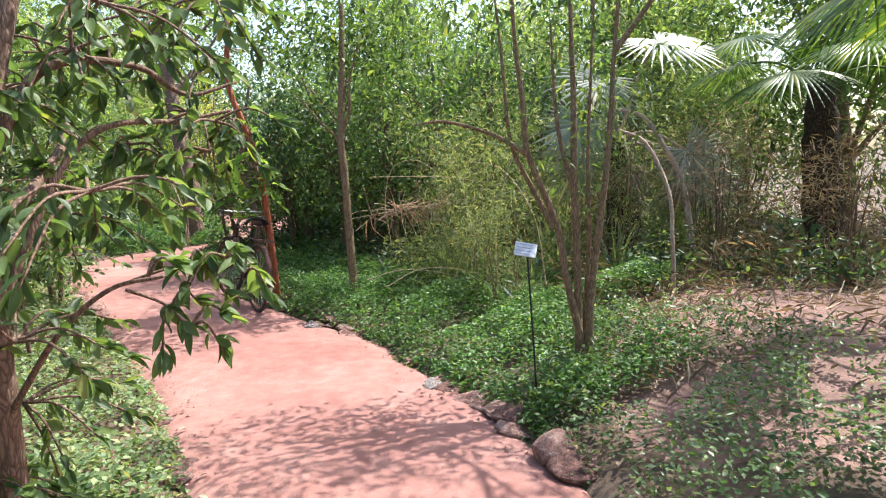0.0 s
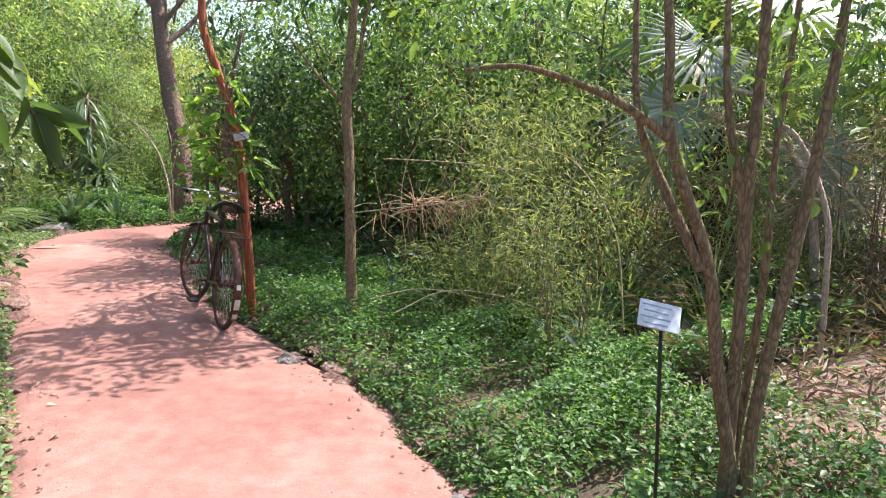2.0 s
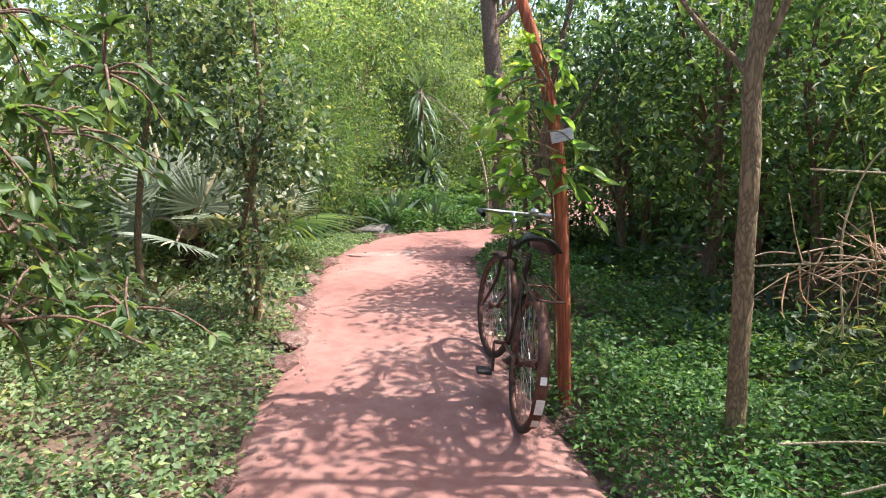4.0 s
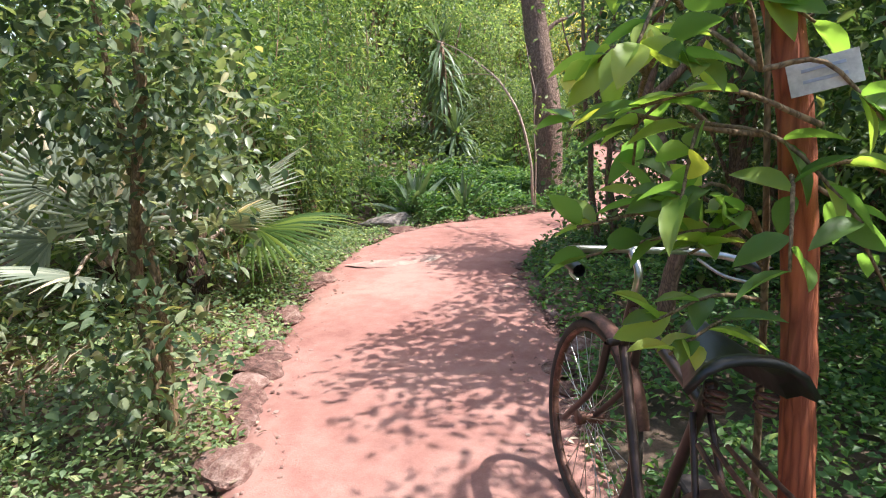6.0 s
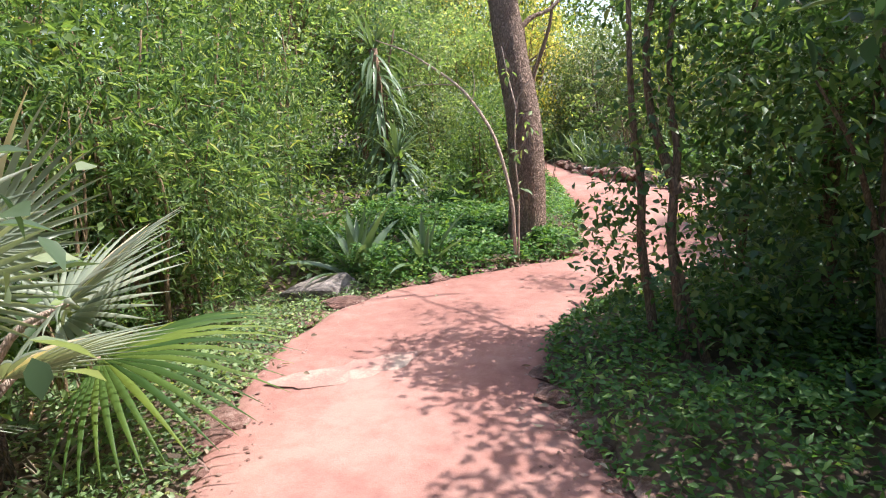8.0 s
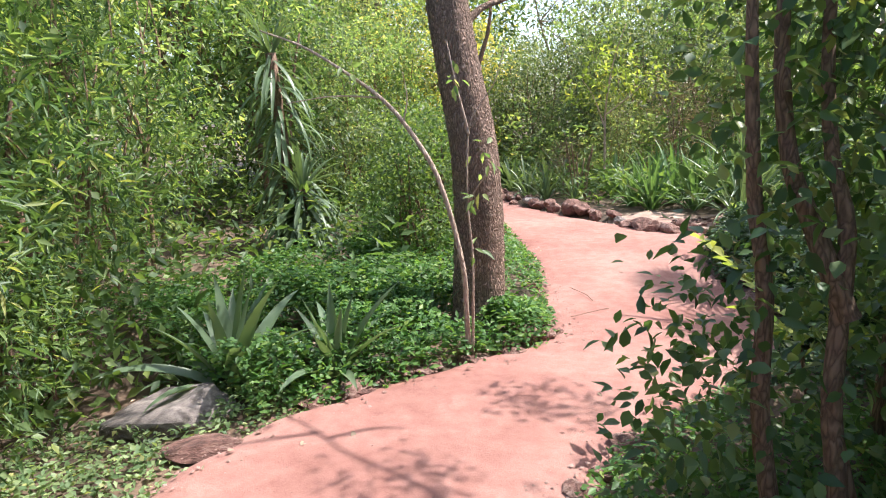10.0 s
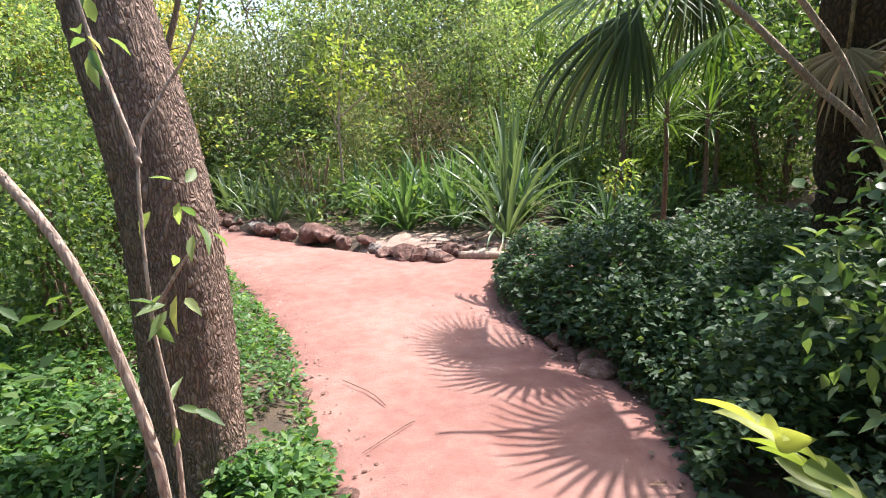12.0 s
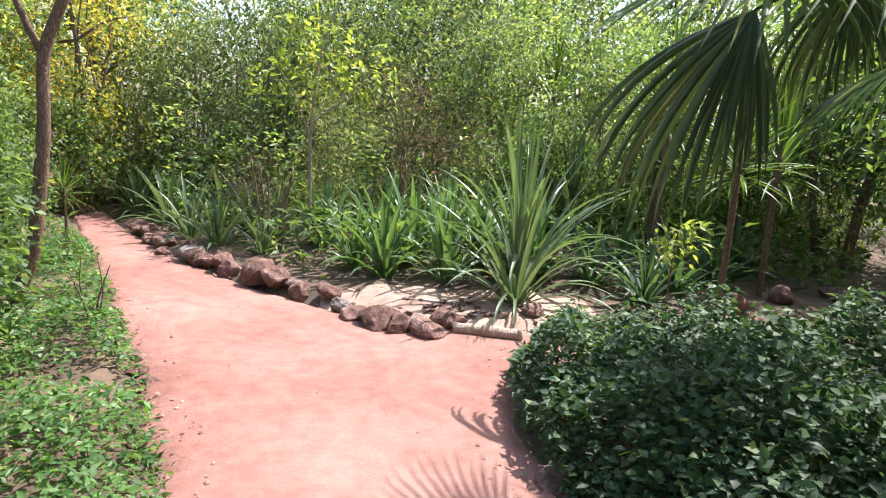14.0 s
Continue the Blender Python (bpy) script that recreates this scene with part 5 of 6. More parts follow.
def yucca(x, y, h, rz, lean):
    """A stem hidden in its skirt: a tuft of rising leaves on top, older ones hanging down all along."""
    rng = np.random.default_rng(int(h * 100))
    e = empty("yucca", x, y, gz(x, y), rz)
    v, f = tube([(0, 0, -0.05), (lean * 0.4, 0, h * 0.5), (lean, 0, h)], [0.08, 0.06], 9, 0.05, rng)
    part("stem", raw("stem", v, f, [M_DSTEM], None, True), e)
    rise = [strap(0.62, 0.05, t, 50, L_BLUE, 8, 0.2, 3.0) for t in (10, 30, 50, 70)]
    hang = [strap(L, 0.058, t, b, L_BLUE, 8, 0.2, 3.0) for L, t, b in ((0.75, 95, 80), (0.8, 110, 62), (0.7, 125, 48), (0.85, 135, 40))]
    for k in range(150):
        q = (k - 30) / 120
        zz = h if k < 30 else h * (1 - 0.8 * q ** 0.9)
        sc = rng.uniform(0.75, 1.15)
        m = Matrix.LocRotScale((lean * (zz / h) ** 1.3, 0, zz), Euler((0, 0, k * 2.4 + rng.uniform(-0.4, 0.4))), (sc, sc, sc)) @ pose(0.05, 0, 0, rng.uniform(-8, 8), rng.uniform(-8, 8), 0)
        part("leaf", (rise[k % 4] if k < 30 else hang[k % 4]), e, "", m)
    tagged(e, "yucca with a long skirt of hanging grey-green leaves", "yucca", "yuccas")


yucca(-8.0, 15.6, 2.25, 0, -0.12)
yucca(-7.75, 15.35, 0.7, 60, 0.05)
SPIKY = strap_plant("spiky_palm_lily", 67, 60, 0.6, 0.026, (5, 100), (5, 40), L_PALM, "spiky rosette of narrow green leaves on a thin stem", "yucca", 1.1, 1.5, stem=0.03)
planted(SPIKY, [(-1.1, 17.3, 0, 1.0), (-0.3, 17.9, 40, 1.0), (0.4, 18.9, 80, 1.15), (-7.6, 23.0, 80, 0.9), (-6.8, 18.9, 20, 0.5), (-1.05, 22.4, 10, 1.45), (-0.9, 18.9, 200, 1.3), (-8.2, 21.3, 140, 0.75)], "spiky rosettes")
GRASS = strap_plant("grass_tuft", 68, 44, 0.95, 0.016, (4, 34), (35, 110), L_STRAW, "tuft of long arching straw-green grass", "grass")
planted(GRASS, [(0.55, 7.3, 0, 1.0), (0.1, 7.0, 60, 0.9), (1.25, 6.9, 120, 1.05), (0.85, 6.2, 180, 0.7), (1.7, 6.3, 240, 0.9), (0.25, 7.9, 300, 1.2), (1.3, 7.8, 20, 1.2), (-7.0, 21.9, 20, 0.9), (-4.2, 20.9, 60, 1.0)], "grass tufts")
DEADB = plant("dead_brush", 69, 1.6, lobes_of(69, 8, 0.4, 1.6, 0.45, 0.35), 260, 7, 0.10, 0.006, 0.09, L_DRY, M_DSTEM, 0.010, 6, 0.12, label="brown twiggy dead brush", cat="shrub", trunk="stem", crown="twigwork")
planted(DEADB, [(-3.35, 20.4, 0, 1.15), (2.6, 6.0, 60, 0.9), (3.2, 5.2, 120, 0.8), (-5.25, 19.6, 180, 0.6), (1.6, 7.6, 30, 0.9)], "dead brush")
cane = empty("cane_clump", -4.95, 19.15, gz(-4.95, 19.15))
for k in range(9):
    q = np.random.default_rng(k + 900)
    a = q.uniform(0, 6.28)
    v, f = tube([(0.1 * math.cos(a), 0.06 * math.sin(a), 0), (0.14 * math.cos(a), 0.08 * math.sin(a), 0.45), (0.22 * math.cos(a), 0.14 * math.sin(a), 0.55 + 0.05 * k)], [0.012, 0.009], 7, 0.05, q)
    part("cane", raw("cane", v, f, [M_STEM], None, True), cane)
tagged(cane, "clump of bare pale canes behind the rocks", "canes")


# ---- fan palms ----
def fan(seed, Rm, n, span, droop, mat, hang=0.0):
    """A palm fan: pleated narrow leaflets radiating from the hub, joined for two fifths of their length."""
    rng = np.random.default_rng(seed)
    ch = []
    for k in range(n):
        a = radians(-span / 2 + span * (k + 0.5) / n)
        Lk = Rm * (0.82 + 0.18 * math.cos(a)) * rng.uniform(0.93, 1.05)
        da = radians(span / n) * 0.5
        V = []
        for t in (0.02, 0.2, 0.42, 0.6, 0.8, 1.0):
            r = Lk * t
            w = min(math.tan(da) * r, math.tan(da) * Lk * 0.42) * (1 if t < 0.5 else (1.02 - t) / 0.52)
            z = -droop * Lk * max(0, t - 0.25) ** 2 - hang * Lk * t * abs(math.sin(a))
            cx, cy = math.sin(a) * r, math.cos(a) * r
            px, py = math.cos(a) * w, -math.sin(a) * w
            pl = 0.35 * w
            V += [(cx - px, cy - py, z - pl), (cx, cy, z + pl), (cx + px, cy + py, z - pl)]
        F = []
        for j in range(5):
            i = 3 * j
            F += [(i, i + 1, i + 4), (i, i + 4, i + 3), (i + 1, i + 2, i + 5), (i + 1, i + 5, i + 4)]
        ch.append((np.array(V, float), np.array(F)))
    v, f = joined(ch)
    return raw("frond", v, f, [mat])


def hanging_fan(seed, Rm, n, a0, a1, fall, mat):
    """An old fan folded by its weight: long narrow leaflets that bend towards the angle fall and hang apart at their tips."""
    rng = np.random.default_rng(seed)
    ch = []
    for k in range(n):
        a = a0 + (a1 - a0) * (k + 0.5) / n + rng.normal(0, 1.5)
        Lk = Rm * (0.62 + 0.38 * np.clip((a - a0) / 50, 0, 1)) * rng.uniform(0.88, 1.06)
        lay = rng.normal(0, 0.03)
        p, V = np.zeros(3), []
        for j, t in enumerate(np.linspace(0.02, 1, 9)):
            b = radians(a + (fall - a) * 0.75 * t**1.8)
            if j:
                p = p + np.array([math.sin(b), math.cos(b), lay - 0.12 * t]) * Lk / 8
            w = Rm * 0.0135 * min(1, 0.25 + 2.2 * t) * (1 - t**4)
            sx = np.array([math.cos(b), -math.sin(b), 0]) * w
            V += [p - sx - (0, 0, 0.5 * w), p + (0, 0, 0.5 * w), p + sx - (0, 0, 0.5 * w)]
        F = []
        for i in range(0, 24, 3):
            F += [(i, i + 1, i + 4), (i, i + 4, i + 3), (i + 1, i + 2, i + 5), (i + 1, i + 5, i + 4)]
        ch.append((np.array(V), np.array(F)))
    v, f = joined(ch)
    return raw("frond", v, f, [mat])


def frond(parent, me, root, hub, outward, up, sm, s=1.0, label=""):
    """A frond: its stalk from root to hub, the fan facing along outward."""
    y = Vector(outward).normalized()
    x = y.cross(Vector(up)).normalized()
    z = x.cross(y)
    m = Matrix(((x.x, y.x, z.x, hub[0]), (x.y, y.y, z.y, hub[1]), (x.z, y.z, z.z, hub[2]), (0, 0, 0, 1))) @ Matrix.Diagonal((s, s, s, 1))
    ob = part("frond", me, parent, label, m)
    mid = tuple((a + b) / 2 + c for a, b, c in zip(root, hub, (0, 0, 0.12)))
    v, f = tube([root, mid, hub], [0.022, 0.011], 6)
    st_ = part("petiole", raw("petiole", v, f, [sm], None, True), ob)
    st_.matrix_parent_inverse = m.inverted()
    return ob


FAN_G = [fan(70 + k, 0.85, 38, 250, 0.45, L_PALM, 0.15) for k in range(2)]
FAN_H = hanging_fan(73, 1.3, 44, -62, 26, -42, L_DIMP)
FAN_S = [fan(75 + k, 0.62, 32, 270, 0.2, L_SILVER) for k in range(2)]
FAN_D = fan(78, 0.6, 26, 180, 0.5, L_DRY, 0.4)
palm = empty("fan_palm", 0, 0)
rng = np.random.default_rng(79)
v, f = tube([(-1.15, 14.5, -0.1), (-1.17, 14.5, 0.6), (-1.2, 14.5, 1.3), (-1.25, 14.5, 2.2), (-1.25, 14.5, 2.9)], [0.21, 0.2, 0.21, 0.2, 0.13], 22, 0.05, rng, 3)
part("trunk", raw("trunk", v, f, [M_PALMT], None, True), palm)
top = (-1.25, 14.5, 2.6)
frond(palm, FAN_H, top, (-2.12, 15.8, 2.2), (-0.66, 0.1, -0.74), (-0.4, -0.9, 0.1), L_PALM, 1.0)
frond(palm, FAN_H, top, (-1.7, 15.6, 2.4), (-0.3, 0.4, -0.86), (-0.5, -0.85, 0.2), L_PALM, 0.62)
frond(palm, FAN_G[1], top, (-2.45, 15.15, 2.3), (-0.85, -0.35, -0.25), (-0.1, -0.2, 1), L_PALM, 1.0)
frond(palm, FAN_G[0], top, (-2.2, 14.75, 2.34), (-0.95, -0.05, -0.12), (-0.1, -0.2, 1), L_PALM, 1.15)
frond(palm, FAN_G[1], top, (-1.9, 14.0, 2.55), (-0.8, -0.55, -0.1), (-0.1, -0.1, 1), L_PALM, 1.1)
frond(palm, FAN_G[0], top, (-1.7, 15.4, 2.5), (-0.4, 0.9, -0.2), (0, 0.1, 1), L_PALM, 1.0)
frond(palm, FAN_G[1], top, (-0.6, 15.2, 2.6), (0.6, 0.8, -0.2), (0, 0.1, 1), L_PALM, 1.0)
frond(palm, FAN_G[0], top, (-0.5, 13.9, 2.8), (0.8, -0.6, 0), (0, 0.1, 1), L_PALM, 1.1)
frond(palm, FAN_G[1], top, (-1.3, 13.7, 3.0), (-0.1, -0.95, 0.15), (0, 0.1, 1), L_PALM, 1.1)
frond(palm, FAN_G[0], top, (-1.8, 15.0, 1.95), (-0.7, 0.6, -0.5), (0, 0, 1), L_PALM, 0.9)
frond(palm, FAN_D, top, (-1.0, 14.1, 1.9), (0.1, -0.5, -0.85), (0, -1, 0.4), M_STEM, 0.9, "dry brown frond hanging down")
frond(palm, FAN_D, top, (-1.45, 14.3, 1.75), (-0.3, -0.3, -0.9), (-1, -1, 0.4), M_STEM, 0.8, "dry brown frond hanging down")
tagged(palm, "fan palm with dark fibrous trunk and big drooping fronds", "palm")
tree_of("pale_leaning_shrub", [([(-1.25, 13.85, 0), (-1.35, 13.9, 0.9), (-1.6, 13.95, 1.3), (-1.84, 14.0, 1.52), (-2.28, 14.0, 1.89), (-2.6, 14.0, 2.1), (-2.9, 14.1, 2.3)], [0.026, 0.022, 0.014]), ([(-1.25, 13.8, 0), (-1.4, 13.9, 0.93), (-1.76, 13.9, 1.6), (-2.0, 13.9, 1.9), (-2.18, 13.9, 2.11), (-2.35, 13.9, 2.5)], [0.024, 0.02, 0.012]),
        ([(-1.3, 13.85, 0.5), (-1.2, 13.85, 1.2), (-1.35, 13.85, 2.0), (-1.4, 13.9, 2.6)], [0.02, 0.01]), ([(-1.2, 13.8, 0.62), (-1.5, 13.75, 0.9), (-1.75, 13.7, 1.05)], [0.018, 0.012])], 8, M_PALE, L_COVER, [(-1.3, 13.7, 1.5, 0.3, 0.3, 0.3)], 30, 5, 0.08, 0.045, 0.09, "shrub with long pale leaning stems before a palm", 80, "shrub")

rp = empty("fan_palm", 0, 0)
v, f = tube([(4.2, 7.1, -0.2), (4.2, 7.1, 0.6), (4.15, 7.1, 1.5), (4.1, 7.1, 2.3)], [0.22, 0.2, 0.19, 0.12], 18, 0.06, rng, 3)
part("trunk", raw("trunk", v, f, [M_PALMT], None, True), rp)
for k in range(9):
    a = k * 0.72 + 0.3
    h = (4.1 + 0.85 * math.cos(a), 7.1 + 0.85 * math.sin(a), 2.5 + 0.25 * math.sin(k * 2.1))
    frond(rp, FAN_G[k % 2], (4.1, 7.1, 2.2), h, (math.cos(a), math.sin(a), -0.25), (0, 0, 1), L_PALM, 0.95)
tagged(rp, "fan palm with short dark trunk beyond reddish soil", "palm")
np_ = empty("fan_palm", 0, 0)
v, f = tube([(3.3, 3.3, 0), (3.25, 3.4, 1.0), (3.2, 3.4, 2.0)], [0.14, 0.12, 0.1], 14, 0.06, rng, 2)
part("trunk", raw("trunk", v, f, [M_PALMT], None, True), np_)
for k in range(7):
    a = 2.6 + k * 0.9
    h = (3.2 + 0.8 * math.cos(a), 3.4 + 0.7 * math.sin(a), 2.45)
    frond(np_, FAN_G[k % 2], (3.2, 3.4, 2.0), h, (math.cos(a), math.sin(a), -0.35), (0, 0, 1), L_PALM, 0.95)
tagged(np_, "young fan palm with broad green fronds", "palm")
wp = empty("dry_fan_palm", 0, 0)
v, f = tube([(2.1, 7.3, 0), (2.05, 7.3, 0.8), (2.0, 7.3, 1.7)], [0.2, 0.19, 0.15], 16, 0.08, rng, 2)
part("trunk", raw("trunk", v, f, [M_PALMT], None, True), wp)
for k, (h, o, me, s_) in enumerate((((2.3, 7.0, 2.7), (0.5, -0.6, -0.35), FAN_S[0], 1.3), ((1.7, 6.9, 2.3), (-0.4, -0.6, -0.6), FAN_S[1], 1.1), ((1.6, 7.6, 2.6), (-0.8, 0.4, -0.3), FAN_G[1], 1.0),
                                     ((2.45, 6.6, 1.2), (0.1, -0.25, -0.95), FAN_D, 0.6), ((1.5, 7.1, 1.5), (-0.5, -0.3, -0.8), FAN_S[0], 0.9), ((2.0, 6.9, 1.4), (0.2, -0.4, -0.9), FAN_D, 0.7), ((1.45, 6.75, 1.85), (-0.35, -0.45, -0.8), FAN_S[1], 0.95),
                                     ((2.5, 6.65, 1.55), (0.45, -0.4, -0.75), FAN_S[0], 0.9), ((2.75, 6.8, 1.25), (0.6, -0.5, -0.5), FAN_S[1], 0.8))):
    frond(wp, me, (2.0, 7.3, 1.7), h, o, (0, -0.4, 1) if o[2] > -0.5 else (0, -1, 0.3), M_PALE, s_)
tagged(wp, "fan palm with pale dry fronds hanging round its trunk", "palm")
lp = empty("silver_fan_palm", 0, 0)
v, f = tube([(-5.75, 8.3, -0.05), (-5.75, 8.3, 0.25), (-5.75, 8.3, 0.5)], [0.12, 0.1], 12, 0.08, rng)
part("trunk", raw("trunk", v, f, [M_PALMT], None, True), lp)
for k, (a, el, rr) in enumerate(((-0.2, 0.5, 0.55), (0.6, 0.75, 0.6), (-1.0, 0.4, 0.55), (-1.8, 0.7, 0.6), (1.5, 0.6, 0.5), (2.6, 0.8, 0.6), (0.2, 1.2, 0.7), (-0.6, 1.0, 0.65), (-2.6, 1.0, 0.6), (0.95, 0.25, 0.5))):
    o = (math.cos(a) * math.cos(el), math.sin(a) * math.cos(el), math.sin(el))
    h = tuple(b + c * rr for b, c in zip((-5.75, 8.3, 0.4), o))
    frond(lp, FAN_S[k % 2] if k < 8 else FAN_G[0], (-5.75, 8.3, 0.35), h, o, (0, 0, 1), M_PALE, 0.95)
sp_ = empty("silver_fan_palm", 0, 0)
v, f = tube([(-5.85, 7.75, -0.05), (-5.85, 7.75, 0.2), (-5.85, 7.75, 0.45)], [0.11, 0.09], 12, 0.08, rng)
part("trunk", raw("trunk", v, f, [M_PALMT], None, True), sp_)
for k, (h, o, u) in enumerate((((-6.2, 7.6, 0.62), (-0.7, -0.25, 0.7), (0.8, -0.5, 0.4)), ((-5.5, 7.6, 0.8), (0.35, 0.35, 0.85), (0.8, -0.5, 0.1)), ((-5.9, 7.55, 1.0), (-0.15, 0.0, 1), (0.85, -0.5, 0.1)),
                               ((-5.6, 7.4, 0.5), (0.5, -0.7, 0.2), (0.4, -0.1, 1)), ((-6.1, 8.1, 0.9), (-0.4, 0.5, 0.8), (0.7, -0.5, 0.4)), ((-5.5, 8.0, 1.15), (0.3, 0.3, 1), (0.8, -0.5, 0.1)))):
    frond(sp_, FAN_S[k % 2], (-5.85, 7.75, 0.4), h, o, u, M_PALE, 0.9)
tagged(sp_, "silvery fan palm low to the ground among shrubs", "palm", "silver palms")
lp["group"] = "silver palms"
tagged(lp, "silvery fan palm low to the ground among shrubs", "palm")
for o in scene.objects:
    if o.name.startswith("silver_fan_palm"):
        o["category"] = "palm"


# the leafy mound where the paths part
def mound(seed, n, L, W, mat, fn, box, label):
    rng = np.random.default_rng(seed)
    x, y = rng.uniform(box[0], box[1], n), rng.uniform(box[2], box[3], n)
    h = fn(x, y) * (0.80 + 0.16 * wave(x, y, 2.9, seed) + 0.16 * wave(x, y, 6.1, 2.0) + 0.08 * wave(x, y, 15.0, 1.0))
    keep = (h > 0.05) & (off_path(x, y) > 0.0)
    x, y, h = x[keep], y[keep], h[keep]
    z = ground_z(x, y) + h * rng.uniform(0.0, 1, len(x)) ** 0.4
    d = rng.normal(0, 1, (len(x), 3)) * np.array([1, 1, 0.4]) + np.array([-0.2, -0.3, 0.0])
    v, f = leaves(np.stack([x, y, z], 1), d, L * rng.uniform(0.6, 1.3, len(x)), W * rng.uniform(0.75, 1.2, len(x)), rng, "small")
    return tagged(new("leafy_mound", raw("leafy_mound", v, f, [mat])), label, "shrubs", kind="stuff")


def dome(x, y):
    d = off_path(x, y)
    return np.clip(0.22 + d / 0.55, 0, 1) ** 0.7 * (0.66 + 0.12 * np.clip((15.2 - y) / 2, -1, 1)) * (x < -0.3)


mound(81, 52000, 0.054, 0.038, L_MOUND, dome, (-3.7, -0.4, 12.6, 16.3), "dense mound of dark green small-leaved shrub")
# Paler leaf colour makes this part of the mound look sunlit.
mound(82, 5000, 0.06, 0.042, L_PALEC, lambda x, y: 0.85 * np.exp(-(((x + 2.3) / 0.4) ** 2 + ((y - 13.2) / 0.45) ** 2)), (-3.6, -1.6, 12.0, 14.0), "tuft of leaves coloured pale to look sunlit on a dark shrub mound")
tree_of("red_flowered_shrub", [([(-1.88, 16.7, 0), (-1.9, 16.7, 0.5), (-1.88, 16.7, 0.85)], [0.01, 0.005])], 6, M_DSTEM, L_YEL, [(-1.88, 16.7, 0.8, 0.16, 0.14, 0.14)], 22, 5, 0.085, 0.03, 0.05, "small plant with yellowish-red leaves over the shrubs", 83, "shrub")


def carpet(seed, box, n, height, L, W, mat, label, clear=0.5, name="undergrowth"):
    """Loose low growth over the floor of the wood."""
    rng = np.random.default_rng(seed)
    x, y = rng.uniform(box[0], box[1], n), rng.uniform(box[2], box[3], n)
    k = (off_path(x, y) > clear) & (wave(x, y, 1.3, seed) + rng.uniform(-0.6, 1.2, n) > -0.2)
    x, y = x[k], y[k]
    z = ground_z(x, y) + height * rng.uniform(0.05, 1, len(x)) * (0.7 + 0.4 * wave(x, y, 2.0, seed))
    d = rng.normal(0, 1, (len(x), 3)) * np.array([1, 1, 0.5]) + np.array([0, 0, 0.4])
    v, f = leaves(np.stack([x, y, z], 1), d, L * rng.uniform(0.6, 1.4, len(x)), W * rng.uniform(0.7, 1.3, len(x)), rng, "far")
    return tagged(new(name, raw(name, v, f, [mat])), label, "undergrowth", kind="stuff")


carpet(91, (-9.5, 4.5, 18.0, 27.0), 22000, 0.6, 0.16, 0.05, L_MID, "mixed green undergrowth of the far bed", 0.45)
# Both weed layers take a light leaf colour to brighten the thicket's shaded foot.
carpet(99, (-9.5, 3.0, 20.6, 24.2), 28000, 1.5, 0.10, 0.05, L_LIGHT, "light weeds brightening the foot of the thicket", 0.5)
carpet(89, (-9.0, 2.0, 21.0, 24.0), 15000, 1.8, 0.10, 0.05, L_LIGHT, "sunlit green weeds before the thicket", 0.5)
carpet(92, (-13, -5.2, 8.0, 24.0), 22000, 0.6, 0.13, 0.055, L_MID, "mixed green undergrowth under trees", 1.0)
# Darker leaf colour here deepens the shade under the small trees.
carpet(93, (-3.4, 6.0, 5.0, 16.0), 20000, 0.5, 0.12, 0.05, L_DARK, "undergrowth coloured dark for the shade of small trees", 1.0)
carpet(94, (-10, -2.4, -2.0, 9.5), 16000, 0.55, 0.11, 0.05, L_GREY, "grey-green undergrowth under shrubs", 1.2)
carpet(95, (1.0, 7.0, 5.0, 11.0), 15000, 0.55, 0.12, 0.006, L_DRY, "dry straw-coloured grass and twigs", 0.5, "dry_grass")
carpet(97, (1.1, 4.2, 2.6, 6.6), 3500, 0.10, 0.12, 0.012, L_DRY, "dry twigs and straw on reddish soil", 0.3, "dry_litter")
carpet(98, (1.3, 4.5, 4.7, 7.0), 1800, 0.45, 0.055, 0.03, L_MID, "thin green weeds on reddish soil", 0.3)
carpet(96, (-6.5, -4.6, 6.2, 9.0), 2500, 0.12, 0.14, 0.014, L_DRY, "dry fallen leaves and straw", 0.4, "dry_litter")


# fallen leaves
rng = np.random.default_rng(97)
n = 2600
x, y = rng.uniform(-8, 3.2, n), rng.uniform(1.5, 20, n)
o = off_path(x, y)
k = (o < 1.5) & ((o > -0.16) | (rng.uniform(0, 1, n) < 0.03))
x, y, o = x[k], y[k], o[k]
z = np.where(o < 0, 0.036, ground_z(x, y) + 0.02)
v, f = leaves(np.stack([x, y, z], 1), rng.normal(0, 1, (len(x), 3)) * np.array([1, 1, 0.1]), rng.uniform(0.02, 0.07, len(x)), rng.uniform(0.012, 0.03, len(x)), rng, "mid")
tagged(new("fallen_leaf_scatter", raw("fallen_leaf_scatter", v, f, [L_DRY])), "dry brown leaves scattered along the path", "leaf litter", kind="stuff")


# crumbs of soil and grit along the path
rng = np.random.default_rng(99)
GRIT = np.array([(0, 0, 0.6), (1, 0, 0), (0, 1, 0), (-1, 0, 0), (0, -1, 0)], float)
GRIT_F = np.array([(0, 1, 2), (0, 2, 3), (0, 3, 4), (0, 4, 1)])
pos = np.concatenate([along(E_, 1.5, 19.5, 1500, rng, -0.28, 0.06, sg_, 0.6)[0] for E_, sg_ in ((EL, 1), (ER, -1))])
pos = np.concatenate([pos, along(EL, 1.5, 19.5, 500, rng, -1.6, -0.1, 1)[0]])
n = len(pos)
sz = 0.004 + 0.012 * rng.uniform(0, 1, n) ** 3
T = GRIT[None] * sz[:, None, None] * rng.uniform(0.6, 1.4, (n, 5, 3))
V = T + np.column_stack([pos, np.full(n, 0.026)])[:, None]
F = GRIT_F[None] + (np.arange(n) * 5)[:, None, None]
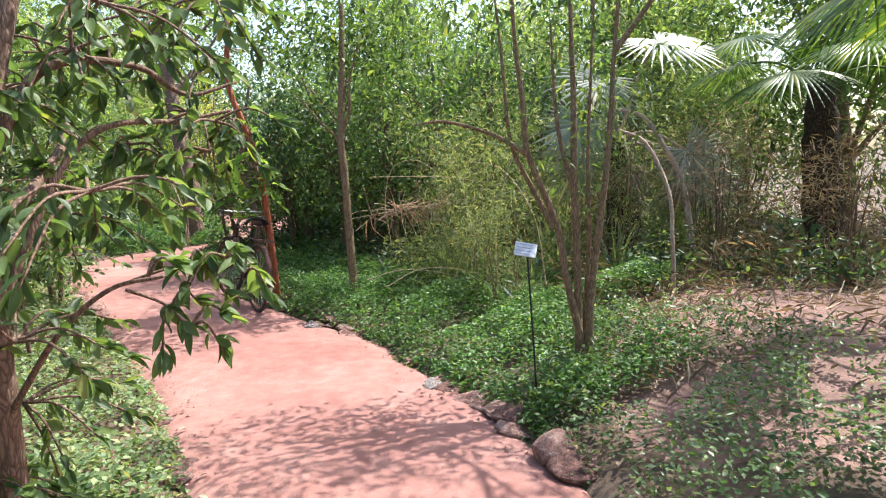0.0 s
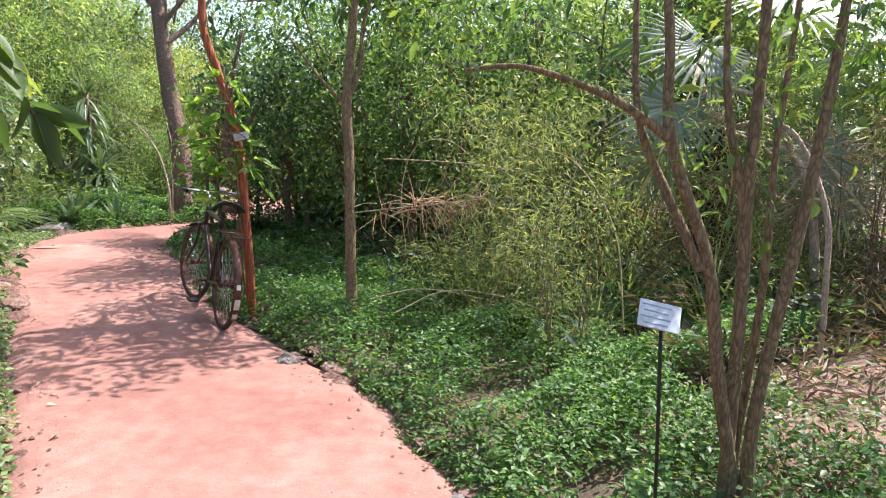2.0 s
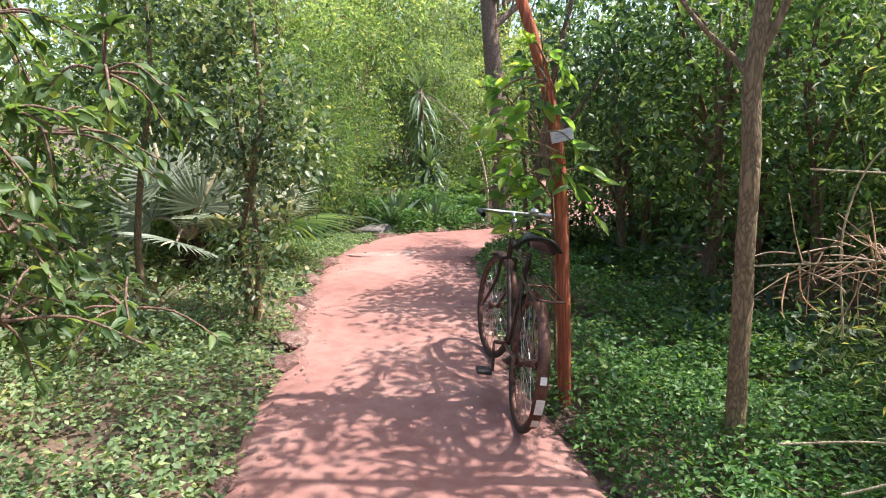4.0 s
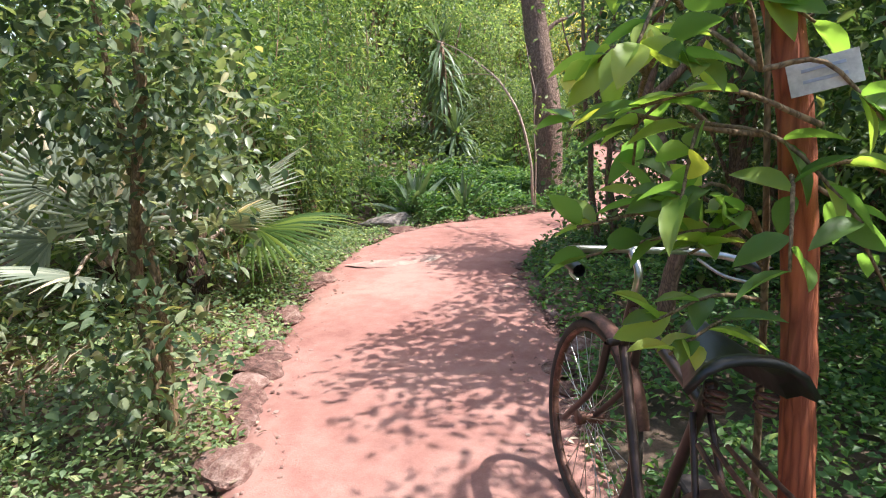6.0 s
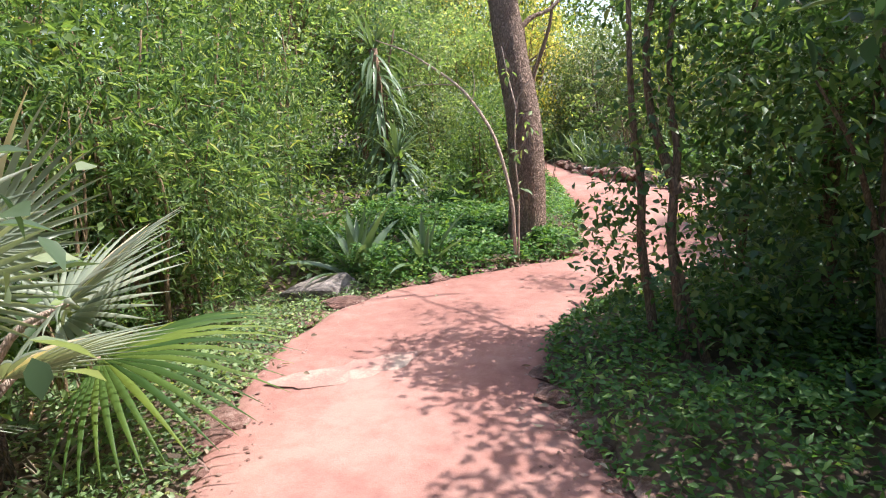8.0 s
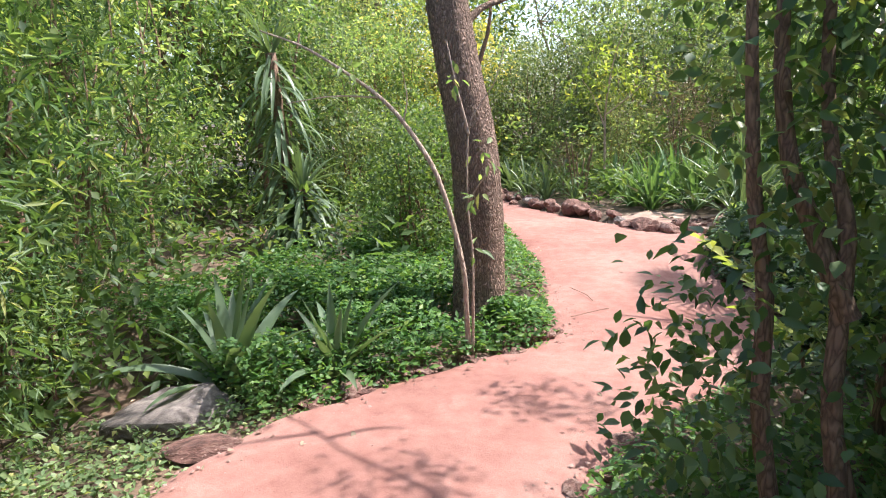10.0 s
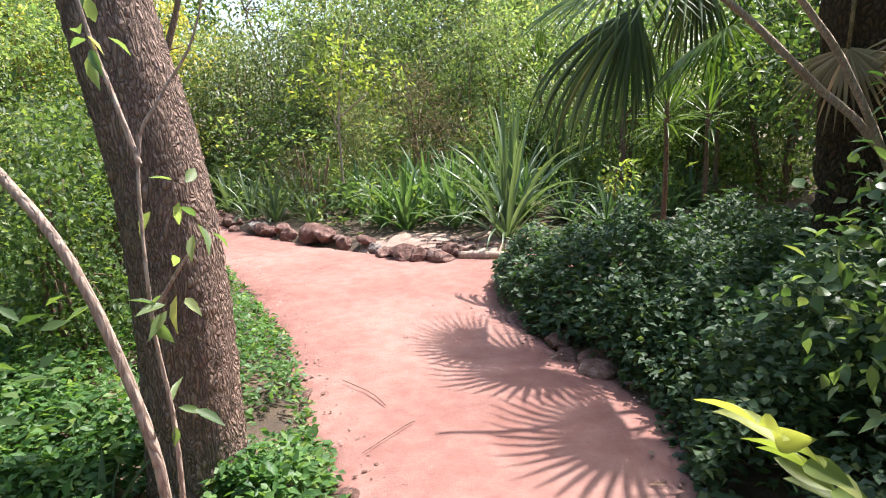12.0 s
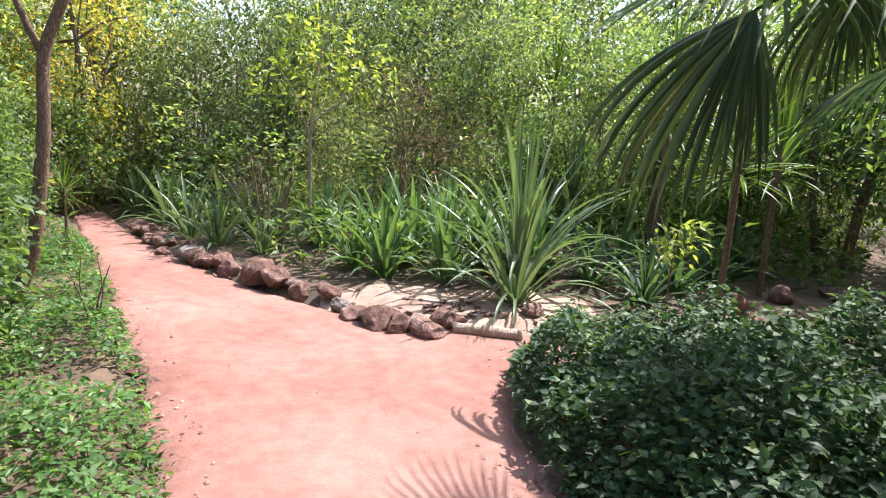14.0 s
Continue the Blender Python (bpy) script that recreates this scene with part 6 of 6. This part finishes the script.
tagged(new("grit", raw("grit", V.reshape(-1, 3), F.reshape(-1, 3), [M_ROCK])), "crumbs of red soil and grit on the path", "grit", kind="stuff")


# ---- log and sticks ----
def stick(name, pts, rad, mat, label, sides=9):
    rng = np.random.default_rng(int(abs(pts[0][0] * 100)))
    v, f = tube(pts, rad, sides, 0.05, rng, 2)
    return tagged(new(name, raw(name, v, f, [mat], None, True)), label, "wood")


stick("log", [(-3.42, 16.9, 0.04), (-3.2, 16.82, 0.045), (-2.95, 16.72, 0.045)], [0.045, 0.04], M_PALE, "pale bare log lying at the path's corner", 12)
stick("fallen_branch", [(-3.75, 17.45, 0.1), (-3.4, 17.4, 0.08), (-3.1, 17.45, 0.12), (-2.95, 17.55, 0.2)], [0.012, 0.02], M_PALE, "thin crooked fallen branch on stony soil")
stick("fallen_twig", [(-4.5, 14.05, 0.042), (-4.35, 13.85, 0.044), (-4.28, 13.7, 0.04)], [0.002, 0.003], M_DSTEM, "thin dry twig lying on the path", 6)
stick("fallen_twig", [(-4.4, 13.25, 0.04), (-4.2, 13.45, 0.045), (-4.15, 13.5, 0.04)], [0.002, 0.003], M_DSTEM, "thin dry twig lying on the path", 6)
stick("dead_stalk", [(1.9, 5.25, 0.35), (1.88, 5.25, 0.8), (1.86, 5.3, 1.2), (1.7, 5.4, 1.6), (1.5, 5.5, 1.72)], [0.018, 0.016, 0.010], M_PALE, "pale dead palm stalk bent over in an arc")
stick("bent_stalk", [(2.55, 6.5, 0.4), (2.45, 6.55, 1.15), (2.28, 6.6, 1.55), (2.05, 6.6, 1.88), (1.77, 6.6, 1.97)], [0.035, 0.028, 0.016], M_PALE, "pale dead palm stalk bent over in an arc")
rng = np.random.default_rng(98)
ch = []
for k in range(110):
    u = rng.uniform(-1, 1)
    b = np.array([-0.38 + 0.42 * u, 6.75 + rng.normal(0, 0.06), 1.02 + 0.06 * u + rng.normal(0, 0.03)])
    d = unit(rng.normal(0, 1, 3) * np.array([0.8, 0.6, 0.5]) + np.array([0, 0, -0.8 if k % 4 else 0.5]))
    ch.append(tube([b, b + d * 0.12 + rng.normal(0, 0.025, 3), b + d * rng.uniform(0.16, 0.34)], [0.004, 0.0018], 4))
v, f = joined(ch)
tagged(new("dry_twig_tangle", raw("dry_twig_tangle", v, f, [L_ROOT])), "hanging tangle of dry reddish-brown twigs", "twigs", kind="stuff")
for pts in ([(-1.0, 6.72, 0.93), (-0.3, 6.75, 1.03), (0.4, 6.7, 1.12), (1.1, 6.6, 1.1)], [(-0.75, 6.9, 1.36), (0.0, 6.85, 1.34), (0.6, 6.75, 1.24), (1.2, 6.6, 1.0)], [(-0.55, 6.9, 0.62), (-0.6, 6.9, 1.1), (-0.5, 6.85, 1.45), (-0.25, 6.8, 1.52), (0.0, 6.75, 1.36)],
            [(-0.75, 6.2, 0.38), (-0.4, 6.2, 0.47), (0.0, 6.25, 0.42), (0.45, 6.3, 0.3)], [(-0.55, 6.0, 0.34), (-0.2, 6.05, 0.5), (0.25, 6.05, 0.46), (0.75, 6.1, 0.26)], [(0.1, 6.3, 0.3), (0.25, 6.3, 0.9), (0.15, 6.3, 1.4), (-0.1, 6.3, 1.65)],
            [(0.5, 5.9, 0.3), (0.5, 5.9, 0.9), (0.65, 5.9, 1.5), (0.95, 5.9, 1.8)], [(0.9, 5.6, 0.4), (0.8, 5.6, 1.0), (0.55, 5.65, 1.4), (0.25, 5.7, 1.5)]):
    stick("dry_cane", pts, [0.005, 0.004, 0.002], M_STRAWC, "thin straw-coloured dry cane bent among shrubs", 6)["group"] = "dry canes"

# ---- signs ----
sg = empty("plant_sign", 0.5, 3.66, gz(0.5, 3.66))
v, f = tube([(0.03, 0, -0.05), (0.01, 0, 0.4), (-0.02, 0, 0.97 - gz(0.5, 3.66))], [0.006, 0.006], 8)
part("stake", raw("stake", v, f, [plain_mat("black_iron", (0.03, 0.03, 0.03), 0.6, 0.4)], None, True), sg)


def slab(name, w, h, t, mat, parent, m, label=""):
    bm = bmesh.new()
    bmesh.ops.create_cube(bm, size=1.0)
    bmesh.ops.scale(bm, vec=(w, h, t), verts=bm.verts)
    bmesh.ops.bevel(bm, geom=bm.edges[:], offset=t * 0.25, segments=1, affect="EDGES")
    me = bpy.data.meshes.new(name)
    bm.to_mesh(me)
    bm.free()
    me.materials.append(mat)
    return part(name, me, parent, label, m)


plate_m = pose(-0.03, -0.01, 0.99 - gz(0.5, 3.66), 52, 10, -8)
M_PLATE = plain_mat("weathered_white_plate", (0.62, 0.64, 0.7), 0.35)
plate = slab("plate", 0.125, 0.09, 0.006, M_PLATE, sg, plate_m, "white tilted metal plate")
M_INK = plain_mat("faded_ink", (0.4, 0.43, 0.52), 0.6)
for k in range(4):
    slab("text_bar", 0.09 - 0.015 * (k % 2), 0.0045, 0.002, M_INK, plate, pose(-0.01, 0.03 - 0.02 * k, 0.004))
tagged(sg, "small white plant label on a thin black stake", "sign")
tag_ = empty("paper_tag", -1.885, 6.83, 1.49)
M_PAPER = plain_mat("worn_paper", (0.6, 0.57, 0.52), 0.8)
card = slab("card", 0.115, 0.06, 0.002, M_PAPER, tag_, pose(0.03, -0.02, 0, 78, -14, 8), "creased whitish card")
for k in range(2):
    slab("text_bar", 0.07, 0.006, 0.0012, M_INK, card, pose(0, 0.012 - 0.02 * k, 0.0018))
v, f = tube([(0.045 * math.cos(a), 0.05 + 0.045 * math.sin(a), 0.004) for a in np.linspace(0, 6.283, 13)], 0.0025, 5)
part("tie", raw("tie", v, f, [M_DSTEM], None, True), tag_)
tagged(tag_, "creased paper tag tied to a red tree stem", "sign")


# ---- bicycle ----
M_BLACK = plain_mat("worn_black_enamel", (0.06, 0.036, 0.031), 0.4, 0.3)
M_RUST = rough_mat("rusty_steel", [(0.3, (0.05, 0.025, 0.018)), (0.5, (0.13, 0.06, 0.045)), (0.7, (0.26, 0.13, 0.09))], 12, 0.3, 0.55, 80, 0.5, 0.004)
M_CHROME = plain_mat("dull_chrome", (0.55, 0.54, 0.52), 0.28, 1.0)
M_RUBBER = plain_mat("dusty_rubber", (0.055, 0.042, 0.038), 0.85)
M_SEAT = plain_mat("black_saddle_leather", (0.02, 0.02, 0.022), 0.38)
M_GUARDW = plain_mat("white_paint_on_guard", (0.7, 0.69, 0.66), 0.5)


def torus(Rm, rm, n=48, k=10, a0=0.0, a1=2 * math.pi, sx=1.0):
    """A ring (or arc of one) standing in the x-z plane."""
    full = abs(a1 - a0) > 6.28
    m = n if full else n + 1
    A = np.linspace(a0, a1, m, endpoint=not full)
    B = np.linspace(0, 2 * math.pi, k, endpoint=False)
    V = [((Rm + rm * math.cos(b)) * math.cos(a), rm * sx * math.sin(b), (Rm + rm * math.cos(b)) * math.sin(a)) for a in A for b in B]
    F = []
    for i in range(n):
        j = (i + 1) % m
        for b in range(k):
            c = (b + 1) % k
            F.append((i * k + b, i * k + c, j * k + c, j * k + b))
    return V, F


def smooth_part(name, vf, mat, parent, label="", m=None):
    return part(name, raw(name, vf[0], vf[1], [mat], None, True), parent, label, m)


def bend(pts, r, sides=8):
    return tube(pts, r, sides, 0, None, 2)


bike = empty("bicycle", -1.93, 6.52, 0.034)
head = math.degrees(math.atan2(0.835, -0.55))
bike.matrix_basis = pose(-1.93, 6.52, 0.03, 0, 0, head) @ pose(0, 0, 0, 6.5, 0, 0)
RW, WB = 0.335, 1.06
spoke_me = raw("spoke", *tube([(0.02, 0.02, 0), (0.16, 0.01, 0.0), (0.308, 0, 0)], 0.0016, 4), [M_CHROME])


def wheel(x, turn):
    w = part("wheel", raw("rim", *torus(0.308, 0.011, 48, 8, sx=1.3), [M_RUST], None, True), bike, "rusty steel rim", pose(x, 0, RW, 0, 0, turn))
    smooth_part("tyre", torus(0.326, 0.019, 56, 10), M_RUBBER, w, "dusty dark rubber tyre")
    v, f = tube([(0, -0.045, 0), (0, 0, 0), (0, 0.045, 0)], [0.026, 0.018, 0.026], 12)
    smooth_part("hub", (v, f), M_RUST, w)
    for k in range(28):
        part("spoke", spoke_me, w, "", pose(0, 0, 0, 0, 360 * k / 28, 0) @ pose(0, 0, 0, 180 if k % 2 else 0, 0, 0))
    return w


STEER = 10
wheel(0.0, 0)
wheel(WB, STEER)
top_head, low_head = Vector((0.80, 0, 0.86)), Vector((0.84, 0, 0.70))
bb, seat_top = Vector((0.46, 0, 0.28)), Vector((0.30, 0, 0.78))
frame_ob = part("frame", raw("frame", *joined([tube([a, (Vector(a) + Vector(b)) / 2, b], r, 10) for a, b, r in (
    (low_head, top_head, 0.018), (seat_top, tuple(top_head - Vector((0.005, 0, 0.04))), 0.0145), (tuple(bb), tuple(low_head), 0.0155), (tuple(bb), (0.28, 0, 0.84), 0.0145),
    ((0.0, 0.05, RW), (0.43, 0.03, 0.28), 0.009), ((0.0, -0.05, RW), (0.43, -0.03, 0.28), 0.009), ((0.0, 0.05, RW), (0.30, 0.02, 0.76), 0.0075), ((0.0, -0.05, RW), (0.30, -0.02, 0.76), 0.0075))]), [M_BLACK], None, True), bike, "worn dark enamelled steel frame")
fork_m = pose(low_head.x, 0, low_head.z, 0, 0, STEER)
fk = part("fork", raw("fork", *joined([tube([(0, s * 0.05, 0), (0.03, s * 0.055, -0.15), (WB - low_head.x, s * 0.055, RW - low_head.z)], [0.013, 0.010], 8) for s in (-1, 1)] + [tube([(0, -0.05, 0.0), (0, 0, 0.012), (0, 0.05, 0.0)], 0.013, 8)]), [M_BLACK], None, True), bike, "dark fork with a bright blade", fork_m)


def guard(x, z, a0, a1, turn, parent, inv):
    V, F = [], []
    A = np.linspace(a0, a1, 30)
    for a in A:
        for u, dr in ((-0.03, -0.012), (-0.02, 0.002), (0, 0.006), (0.02, 0.002), (0.03, -0.012)):
            V.append(((0.36 + dr) * math.cos(a), u, (0.36 + dr) * math.sin(a)))
    for i in range(29):
        for b in range(4):
            F.append((i * 5 + b, i * 5 + b + 1, i * 5 + b + 6, i * 5 + b + 5))
    return part("mudguard", raw("mudguard", V, F, [M_RUST], None, True), parent, "rusty brown mudguard", pose(x, 0, z, 0, 0, turn))


g1 = guard(0.0, RW, 0.7, 3.75, 0, bike, None)
guard(WB, RW, 0.95, 2.75, STEER, bike, None)
for a, h, w_ in ((3.35, 0.11, 0.04), (3.0, 0.05, 0.03), (3.62, 0.06, 0.035)):
    V = [((0.371) * math.cos(a + h * t), u, (0.371) * math.sin(a + h * t)) for t in np.linspace(-1, 1, 6) for u in (-w_ / 2, 0, w_ / 2)]
    F = [(i * 3 + b, i * 3 + b + 1, i * 3 + b + 4, i * 3 + b + 3) for i in range(5) for b in range(2)]
    part("paint_patch", raw("paint_patch", V, F, [M_GUARDW], None, True), g1, "flaking white paint")
bar_m = pose(top_head.x, 0, top_head.z, 0, 0, STEER)
bar = part("handlebar", raw("handlebar", *joined([bend([(-0.17, s * 0.27, 0.13), (-0.06, s * 0.26, 0.135), (0.03, s * 0.2, 0.13), (0.06, s * 0.08, 0.125), (0.06, 0, 0.125)], 0.011) for s in (-1, 1)] + [bend([(0.01, 0, -0.02), (0.0, 0, 0.07), (0.06, 0, 0.125)], 0.012)]), [M_CHROME], None, True), bike, "dull chrome handlebar", bar_m)
for s_ in (-1, 1):
    smooth_part("grip", bend([(-0.19, s_ * 0.272, 0.13), (-0.12, s_ * 0.27, 0.134), (-0.07, s_ * 0.262, 0.135)], 0.017), M_SEAT, bar, "black rubber grip")
    smooth_part("brake_lever", bend([(0.03, s_ * 0.2, 0.11), (-0.05, s_ * 0.23, 0.085), (-0.14, s_ * 0.25, 0.09)], 0.005, 6), M_CHROME, bar)
bm = bmesh.new()
bmesh.ops.create_uvsphere(bm, u_segments=18, v_segments=10, radius=0.032)
for v_ in bm.verts:
    v_.co.z = max(v_.co.z, -0.004) * 0.75
me = bpy.data.meshes.new("bell")
bm.to_mesh(me)
bm.free()
me.materials.append(M_CHROME)
part("bell", me, bar, "tarnished bell", pose(0.03, -0.13, 0.145))
# saddle: wide back, narrow nose
V, F = [], []
for i, x_ in enumerate(np.linspace(-0.13, 0.15, 12)):
    hw = 0.10 * (1 - ((x_ + 0.13) / 0.28) ** 0.8) + 0.022
    for j, u in enumerate(np.linspace(-1, 1, 9)):
        V.append((x_, hw * u, 0.03 * (1 - u * u) ** 0.5 - 0.035 * abs(u) ** 3 + 0.02 * (x_ < -0.08)))
for i in range(11):
    for j in range(8):
        F.append((i * 9 + j, i * 9 + j + 1, (i + 1) * 9 + j + 1, (i + 1) * 9 + j))
sad = part("saddle", raw("saddle", V, F, [M_SEAT], None, True), bike, "black leather saddle", pose(0.25, 0, 0.90))
sol = sad.modifiers.new("thick", "SOLIDIFY")
sol.thickness = 0.014
for s_ in (-1, 1):
    v, f = tube([(-0.09 + 0.02 * math.cos(a), s_ * 0.05 + 0.02 * math.sin(a), -0.015 - 0.05 * a / 18.8) for a in np.linspace(0, 18.8, 26)], 0.0035, 5)
    smooth_part("spring", (v, f), M_RUST, sad)
car = empty("carrier", 0, 0)
car.parent = bike
bars = [tube([(-0.28, y_, 0.735), (-0.05, y_, 0.735), (0.2, y_ * 0.7, 0.74)], 0.006, 6) for y_ in (-0.065, -0.022, 0.022, 0.065)]
for c_ in bars:
    smooth_part("rail", c_, M_RUST, car)
for pts in ([(-0.28, -0.065, 0.735), (-0.29, 0, 0.735), (-0.28, 0.065, 0.735)], [(0.0, -0.065, 0.737), (0.0, 0, 0.737), (0.0, 0.065, 0.737)]):
    smooth_part("cross_bar", tube(pts, 0.006, 6), M_RUST, car)
for s_ in (-1, 1):
    smooth_part("stay", tube([(0.0, s_ * 0.055, RW), (-0.04, s_ * 0.065, 0.55), (-0.1, s_ * 0.065, 0.735)], 0.005, 6), M_RUST, car)
smooth_part("chain_guard", tube([(-0.03, -0.065, RW), (0.2, -0.065, 0.33), (0.46, -0.065, 0.30)], [0.03, 0.04, 0.07], 10), M_RUST, bike, "rusty chain guard")
cr = smooth_part("crank", joined([tube([(0.46, -0.09, 0.28), (0.46, 0, 0.28), (0.46, 0.09, 0.28)], 0.012, 8), tube([(0.46, 0.09, 0.28), (0.42, 0.09, 0.2), (0.39, 0.09, 0.13)], 0.009, 8), tube([(0.46, -0.09, 0.28), (0.5, -0.09, 0.36), (0.53, -0.09, 0.43)], 0.009, 8)]), M_RUST, bike)
for x_, y_, z_ in ((0.39, 0.14, 0.13), (0.53, -0.14, 0.43)):
    slab("pedal", 0.09, 0.085, 0.022, M_RUBBER, bike, pose(x_, y_, z_))
tagged(bike, "old rusty black roadster bicycle leaning on a slim tree", "bicycle")
